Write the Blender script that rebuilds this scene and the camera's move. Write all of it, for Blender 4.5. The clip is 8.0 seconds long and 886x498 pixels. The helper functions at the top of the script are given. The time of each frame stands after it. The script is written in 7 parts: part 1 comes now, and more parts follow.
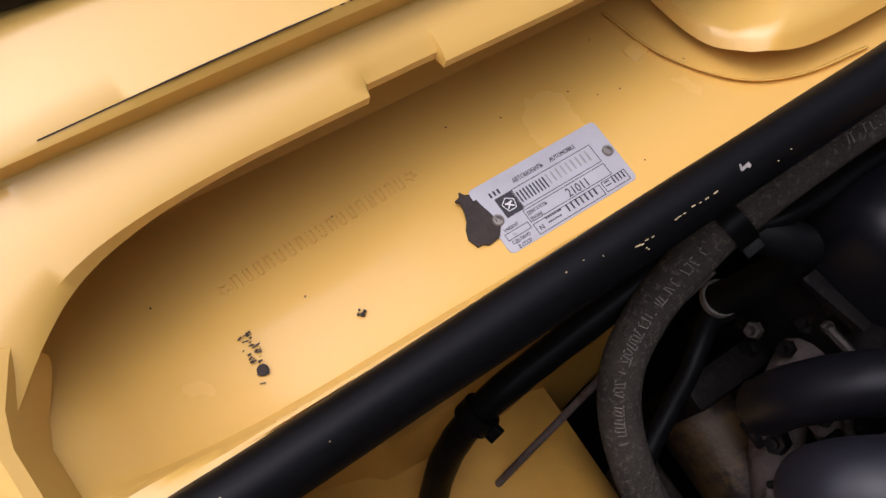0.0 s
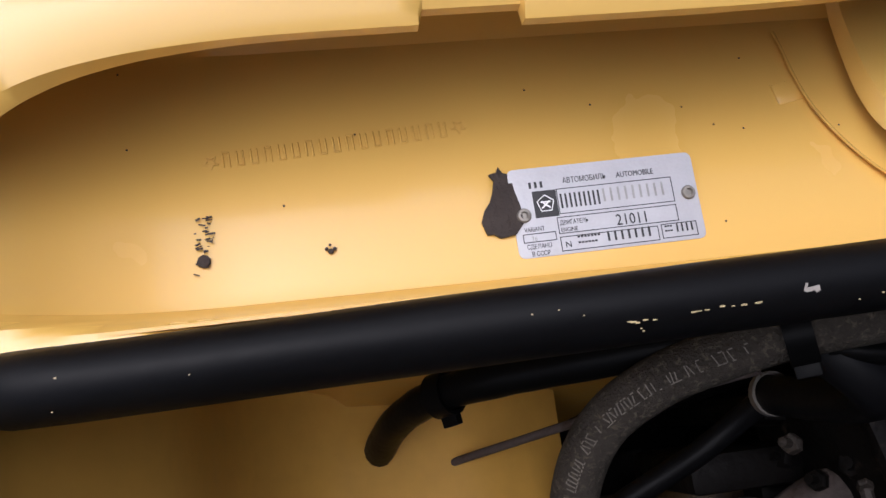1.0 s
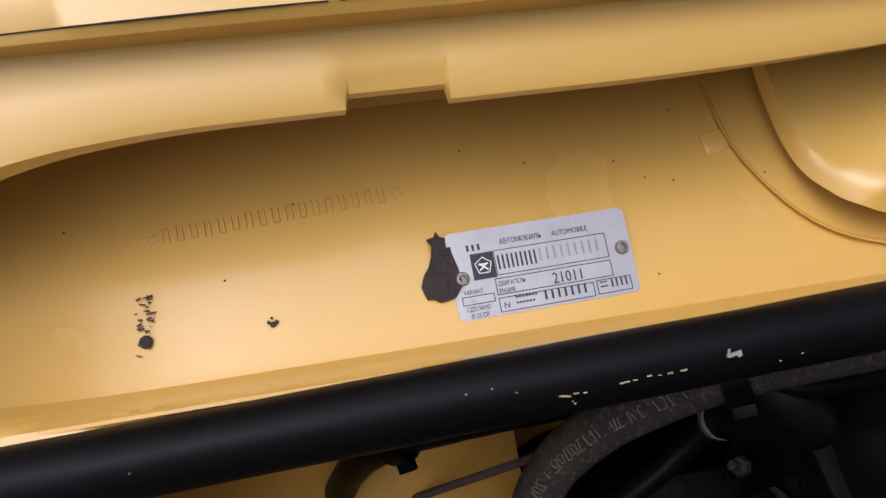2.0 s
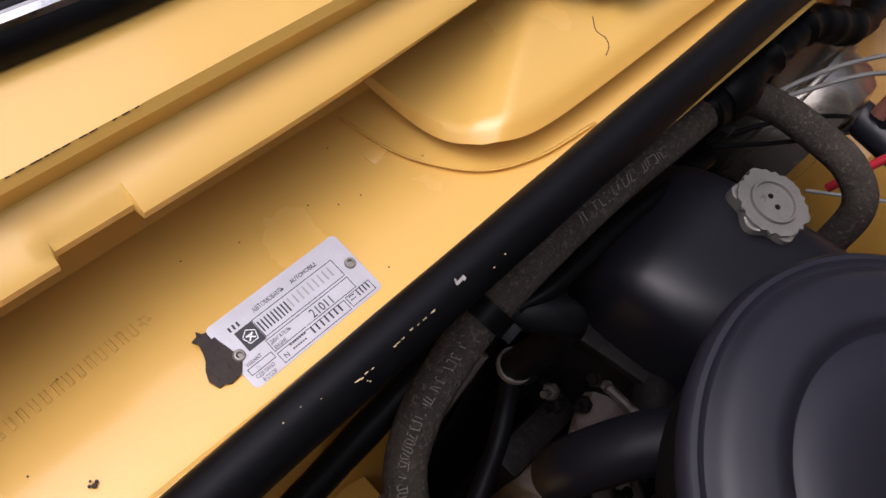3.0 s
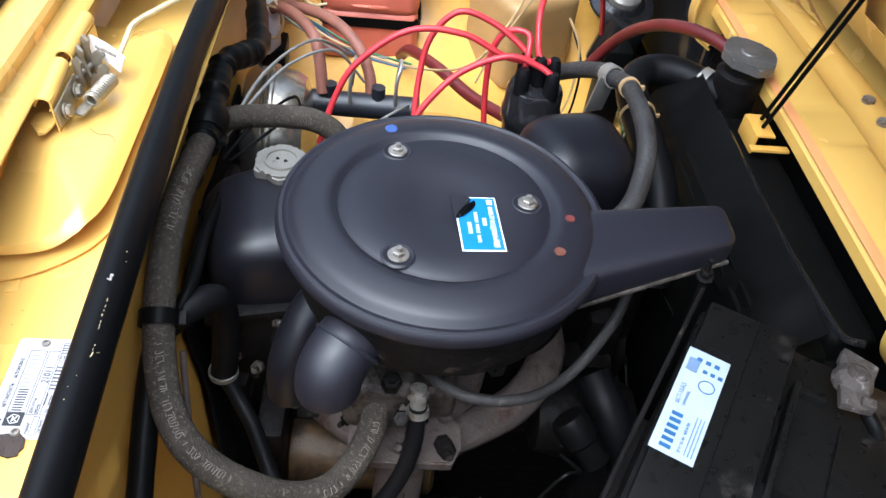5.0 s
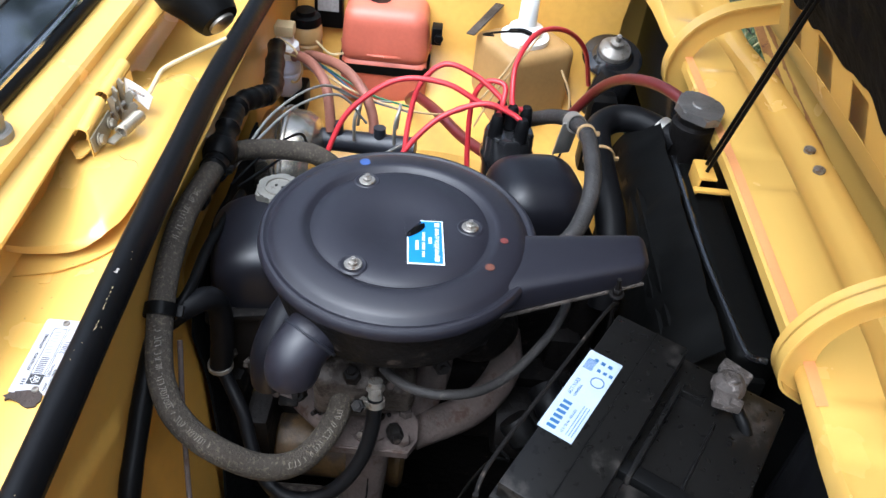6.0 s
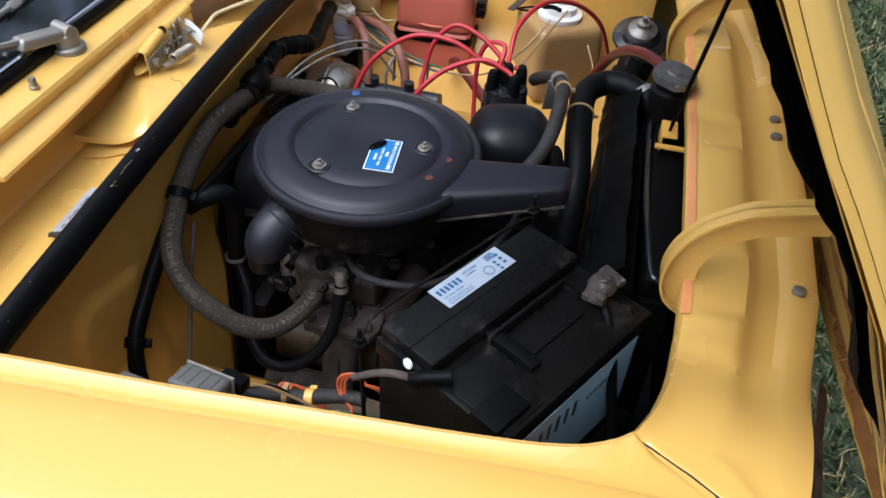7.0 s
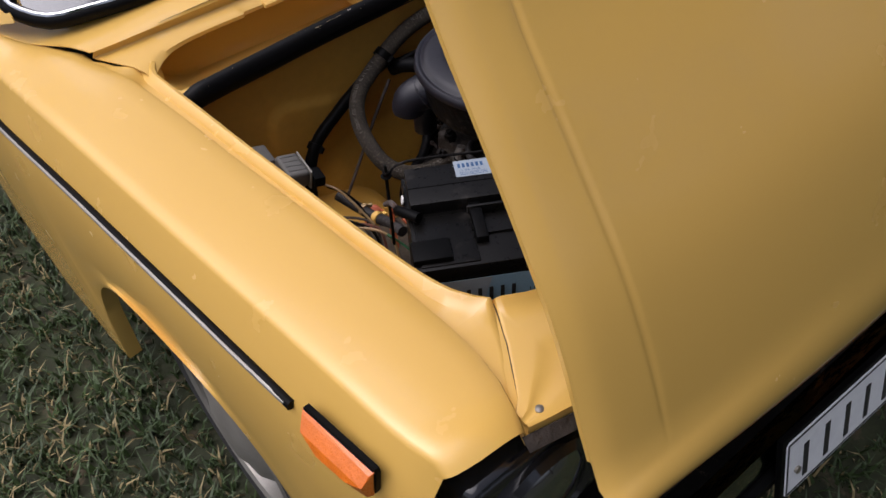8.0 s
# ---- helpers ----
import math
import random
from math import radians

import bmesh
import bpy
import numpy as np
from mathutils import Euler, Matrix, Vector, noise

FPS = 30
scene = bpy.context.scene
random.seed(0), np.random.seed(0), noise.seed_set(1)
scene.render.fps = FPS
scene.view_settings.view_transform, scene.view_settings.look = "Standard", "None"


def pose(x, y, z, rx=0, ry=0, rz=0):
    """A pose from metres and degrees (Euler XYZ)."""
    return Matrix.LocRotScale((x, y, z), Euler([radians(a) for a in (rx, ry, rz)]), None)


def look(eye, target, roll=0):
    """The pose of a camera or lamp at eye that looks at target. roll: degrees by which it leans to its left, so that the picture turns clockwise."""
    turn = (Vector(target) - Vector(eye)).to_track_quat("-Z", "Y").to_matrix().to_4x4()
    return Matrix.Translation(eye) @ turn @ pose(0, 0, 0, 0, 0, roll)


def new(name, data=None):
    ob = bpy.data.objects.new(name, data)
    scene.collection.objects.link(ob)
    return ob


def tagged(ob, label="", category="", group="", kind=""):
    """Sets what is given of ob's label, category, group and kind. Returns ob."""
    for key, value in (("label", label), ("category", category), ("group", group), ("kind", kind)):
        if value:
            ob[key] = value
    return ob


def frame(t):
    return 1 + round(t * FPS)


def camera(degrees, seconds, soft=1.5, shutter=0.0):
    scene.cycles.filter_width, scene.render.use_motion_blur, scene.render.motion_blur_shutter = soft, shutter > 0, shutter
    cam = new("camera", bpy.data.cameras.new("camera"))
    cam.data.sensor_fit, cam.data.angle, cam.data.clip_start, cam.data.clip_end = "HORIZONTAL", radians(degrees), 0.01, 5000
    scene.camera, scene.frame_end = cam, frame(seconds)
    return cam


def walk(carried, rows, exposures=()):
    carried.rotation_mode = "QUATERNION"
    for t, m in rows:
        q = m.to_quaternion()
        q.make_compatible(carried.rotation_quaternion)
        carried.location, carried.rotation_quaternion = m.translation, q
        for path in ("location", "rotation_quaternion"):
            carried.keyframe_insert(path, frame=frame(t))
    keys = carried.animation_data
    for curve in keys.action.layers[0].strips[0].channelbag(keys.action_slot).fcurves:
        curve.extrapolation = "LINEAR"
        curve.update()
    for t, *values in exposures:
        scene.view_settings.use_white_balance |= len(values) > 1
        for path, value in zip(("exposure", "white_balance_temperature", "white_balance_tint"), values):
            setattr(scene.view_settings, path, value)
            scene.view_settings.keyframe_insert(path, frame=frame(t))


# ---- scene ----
cam = camera(58.5, 8.0)
PATH = [
    (0, (0.5865, 0.8002, 1.1755), (0.2688, 0.5431, 0.2628), 19.07),
    (0.5, (0.5360, 0.7996, 1.1560), (0.3569, 0.5977, 0.1931), 27.33),
    (1, (0.5033, 0.7849, 1.1442), (0.3807, 0.5669, 0.1760), 23.08),
    (2.3, (0.4866, 0.7552, 1.1682), (0.2831, 0.5579, 0.2093), 33.79),
    (2.5, (0.4903, 0.7676, 1.1746), (0.2243, 0.5504, 0.2354), 31.17),
    (3, (0.5041, 0.8088, 1.2025), (0.0463, 0.6142, 0.3350), 25.45),
    (3.5, (0.5257, 0.8457, 1.2360), (-0.0487, 0.7943, 0.4190), 21.30),
    (4, (0.5816, 0.8980, 1.2710), (-0.0551, 0.9308, 0.5006), 13.37),
    (4.5, (0.6602, 0.9179, 1.2898), (-0.0280, 0.9920, 0.5681), 8.90),
    (5, (0.7411, 0.9371, 1.3099), (0.0240, 1.0312, 0.6193), 8.23),
    (5.2, (0.7772, 0.9493, 1.3119), (0.0439, 1.0435, 0.6386), 7.68),
    (6.3, (0.8877, 1.0714, 1.4176), (0.1308, 1.0589, 0.7643), 6.42),
    (6.5, (0.9215, 1.1037, 1.4253), (0.1614, 1.0649, 0.7767), 6.19),
    (7, (1.0259, 1.2639, 1.4376), (0.2935, 1.1259, 0.7708), 3.83),
    (7.5, (1.0810, 1.5061, 1.4912), (0.4582, 1.1787, 0.7805), -2.21),
    (7.6, (1.0850, 1.5608, 1.5187), (0.4965, 1.1919, 0.7992), -2.80),
    (7.8, (1.0429, 1.6933, 1.5351), (0.5374, 1.2161, 0.8163), -3.43),
    (8, (0.9663, 1.7892, 1.5247), (0.5395, 1.2344, 0.8106), -3.41),
]
EXPOSURES = [(0, 0.17, 5950, 22), (1, 0.22, 5800, 17), (2.5, -0.22, 5850, 20), (3.0, 0.27, 6000, 23), (3.5, 0.82, 5850, 16), (4.5, 1.48, 5450, 9), (5.2, 1.66, 5350, 7), (6.5, 1.58, 5400, 8), (7.0, 0.76, 5500, 11), (7.5, 0.24, 5750, 15), (8.0, 0.11, 6050, 19)]
walk(cam, [(t, look(eye, target, roll)) for t, eye, target, roll in PATH], exposures=EXPOSURES)

# ---- light ----
SUN_EL, SUN_ROT = 66.0, 128.0
world = bpy.data.worlds.new("sky")
scene.world = world
world.use_nodes = True
wn = world.node_tree
sky = wn.nodes.new("ShaderNodeTexSky")
sky.sky_type, sky.sun_disc = "NISHITA", False
sky.sun_elevation, sky.sun_rotation = radians(SUN_EL), radians(SUN_ROT)
sky.air_density, sky.dust_density, sky.ozone_density = 1.0, 6.0, 0.4
# a hazy, almost white sky
haze = wn.nodes.new("ShaderNodeHueSaturation")
haze.inputs["Saturation"].default_value = 0.5
wn.links.new(sky.outputs[0], haze.inputs["Color"])
wn.links.new(haze.outputs[0], wn.nodes["Background"].inputs[0])
wn.nodes["Background"].inputs[1].default_value = 0.125
sun = new("sun", bpy.data.lights.new("sun", "SUN"))
sun.data.energy, sun.data.angle, sun.data.color = 1.5, radians(75), (1.0, 0.95, 0.88)
SUN_DIR = Vector((math.sin(radians(SUN_ROT)) * math.cos(radians(SUN_EL)), math.cos(radians(SUN_ROT)) * math.cos(radians(SUN_EL)), math.sin(radians(SUN_EL))))
sun.matrix_world = look(SUN_DIR * 20, (0, 0, 0))


# ---- materials ----
def mat(name, color, rough=0.5, metal=0.0, var=0.12, scale=8.0, bump=0.0, bump_scale=60.0, coat=0.0, spots=None, spot_scale=30.0, spot_cut=0.62, spec=0.5, object_var=0.0, stretch=(1, 1, 1), rvar=0.1):
    """A surface with large and small variation of colour and gloss, fine relief and, where given, spots of wear."""
    m = bpy.data.materials.new(name)
    m.use_nodes = True
    n, l = m.node_tree.nodes, m.node_tree.links
    b = n["Principled BSDF"]
    b.inputs["Roughness"].default_value, b.inputs["Metallic"].default_value = rough, metal
    b.inputs["Specular IOR Level"].default_value = spec
    b.inputs["Coat Weight"].default_value, b.inputs["Coat Roughness"].default_value = coat, 0.08
    tc = n.new("ShaderNodeTexCoord")
    mp = n.new("ShaderNodeMapping")
    mp.inputs["Scale"].default_value = stretch
    l.new(tc.outputs["Object"], mp.inputs["Vector"])
    big, small = n.new("ShaderNodeTexNoise"), n.new("ShaderNodeTexNoise")
    big.inputs["Scale"].default_value, big.inputs["Detail"].default_value = scale, 5
    small.inputs["Scale"].default_value, small.inputs["Detail"].default_value = scale * 14, 4
    for t in (big, small):
        l.new(mp.outputs[0], t.inputs["Vector"])
    mix = n.new("ShaderNodeMath")
    mix.operation = "MULTIPLY_ADD"
    mix.inputs[1].default_value = 0.45
    l.new(small.outputs["Fac"], mix.inputs[0])
    l.new(big.outputs["Fac"], mix.inputs[2])
    ramp = n.new("ShaderNodeMapRange")
    ramp.inputs["From Min"].default_value, ramp.inputs["From Max"].default_value = 0.45, 1.0
    ramp.inputs["To Min"].default_value, ramp.inputs["To Max"].default_value = 1 - var, 1 + var
    l.new(mix.outputs[0], ramp.inputs["Value"])
    factor = ramp.outputs[0]
    if object_var:
        info = n.new("ShaderNodeObjectInfo")
        r2 = n.new("ShaderNodeMapRange")
        r2.inputs["To Min"].default_value, r2.inputs["To Max"].default_value = 1 - object_var, 1 + object_var
        l.new(info.outputs["Random"], r2.inputs["Value"])
        mm = n.new("ShaderNodeMath")
        mm.operation = "MULTIPLY"
        l.new(factor, mm.inputs[0])
        l.new(r2.outputs[0], mm.inputs[1])
        factor = mm.outputs[0]
    tint = n.new("ShaderNodeVectorMath")
    tint.operation = "SCALE"
    tint.inputs[0].default_value = color
    l.new(factor, tint.inputs["Scale"])
    out = tint.outputs[0]
    if spots:
        sp = n.new("ShaderNodeTexNoise")
        sp.inputs["Scale"].default_value, sp.inputs["Detail"].default_value, sp.inputs["Roughness"].default_value = spot_scale, 8, 0.7
        l.new(mp.outputs[0], sp.inputs["Vector"])
        cut = n.new("ShaderNodeMapRange")
        cut.inputs["From Min"].default_value, cut.inputs["From Max"].default_value = spot_cut, spot_cut + 0.08
        l.new(sp.outputs["Fac"], cut.inputs["Value"])
        mc = n.new("ShaderNodeMix")
        mc.data_type = "RGBA"
        l.new(cut.outputs[0], mc.inputs["Factor"])
        l.new(out, mc.inputs["A"])
        mc.inputs["B"].default_value = (*spots, 1)
        out = mc.outputs["Result"]
    l.new(out, b.inputs["Base Color"])
    rr = n.new("ShaderNodeMapRange")
    rr.inputs["To Min"].default_value, rr.inputs["To Max"].default_value = max(0.02, rough - rvar), min(1, rough + rvar)
    l.new(small.outputs["Fac"], rr.inputs["Value"])
    l.new(rr.outputs[0], b.inputs["Roughness"])
    if bump:
        bt = n.new("ShaderNodeTexNoise")
        bt.inputs["Scale"].default_value, bt.inputs["Detail"].default_value = bump_scale, 5
        l.new(mp.outputs[0], bt.inputs["Vector"])
        bp = n.new("ShaderNodeBump")
        bp.inputs["Strength"].default_value, bp.inputs["Distance"].default_value = bump, 0.004
        l.new(bt.outputs["Fac"], bp.inputs["Height"])
        l.new(bp.outputs[0], b.inputs["Normal"])
    return m


YELLOW = mat("yellow_paint", (0.70, 0.428, 0.098), 0.27, var=0.012, scale=0.9, coat=0.4, rvar=0.012)
# body yellow with bay shade and warm bounce put into its colour, plus dirt
YELLOW_BAY = mat("dusty_shaded_yellow_paint", (0.64, 0.36, 0.066), 0.40, var=0.12, scale=5, bump=0.05, bump_scale=26, coat=0.15, spots=(0.22, 0.10, 0.02), spot_scale=22, spot_cut=0.70)
PEACH = mat("faded_paint", (0.74, 0.32, 0.11), 0.5, var=0.08, bump=0.05)
RUBBER = mat("black_rubber", (0.0045, 0.0045, 0.005), 0.46, var=0.25, scale=12, bump=0.05, bump_scale=140, spec=0.12, spots=(0.012, 0.0115, 0.011), spot_scale=40, spot_cut=0.72)
HOSE = mat("dusty_braided_hose", (0.046, 0.039, 0.031), 0.85, var=0.35, scale=24, bump=0.7, bump_scale=520, spec=0.15, spots=(0.095, 0.08, 0.06), spot_scale=260, spot_cut=0.53)
HOSE_GREY = mat("grey_rubber_hose", (0.027, 0.025, 0.024), 0.6, var=0.4, scale=30, bump=0.35, bump_scale=220, spec=0.3, spots=(0.06, 0.053, 0.045), spot_scale=90, spot_cut=0.58)
BLACK = mat("black_enamel", (0.013, 0.014, 0.019), 0.42, var=0.2, scale=9, bump=0.05, bump_scale=120, spots=(0.07, 0.065, 0.06), spot_scale=70, spot_cut=0.70)
LID = mat("satin_black_enamel", (0.0116, 0.0110, 0.0156), 0.42, spec=0.4, var=0.12, scale=7, bump=0.03, bump_scale=90, spots=(0.06, 0.057, 0.054), spot_scale=90, spot_cut=0.78)
COVER = mat("speckled_black_enamel", (0.0062, 0.0062, 0.0086), 0.36, spec=0.32, var=0.15, scale=9, bump=0.05, bump_scale=60, spots=(0.10, 0.098, 0.10), spot_scale=130, spot_cut=0.77)
SHROUD = mat("scratched_black_paint", (0.0032, 0.0032, 0.0030), 0.55, spec=0.05, var=0.3, scale=10, bump=0.10, bump_scale=90, spots=(0.030, 0.028, 0.025), spot_scale=60, spot_cut=0.76, stretch=(1, 1, 0.3))
PLASTIC = mat("black_plastic", (0.0036, 0.0036, 0.0036), 0.40, var=0.2, scale=14, bump=0.06, bump_scale=200, spec=0.07, spots=(0.03, 0.027, 0.024), spot_scale=38, spot_cut=0.74)
BATT = mat("dusty_black_plastic", (0.0055, 0.0052, 0.0048), 0.30, var=0.3, scale=8, bump=0.03, bump_scale=180, spec=0.14, spots=(0.030, 0.027, 0.024), spot_scale=10, spot_cut=0.58)
FELT = mat("black_felt", (0.005, 0.005, 0.0055), 0.95, spec=0.1, var=0.35, scale=20, bump=0.8, bump_scale=90)
GRIME = mat("oily_black_metal", (0.0060, 0.0052, 0.0048), 0.55, spec=0.12, metal=0.15, var=0.5, scale=18, bump=0.6, bump_scale=70, spots=(0.055, 0.043, 0.034), spot_scale=34, spot_cut=0.6)
CAST = mat("dirty_aluminium_casting", (0.055, 0.045, 0.037), 0.62, metal=0.35, var=0.5, scale=26, bump=0.9, bump_scale=95, spots=(0.022, 0.016, 0.012), spot_scale=34, spot_cut=0.50)
UNDERSEAL = mat("dusty_underseal", (0.085, 0.062, 0.038), 0.8, var=0.4, scale=14, bump=0.5, bump_scale=80, spots=(0.05, 0.038, 0.027), spot_scale=22, spot_cut=0.55)
OILY = mat("oily_brown_casting", (0.072, 0.042, 0.015), 0.5, metal=0.2, var=0.6, scale=16, bump=0.6, bump_scale=60, spots=(0.022, 0.014, 0.008), spot_scale=22, spot_cut=0.50)
RUST = mat("rusty_iron", (0.085, 0.066, 0.058), 0.8, metal=0.15, var=0.4, scale=24, bump=0.5, bump_scale=110, spots=(0.055, 0.030, 0.02), spot_scale=36, spot_cut=0.55)
ZINC = mat("zinc_plated_steel", (0.38, 0.35, 0.30), 0.38, metal=0.85, var=0.25, scale=24, bump=0.1, spots=(0.16, 0.10, 0.06), spot_scale=60, spot_cut=0.62)
ALU = mat("dull_aluminium", (0.30, 0.285, 0.255), 0.48, metal=0.6, var=0.15, scale=20, bump=0.12, bump_scale=120, spots=(0.18, 0.16, 0.13), spot_scale=60, spot_cut=0.66)
CHROME = mat("chrome", (0.78, 0.78, 0.78), 0.09, metal=1.0, var=0.06, scale=20, spots=(0.30, 0.27, 0.23), spot_scale=120, spot_cut=0.76)
PLATE = mat("stamped_tin_plate", (0.46, 0.46, 0.48), 0.38, metal=0.35, var=0.08, scale=60, bump=0.08, bump_scale=300)
RUSTY_ZINC = mat("rust_stained_zinc", (0.25, 0.232, 0.205), 0.45, metal=0.6, var=0.3, scale=60, bump=0.15, spots=(0.13, 0.085, 0.05), spot_scale=90, spot_cut=0.55)
WORN_STEEL = mat("worn_plated_steel", (0.30, 0.265, 0.20), 0.4, metal=0.6, var=0.3, scale=40, bump=0.1, spots=(0.19, 0.14, 0.09), spot_scale=50, spot_cut=0.6)
# chrome with a dark reflection put into its colour; the dents give streaks
CHROME_DENTED = mat("darkened_dented_chrome", (0.20, 0.20, 0.21), 0.08, metal=1.0, var=0.1, scale=20, bump=0.7, bump_scale=14, stretch=(0.35, 1, 2.5), spots=(0.25, 0.22, 0.19), spot_scale=90, spot_cut=0.74)
BOXGREY = mat("grey_cast_box", (0.10, 0.097, 0.088), 0.55, var=0.15, scale=30, bump=0.1)
TIN = mat("tinned_steel", (0.42, 0.385, 0.32), 0.24, metal=0.85, var=0.10, scale=9, bump=0.02, bump_scale=20, rvar=0.04)
CORRODED = mat("corroded_lead", (0.045, 0.036, 0.030), 0.7, metal=0.2, var=0.4, scale=50, bump=0.8, bump_scale=130, spots=(0.16, 0.14, 0.125), spot_scale=110, spot_cut=0.58)
PRINT = mat("faded_white_print", (0.17, 0.15, 0.125), 0.7, var=0.4, scale=120)
INK = mat("black_ink", (0.02, 0.02, 0.022), 0.5, var=0.2, scale=200)
INK_GREY = mat("worn_grey_ink", (0.30, 0.30, 0.29), 0.5, var=0.2, scale=200)
BLUE_INK = mat("blue_print", (0.015, 0.075, 0.19), 0.45, var=0.1, scale=60)
BLUE_DAB = mat("blue_paint_dab", (0.035, 0.07, 0.21), 0.45, var=0.2, scale=60)
STICKER = mat("blue_sticker", (0.018, 0.155, 0.40), 0.35, var=0.1, scale=40)
WHITE = mat("white_print", (0.75, 0.77, 0.78), 0.45, var=0.06, scale=60)
LABEL = mat("pale_blue_label", (0.31, 0.36, 0.41), 0.32, var=0.08, scale=40, spots=(0.25, 0.32, 0.40), spot_scale=50, spot_cut=0.6)
LABEL_SIDE = mat("blue_grey_label", (0.25, 0.40, 0.52), 0.4, var=0.12, scale=20)
CAP_STEEL = mat("dull_cap_steel", (0.17, 0.16, 0.15), 0.36, metal=0.55, var=0.3, scale=40, bump=0.4, bump_scale=60, spots=(0.07, 0.06, 0.05), spot_scale=70, spot_cut=0.58)
CAP_GREY = mat("dusty_cap_aluminium", (0.20, 0.19, 0.165), 0.5, metal=0.5, var=0.22, scale=40, bump=0.2, bump_scale=120, spots=(0.10, 0.085, 0.07), spot_scale=80, spot_cut=0.6)
RED_DAB = mat("rusty_red_dab", (0.085, 0.026, 0.014), 0.65, var=0.4, scale=90)
RED_FADED = mat("faded_red_dab", (0.10, 0.018, 0.015), 0.6, var=0.3, scale=60)
RED = mat("red_silicone_wire", (0.43, 0.022, 0.030), 0.38, var=0.12, scale=40, bump=0.04)
DARK_RED = mat("dark_red_rubber_hose", (0.11, 0.013, 0.013), 0.38, var=0.25, scale=30, bump=0.1)
PINK = mat("faded_red_rubber_hose", (0.21, 0.082, 0.055), 0.6, var=0.25, scale=30, bump=0.15)
CORAL = mat("coral_antifreeze_plastic", (0.52, 0.135, 0.085), 0.38, var=0.12, scale=10, bump=0.05, spec=0.4)
AMBER_TANK = mat("yellowed_translucent_plastic", (0.37, 0.225, 0.085), 0.42, var=0.15, scale=9, bump=0.08, bump_scale=40)
MILKY = mat("milky_plastic", (0.45, 0.47, 0.58), 0.38, var=0.1, scale=20)
CREAM = mat("cream_plastic", (0.56, 0.44, 0.24), 0.5, var=0.15, scale=30)
WHITE_PLASTIC = mat("white_plastic", (0.78, 0.77, 0.74), 0.4, var=0.06, scale=20)
WIRE_GREY = mat("grey_wire", (0.17, 0.165, 0.15), 0.5, var=0.2, scale=50)
WIRE_TAN = mat("tan_wire", (0.36, 0.24, 0.11), 0.5, var=0.2, scale=50)
WIRE_BLUE = mat("blue_wire", (0.04, 0.12, 0.22), 0.45, var=0.2, scale=50)
WIRE_ORANGE = mat("orange_wire", (0.46, 0.10, 0.03), 0.5, var=0.2, scale=50)
WIRE_GREEN = mat("green_wire", (0.04, 0.16, 0.07), 0.45, var=0.2, scale=50)
AMBER = mat("amber_lens", (0.66, 0.15, 0.008), 0.3, var=0.12, scale=40, coat=0.2, bump=0.15, bump_scale=220)
TYRE = mat("tyre_rubber", (0.022, 0.022, 0.022), 0.75, var=0.3, scale=20, bump=0.3, bump_scale=90, spots=(0.09, 0.08, 0.06), spot_scale=14, spot_cut=0.6)
GLOSS = mat("glossy_black_plastic", (0.012, 0.012, 0.013), 0.14, var=0.2, scale=12, coat=0.5, bump=0.05, bump_scale=30)
GLASS_DARK = mat("dark_window_glass", (0.015, 0.018, 0.022), 0.05, var=0.1, scale=4, coat=1.0, spec=1.0)
GLASS_DARK.node_tree.nodes["Principled BSDF"].inputs["Coat IOR"].default_value = 2.3
GLASS_DARK.node_tree.nodes["Principled BSDF"].inputs["Coat IOR"].default_value = 2.4
RUST_STAIN = mat("orange_rust", (0.34, 0.145, 0.030), 0.7, var=0.35, scale=30, bump=0.4, bump_scale=160, spots=(0.15, 0.055, 0.018), spot_scale=60, spot_cut=0.56)
RUSTBARE = mat("bare_rust_patch", (0.035, 0.026, 0.022), 0.85, var=0.35, scale=70, bump=0.6, bump_scale=200)
PRIMER = mat("pale_scuff", (0.30, 0.27, 0.24), 0.6, var=0.3, scale=90)
SOIL = mat("grassy_soil", (0.026, 0.031, 0.012), 0.95, var=0.5, scale=6, bump=0.9, bump_scale=30, spots=(0.075, 0.058, 0.032), spot_scale=11, spot_cut=0.55)
GRASS = mat("grass_blades", (0.034, 0.060, 0.014), 0.6, var=0.5, scale=9)
DRY = mat("dry_grass", (0.24, 0.19, 0.085), 0.7, var=0.35, scale=20)
LEAF = mat("leaves", (0.035, 0.065, 0.018), 0.6, var=0.4, scale=4)
BARK = mat("bark", (0.07, 0.052, 0.038), 0.9, var=0.4, scale=12, bump=0.8, bump_scale=20)


# ---- mesh helpers ----
def finish(bm, name, material, smooth=True):
    bmesh.ops.recalc_face_normals(bm, faces=bm.faces)
    me = bpy.data.meshes.new(name)
    bm.to_mesh(me)
    bm.free()
    if smooth:
        me.polygons.foreach_set("use_smooth", [True] * len(me.polygons))
        me.set_sharp_from_angle(angle=radians(38))
    me.materials.append(material)
    return me


def thing(name, label, category, base=(0, 0, 0), group="", kind=""):
    ob = new(name)
    ob.location = base
    ob.empty_display_size = 0.05
    return tagged(ob, label, category, group, kind)


def part(name, bm, material, parent=None, label="", smooth=True):
    ob = new(name, finish(bm, name, material, smooth))
    if parent is not None:
        ob.parent = parent
        if parent.type == "EMPTY":
            ob.matrix_parent_inverse = Matrix.Translation(-parent.location)
    if label:
        ob["label"] = label
    return ob


def single(name, bm, material, label, category, group="", kind="", smooth=True):
    return tagged(part(name, bm, material, None, "", smooth), label, category, group, kind)


def mesh():
    return bmesh.new()


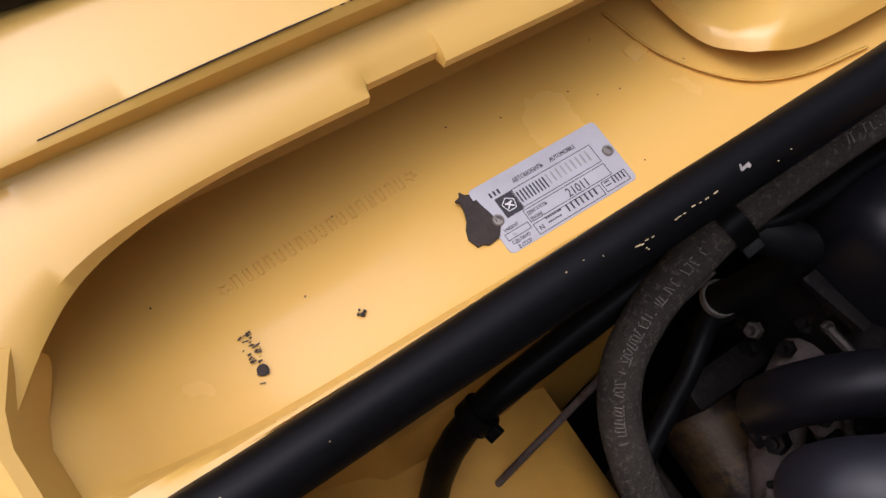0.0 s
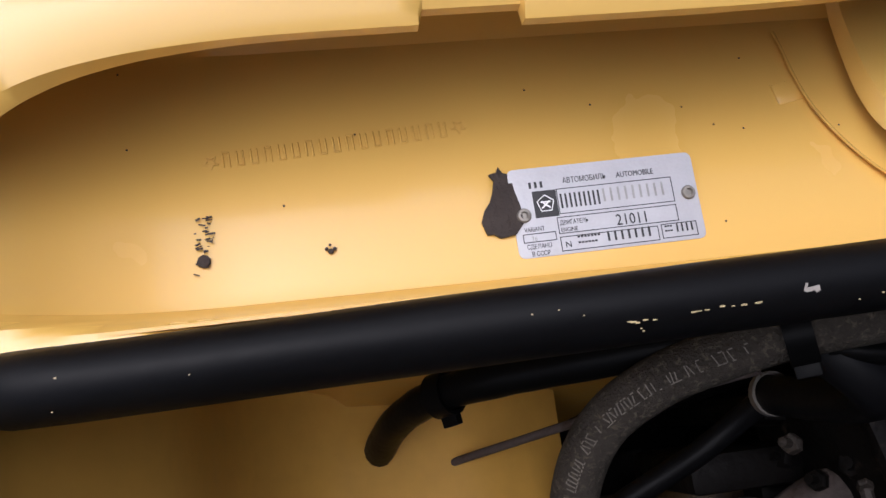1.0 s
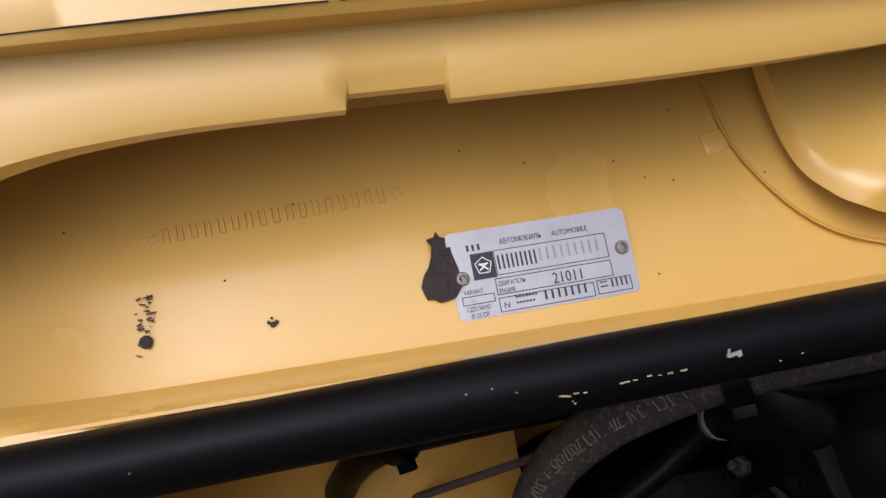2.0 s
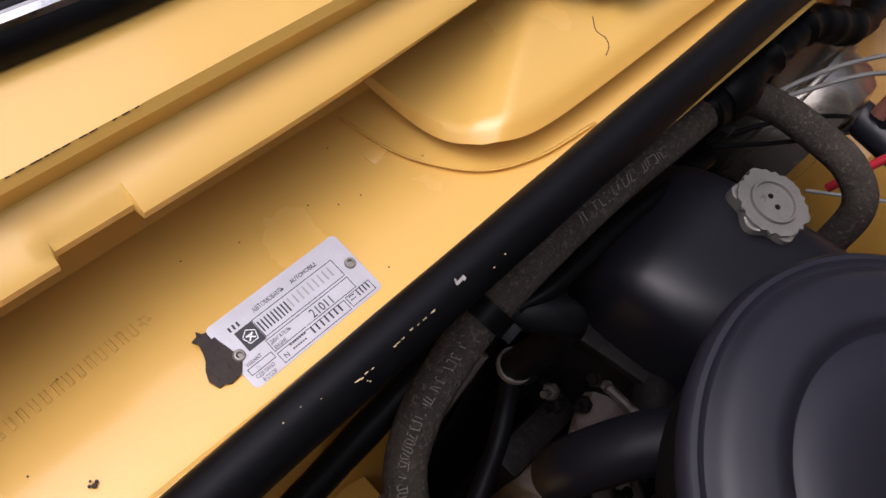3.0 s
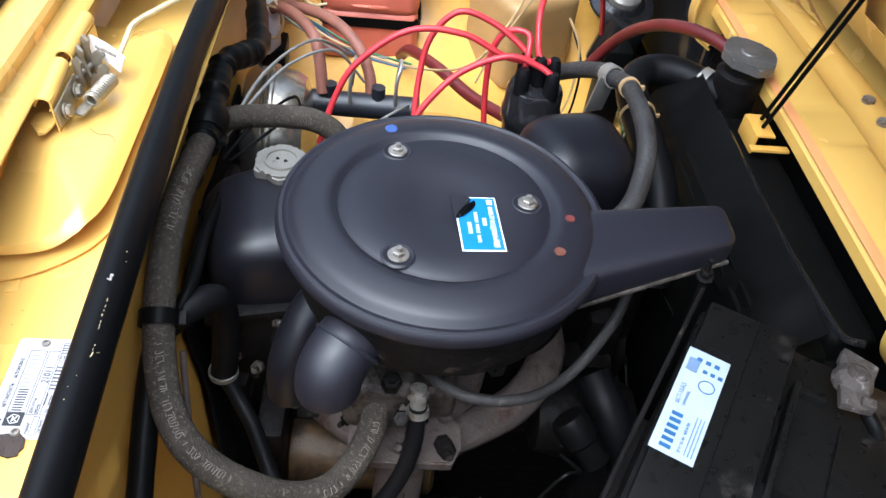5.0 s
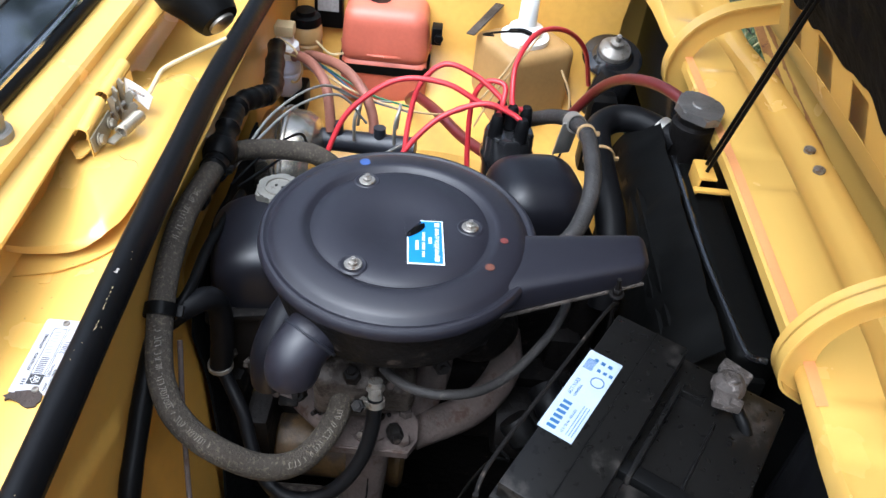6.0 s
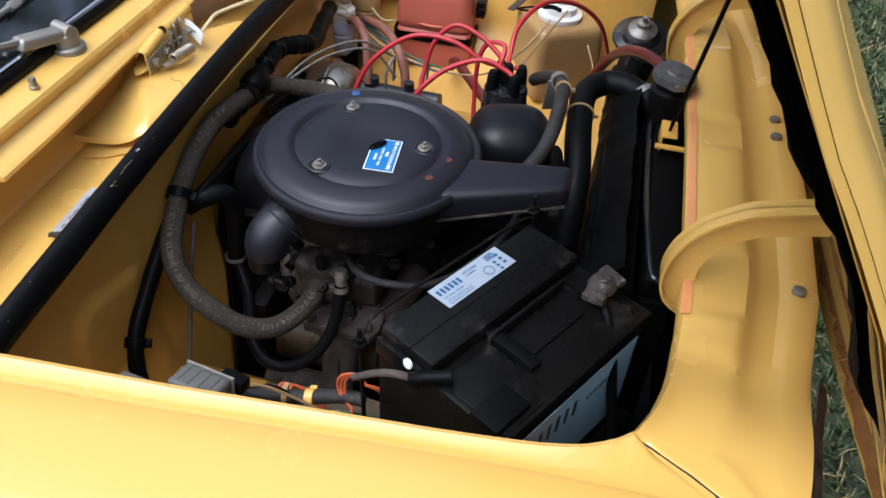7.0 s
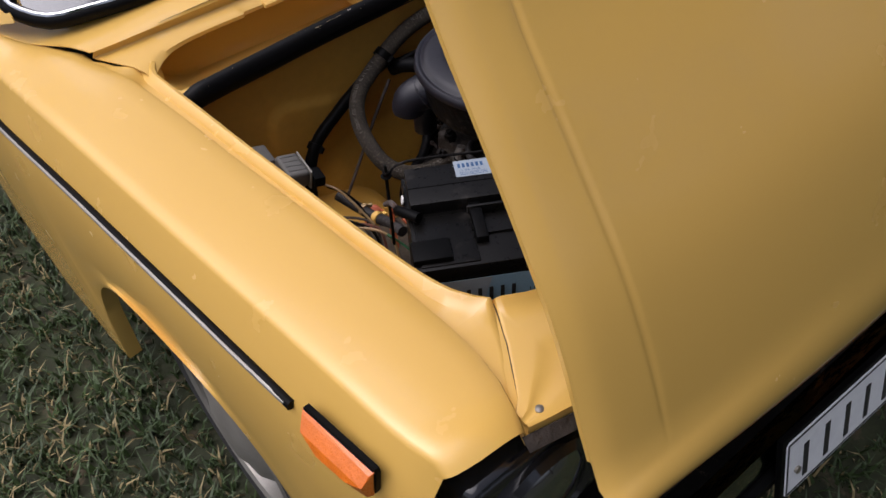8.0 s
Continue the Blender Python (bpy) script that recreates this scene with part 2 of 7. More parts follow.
def rbox(bm, size, at=(0, 0, 0), m=None, bevel=0.003, seg=2, taper=1.0):
    """A box with rounded edges; taper narrows its top."""
    made = bmesh.ops.create_cube(bm, size=1)["verts"]
    for v in made:
        k = taper if v.co.z > 0 else 1.0
        v.co = Vector((v.co.x * size[0] * k, v.co.y * size[1] * k, v.co.z * size[2]))
    if bevel:
        edges = list({e for v in made for e in v.link_edges})
        res = bmesh.ops.bevel(bm, geom=edges, offset=bevel, segments=seg, affect="EDGES", profile=0.6)
        made = list({v for f in res["faces"] for v in f.verts} | {v for v in made if v.is_valid})
    t = Matrix.Translation(at) @ (m or Matrix())
    bmesh.ops.transform(bm, matrix=t, verts=made)
    return made


def lathe(bm, profile, at=(0, 0, 0), m=None, n=28, caps=True):
    """A turned body from (radius, height) pairs."""
    t = Matrix.Translation(at) @ (m or Matrix())
    rings = []
    for r, z in profile:
        rings.append([bm.verts.new(t @ Vector((r * math.cos(a), r * math.sin(a), z))) for a in (2 * math.pi * k / n for k in range(n))])
    for a, b in zip(rings, rings[1:]):
        for k in range(n):
            bm.faces.new((a[k], a[(k + 1) % n], b[(k + 1) % n], b[k]))
    if caps:
        for ring, r in ((rings[0], profile[0][0]), (rings[-1], profile[-1][0])):
            if r > 1e-5:
                bm.faces.new(ring)
    if profile[0][0] <= 1e-5 or profile[-1][0] <= 1e-5:
        bmesh.ops.remove_doubles(bm, verts=[v for ring in rings for v in ring], dist=1e-6)
    return rings


def smooth_path(points, step=6):
    pts = [Vector(p) for p in points]
    ext = [2 * pts[0] - pts[1]] + pts + [2 * pts[-1] - pts[-2]]
    out = []
    for a, b, c, d in zip(ext, ext[1:], ext[2:], ext[3:]):
        for k in range(step):
            t = k / step
            out.append(0.5 * (2 * b + (c - a) * t + (2 * a - 5 * b + 4 * c - d) * t * t + (3 * b - a - 3 * c + d) * t ** 3))
    out.append(pts[-1])
    return out


def tube(bm, points, r, n=10, step=6, ring=0.0, flat=1.0, jitter=0.0):
    """A hose or wire swept along a smooth line; r may be a pair (start, end); ring adds corrugation."""
    path = smooth_path(points, step) if step > 1 else [Vector(p) for p in points]
    r0, r1 = (r, r) if not isinstance(r, tuple) else r
    rings, side = [], None
    for i, p in enumerate(path):
        d = (path[min(i + 1, len(path) - 1)] - path[max(i - 1, 0)]).normalized()
        if side is None:
            side = d.orthogonal().normalized()
        side = (side - side.dot(d) * d).normalized()
        up = d.cross(side)
        k = i / (len(path) - 1)
        rad = (r0 + (r1 - r0) * k) * (1 + ring * (i % 2)) * (1 + jitter * random.uniform(-1, 1))
        rings.append([bm.verts.new(p + rad * (math.cos(a) * side + flat * math.sin(a) * up)) for a in (2 * math.pi * q / n for q in range(n))])
    for a, b in zip(rings, rings[1:]):
        for k in range(n):
            bm.faces.new((a[k], a[(k + 1) % n], b[(k + 1) % n], b[k]))
    bm.faces.new(rings[0])
    bm.faces.new(rings[-1])
    return path


def sheet(bm, fn, us, vs, thick=0.0012):
    """A pressed sheet: fn(u, v) gives its points."""
    grid = [[bm.verts.new(fn(u, v)) for v in vs] for u in us]
    faces = []
    for a, b in zip(grid, grid[1:]):
        for k in range(len(vs) - 1):
            faces.append(bm.faces.new((a[k], a[k + 1], b[k + 1], b[k])))
    if thick:
        bmesh.ops.recalc_face_normals(bm, faces=faces)
        bmesh.ops.solidify(bm, geom=faces, thickness=thick)
    return grid


def prism(bm, outline, depth, m=None, bevel=0.0):
    """A flat outline in x, y given depth along z."""
    t = m or Matrix()
    low = [bm.verts.new(t @ Vector((x, y, 0))) for x, y in outline]
    high = [bm.verts.new(t @ Vector((x, y, depth))) for x, y in outline]
    bm.faces.new(low)
    top = bm.faces.new(high)
    for k in range(len(low)):
        j = (k + 1) % len(low)
        bm.faces.new((low[k], low[j], high[j], high[k]))
    if bevel:
        bmesh.ops.bevel(bm, geom=list(top.edges), offset=bevel, segments=2, affect="EDGES")


def lin(a, b, n):
    return [a + (b - a) * k / (n - 1) for k in range(n)]


def between(p, q):
    """A pose at p whose z axis points to q."""
    return Matrix.Translation(p) @ (Vector(q) - Vector(p)).to_track_quat("Z", "Y").to_matrix().to_4x4()


def rod(bm, p, q, r, n=12):
    h = (Vector(q) - Vector(p)).length
    lathe(bm, [(r, 0), (r, h)], m=between(p, q), n=n)


def hexnut(bm, at, r, h, axis=(0, 0, 1)):
    lathe(bm, [(r * 0.86, 0), (r, h * 0.15), (r, h * 0.85), (r * 0.86, h)], m=between(at, Vector(at) + Vector(axis)), n=6)


def frame_of(origin, along, normal):
    """A pose with x along the first direction and z along the normal."""
    x = Vector(along).normalized()
    z = Vector(normal)
    z = (z - z.dot(x) * x).normalized()
    y = z.cross(x)
    return Matrix.Translation(origin) @ Matrix((x, y, z)).transposed().to_4x4()


def words(text, size, m, material, parent, label="", name="lettering", depth=0.0002, width=1.0, space=1.0):
    cu = bpy.data.curves.new(name, "FONT")
    cu.body, cu.size, cu.extrude, cu.resolution_u = text, size, depth, 2
    cu.space_character = space
    tmp = bpy.data.objects.new(name, cu)
    me = bpy.data.meshes.new_from_object(tmp)
    bpy.data.objects.remove(tmp)
    me.transform(m @ Matrix.Diagonal((width, 1, 1, 1)))
    me.materials.clear()
    me.materials.append(material)
    ob = new(name, me)
    ob.parent = parent
    if parent.type == "EMPTY":
        ob.matrix_parent_inverse = Matrix.Translation(-parent.location)
    if label:
        ob["label"] = label
    return ob


def bars(bm, m, x0, y0, n, w, h, pitch, depth=0.0004):
    """A row of small upright bars that stands for characters that are not spelled out."""
    for k in range(n):
        rbox(bm, (w, h, depth), m=m @ Matrix.Translation((x0 + k * pitch, y0, depth / 2)), bevel=0)


# ---- ground ----
def ground_z(x, y):
    return 0.03 * noise.noise(Vector((x * 0.5, y * 0.5, 0))) + 0.015 * noise.noise(Vector((x * 2.3, y * 2.3, 4)))


bm = mesh()
near = [-400, -120, -40, -16, -8] + lin(-5, 5, 61) + [8, 16, 40, 120, 400]
sheet(bm, lambda x, y: Vector((x, y + 1, ground_z(x, y) - 0.01)), near, near, thick=0)
single("ground", bm, SOIL, "trodden soil under patchy short grass", "ground", kind="structure")


def blades(name, material, label, count, zones, length, seed):
    """Short grass as many bent three-cornered blades."""
    rng = np.random.default_rng(seed)
    areas = np.array([(b - a) * (d - c) for a, b, c, d in zones])
    pick = rng.choice(len(zones), count, p=areas / areas.sum())
    z = np.array(zones)[pick]
    x = z[:, 0] + (z[:, 1] - z[:, 0]) * rng.random(count)
    y = z[:, 2] + (z[:, 3] - z[:, 2]) * rng.random(count)
    # a third of them thin out over the lawn around the car
    wide = rng.random(count) < 0.40
    x, y = x + rng.normal(0, 0.22, count), y + rng.normal(0, 0.22, count)
    x, y = np.where(wide, rng.normal(-0.6, 2.6, count), x), np.where(wide, rng.normal(0.8, 2.6, count), y)
    # tufts
    cx, cy = np.round(x / 0.07) * 0.07, np.round(y / 0.07) * 0.07
    pull = 0.55 * rng.random(count)
    hx, hy = np.sin(cx * 127.1 + cy * 311.7) * 437.58, np.sin(cx * 269.5 + cy * 183.3) * 437.58
    x, y = x + (cx + 0.09 * (hx - np.floor(hx) - 0.5) - x) * pull, y + (cy + 0.09 * (hy - np.floor(hy) - 0.5) - y) * pull
    g = np.array([ground_z(a, b - 1) for a, b in zip(x, y)]) - 0.012
    h = length * (0.35 + rng.random(count) ** 1.6)
    a, lean = rng.random(count) * 6.283, h * (0.25 + 1.1 * rng.random(count))
    w = 0.0018 + 0.0022 * rng.random(count)
    base = np.stack([x, y, g], 1)
    side = np.stack([-np.sin(a) * w, np.cos(a) * w, 0 * w], 1)
    mid = base + np.stack([np.cos(a) * lean * 0.35, np.sin(a) * lean * 0.35, h * 0.6], 1)
    tip = base + np.stack([np.cos(a) * lean, np.sin(a) * lean, h * 0.85], 1)
    v = np.stack([base - side, base + side, mid - side * 0.8, mid + side * 0.8, tip], 1).reshape(-1, 3)
    k = np.arange(count) * 5
    f = np.concatenate([np.stack([k, k + 1, k + 3], 1), np.stack([k, k + 3, k + 2], 1), np.stack([k + 2, k + 3, k + 4], 1)])
    me = bpy.data.meshes.new(name)
    me.from_pydata(v.tolist(), [], f.tolist())
    me.materials.append(material)
    return tagged(new(name, me), label, "grass", kind="stuff")


ZONES = [(0.8, 1.5, -0.9, 1.7), (-2.2, 0.6, 1.75, 3.6), (-4.0, -0.8, 0.2, 3.6)]
blades("grass", GRASS, "short patchy green grass beside the car", 190000, ZONES, 0.045, 3)
blades("dry_grass", DRY, "dry straw-coloured blades among the grass", 46000, ZONES, 0.04, 5)

# ---- car body ----
car = thing("car", "yellow saloon car standing on grass with its bonnet open", "car", (0, 0.9, 0))


def smooth01(t):
    t = max(0.0, min(1.0, t))
    return t * t * (3 - 2 * t)


def table(pairs):
    xs, ys = [p[0] for p in pairs], [p[1] for p in pairs]
    return lambda t: float(np.interp(t, xs, ys))


edge_x = table([(-0.02, 0.832), (0.30, 0.826), (0.445, 0.796), (0.573, 0.717), (0.60, 0.712), (0.612, 0.702), (0.635, 0.690), (0.655, 0.668), (0.664, 0.640), (0.672, 0.644), (0.686, 0.651), (0.70, 0.654), (0.76, 0.649), (0.83, 0.642), (0.985, 0.630), (1.13, 0.620), (1.20, 0.615), (1.26, 0.609), (1.29, 0.605), (1.32, 0.598), (1.345, 0.586), (1.362, 0.572), (1.380, 0.5805), (1.418, 0.602), (1.474, 0.640), (1.52, 0.655)])
gutter_x = table([(-0.02, 0.846), (0.30, 0.838), (0.445, 0.810), (0.573, 0.732), (0.60, 0.727), (0.63, 0.716), (0.66, 0.704), (0.70, 0.692), (0.83, 0.676), (0.985, 0.662), (1.13, 0.650), (1.26, 0.642), (1.377, 0.637), (1.42, 0.639), (1.474, 0.648), (1.52, 0.662)])
crease_x = table([(-1.2, 0.862), (0.3, 0.853), (0.55, 0.842), (0.8, 0.818), (1.15, 0.788), (1.43, 0.764), (1.50, 0.752)])
rear_rise = table([(-0.02, 0.026), (0.30, 0.034), (0.36, 0.038), (0.44, 0.036), (0.47, 0.030), (0.50, 0.025), (0.573, 0.021), (0.600, 0.0185), (0.625, 0.0165), (0.66, 0.0145), (0.70, 0.0125), (0.76, 0.009), (0.85, 0.004), (0.95, 0.0)])
RISE = [1, 1, 1, 1, 1, 1, 1, 1, 1, 0.9, 0.7, 0.5, 0.42, 0.36, 0.3, 0.1] + [0] * 8
WHEEL_Y, WHEEL_Z, ARCH = 0.93, 0.30, 0.33


def arch_z(y):
    d = ARCH ** 2 - (y - WHEEL_Y) ** 2
    return max(0.24, WHEEL_Z + math.sqrt(d)) if d > 0 else 0.24


def fender(side):
    bm = mesh()
    ys = [-0.02, 0.1, 0.2, 0.3, 0.36, 0.40, 0.42, 0.44, 0.47, 0.5, 0.52, 0.54, 0.56, 0.573, 0.59, 0.60, 0.61, 0.62, 0.635, 0.645, 0.655, 0.66, 0.664, 0.668, 0.672, 0.679, 0.686, 0.70, 0.72] + lin(0.74, 1.24, 21) + lin(1.26, 1.362, 9) + [1.364, 1.38, 1.40, 1.42, 1.45, 1.474, 1.49, 1.505]

    def point(y, v):
        xi, xc = edge_x(y), crease_x(y)
        bead = smooth01((y - 0.655) / 0.015) * (1 - smooth01((y - 1.362) / 0.018))
        under = 0.006 * (1 - smooth01((y - 0.655) / 0.015))
        drop = 0.012 * smooth01((y - 1.48) / 0.03) ** 2
        zt = 0.858 - 0.006 * smooth01((y - 1.30) / 0.2)
        xs = xc + 0.028
        w = xc - xi
        low = arch_z(y)
        flare = 0.012 * smooth01(1 - abs(math.hypot(y - WHEEL_Y, 0.0) - 0.0) / 0.36) if low > 0.25 else 0
        xg = max(gutter_x(y), xi + 0.012)
        w = xc - xg
        low_g = 0.011 * smooth01((y - 0.66) / 0.08)
        rows = [
            (xi - 0.001 - 0.003 * bead, zt - 0.022 * bead - 0.010 - 0.008 * (1 - bead)),
            (xi - 0.002 * bead, zt - 0.008 * bead - 0.009 - 0.005 * (1 - bead)),
            (xi + 0.003, zt - 0.002 - low_g * (1 - bead)),
            (xi + 0.008, zt - low_g * (1 - bead)),
            (xi + 0.013, zt - 0.003 * bead - low_g * (1 - bead)),
            (xi + 0.3 * (xg - xi) + 0.010, zt - 0.011 * bead - low_g * (1 - bead)),
            (xg - 0.005, zt - low_g),
            (xg, zt + 0.001),
            (xg + 0.006, zt + 0.004),
            (xg + 0.25 * w, zt + 0.008),
            (xg + 0.60 * w, zt + 0.010),
            (xc - 0.020, zt + 0.009),
            (xc - 0.006, zt + 0.0075),
            (xc - 0.001, zt + 0.005),
            (xc + 0.0015, zt + 0.001),
            (xc + 0.011, zt - 0.028),
            (xs, zt - 0.06),
            (xs + 0.010, zt - 0.12),
            (xs + 0.016, 0.66),
            (xs + 0.014, low + (0.66 - low) * 0.6),
            (xs + 0.011 + flare * 0.4, low + (0.66 - low) * 0.25),
            (xs + 0.010 + flare, low + 0.012),
            (xs + 0.008 + flare, low),
            (xs - 0.02, low + 0.004),
        ]
        x, z = rows[v]
        z -= under * max(0.0, 1 - v / 7)
        return Vector((side * x, y + 0.02 * smooth01((v - 9) / 8) * smooth01((y - 1.44) / 0.06) * -1, z - drop + rear_rise(y) * RISE[v]))

    sheet(bm, point, ys, range(24), thick=0.0015)
    return part("fender", bm, YELLOW, car, "yellow painted front wing")


wing_r = fender(1)
fender(-1)

for side in (1, -1):
    bm = mesh()

    def door_point(y, v, side=side):
        rows = [(0.70, 0.935), (0.80, 0.915), (0.832, 0.885), (0.86, 0.80), (0.872, 0.70), (0.87, 0.5), (0.85, 0.24)]
        return Vector((side * rows[v][0], y, rows[v][1]))

    sheet(bm, door_point, lin(-1.25, -0.026, 12), range(7), thick=0.0015)
    part("door", bm, YELLOW, car, "yellow painted front door panel")
    bm = mesh()
    tube(bm, [(side * 0.864, y, 0.772) for y in lin(-1.2, -0.03, 5)], 0.008, n=8, flat=1.4, step=2)
    part("side_trim", bm, CHROME, car, "chrome trim strip with dark edges")
    # trim on the wing
    trim = [(side * (crease_x(y) + 0.031), y, 0.797) for y in lin(-0.02, 1.295, 16)]
    bm = mesh()
    tube(bm, trim, 0.0066, n=10, step=2)
    strip = part("side_trim", bm, PLASTIC, car, "black-edged chrome trim strip along the wing")
    bm = mesh()
    tube(bm, [(p[0] + side * 0.0045, p[1], p[2] + 0.0015) for p in trim[:-1]] + [(trim[-1][0] + side * 0.004, 1.288, 0.7985)], 0.0036, n=8, step=2)
    part("bright_strip", bm, ALU, strip, "chrome insert")

# amber side lamp on the wing
for side in (1, -1):
    bm = mesh()
    along = Vector((side * (crease_x(1.47) - crease_x(1.32)), 0.15, 0.0))
    m = frame_of((side * (crease_x(1.386) + 0.032), 1.382, 0.811), along, (side, 0, 0.12))
    if side < 0:
        m = m @ pose(0, 0, 0, 0, 0, 180)
    m = m @ Matrix.Diagonal((0.69, 0.79, 1, 1))
    prism(bm, [(-0.078, 0.026), (0.078, 0.026), (0.082, 0.020), (0.080, -0.022), (0.062, -0.030), (-0.060, -0.030), (-0.080, -0.014), (-0.082, 0.020)], 0.008, m @ Matrix.Translation((0, 0, -0.004)), bevel=0.0015)
    lamp = part("side_lamp", bm, PLASTIC, car, "amber side indicator in a black rubber base")
    bm = mesh()
    # faceted lens: flat foot, sloping bright facet, ridge along the middle
    foot = [(-0.080, 0.023, 0.003), (0.079, 0.023, 0.003), (0.078, -0.027, 0.003), (0.060, -0.031, 0.003), (-0.058, -0.030, 0.003), (-0.080, -0.012, 0.003)]
    crest = [(-0.076, 0.019, 0.007), (0.076, 0.019, 0.009), (-0.062, 0.004, 0.018), (-0.020, -0.008, 0.022), (0.045, -0.004, 0.022), (0.076, 0.006, 0.019), (0.075, -0.024, 0.011), (-0.050, -0.027, 0.009)]
    made = [bm.verts.new(m @ Vector(p)) for p in foot + crest]
    bmesh.ops.convex_hull(bm, input=made)
    part("lens", bm, AMBER, lamp, "amber ribbed lens", smooth=False)

# wheels
for side in (1, -1):
    turn = pose(side * 0.80, WHEEL_Y, WHEEL_Z, 0, 90 * side, 0)
    bm = mesh()
    lathe(bm, [(0.17, -0.16), (0.24, -0.165), (0.285, -0.145), (0.297, -0.10), (0.299, -0.05), (0.29, -0.012), (0.262, 0.006), (0.225, 0.010), (0.185, 0.0), (0.17, -0.02)], m=turn, n=56, caps=False)
    wheel = part("wheel", bm, TYRE, car, "black tyre with a pale steel rim")
    bm = mesh()
    lathe(bm, [(0.188, 0.004), (0.182, 0.008), (0.172, 0.002), (0.165, -0.025), (0.14, -0.035), (0.125, -0.012), (0.10, 0.006), (0.075, 0.010), (0.05, 0.020), (0.0, 0.024)], m=turn, n=48, caps=False)
    part("rim", bm, ALU, wheel, "silver steel rim")
    # dark well behind the wheel
    bm = mesh()
    sheet(bm, lambda a, w, side=side: Vector((side * (0.62 + 0.19 * w), WHEEL_Y + 0.345 * math.cos(a), WHEEL_Z + 0.345 * math.sin(a))), lin(0.0, math.pi, 20), (0, 1), thick=0.002)
    part("wheel_well", bm, GRIME, car, "dark dirty wheel well")

# cowl: lip, step and panel behind the air box
bm = mesh()
COWL = [(0.6335, 0.8625), (0.634, 0.8685), (0.629, 0.8715), (0.618, 0.874), (0.606, 0.8765), (0.6040, 0.8785), (0.6062, 0.8925), (0.6030, 0.8975), (0.588, 0.9005), (0.570, 0.903), (0.550, 0.906), (0.530, 0.909), (0.500, 0.914), (0.44, 0.9205), (0.36, 0.906), (0.30, 0.896)]
lip_round = [(0.0, 0.0), (0.50, 0.0), (0.545, 0.001), (0.593, 0.008), (0.621, 0.020), (0.640, 0.036), (0.650, 0.052), (0.67, 0.075)]
lip_line = table(lip_round)


def lip_off(x):
    """The lip's line round the end of the air box, without corners."""
    return sum(lip_line(x + d) for d in lin(-0.022, 0.022, 9)) / 9



def cowl_point(x, v):
    y, z = COWL[v]
    off = (lip_off(abs(x)) - 0.011 * smooth01((0.36 - abs(x)) / 0.28)) * max(0.0, 1 - v / 4)
    if 0.425 < x < 0.466 and v < 3:
        off -= 0.0065
    ax = abs(x)
    wide = table([(0.30, 0.828), (0.36, 0.8245), (0.44, 0.807), (0.47, 0.792), (0.50, 0.774), (0.53, 0.752), (0.573, 0.727), (0.60, 0.722), (0.634, 0.668)])(y)
    if y < 0.58:
        wide += 0.006
    if ax > 0.645:
        ax = 0.645 + (ax - 0.645) / 0.025 * (wide - 0.645)
    if v > 4:
        fall = smooth01((ax - wide + 0.24) / 0.24)
        z += (0.8605 + rear_rise(y) + (0.010 * smooth01((y - 0.50) / 0.08) if v > 5 else 0) - z) * fall
    return Vector((math.copysign(ax, x), y + off, z))


xs = sorted(set(round(x, 3) for x in lin(-0.65, 0.65, 53) + lin(0.50, 0.65, 31) + [0.4245, 0.426, 0.465, 0.4665, 0.545, 0.593, 0.607, 0.621, 0.63, 0.64, -0.545, -0.593, -0.621, -0.64, 0.655, 0.66, 0.665, 0.67, -0.655, -0.66, -0.665, -0.67]))
sheet(bm, cowl_point, xs, range(len(COWL)), thick=0.0016)
cowl = part("cowl_panel", bm, YELLOW, car, "yellow cowl panel with a notched folded lip")
for x, y, z in ((0.286, 0.590, 0.900), (-0.27, 0.585, 0.900)):
    bm = mesh()
    lathe(bm, [(0.0066, 0), (0.0066, 0.0035), (0.0050, 0.004), (0.0050, 0.012), (0.0040, 0.0148), (0.0, 0.0155)], at=(x, y, z), n=18)
    part("stud", bm, ZINC, cowl, "zinc domed stud")

# flaked seam along the edge of the step
bm = mesh()
rng = random.Random(8)
x = 0.40
while x < 0.60:
    wide = 0.00025 + 0.00075 * smooth01((x - 0.478) / 0.012) * smooth01((0.552 - x) / 0.01) * (0.5 + rng.random() * 0.7)
    if x > 0.47 or rng.random() < 0.35:
        p = cowl_point(x, 7).lerp(cowl_point(x, 6), 0.06)
        rbox(bm, (0.0022, wide, 0.0005), m=Matrix.Translation((x, p.y + 0.0002, p.z + 0.0002)) @ pose(0, 0, 0, 35, 0, rng.uniform(-6, 6)), bevel=0)
    x += 0.0016
tagged(part("worn_edge", bm, RUSTBARE, cowl, "flaked dark line along the panel edge"), kind="stuff")

# line of the rubber seal: crowned in the middle, falling to the wings
def seal_z(x):
    return 0.864 - 0.045 * x * x - 0.016 * smooth01((abs(x) - 0.62) / 0.04)


def seal_y(x):
    return 0.741 + 0.021 * min(abs(x), 0.6) - 0.012 * smooth01((abs(x) - 0.62) / 0.045) ** 2


# air box under the cowl lip
def box_z(x, y):
    floor = 0.787 + 0.010 * smooth01((y - 0.62) / 0.10) - 0.004 * smooth01((0.63 - y) / 0.05)
    end = 0.058 * max(0.0, (abs(x) - 0.54) / 0.115) ** 2.6
    back = 0.05 * smooth01((0.60 - y) / 0.045)
    front = 0.048 * smooth01((y - 0.722) / 0.018)
    return min(0.846 if abs(x) > 0.61 else seal_z(x) - 0.004, floor + max(end, 0) + back + front)


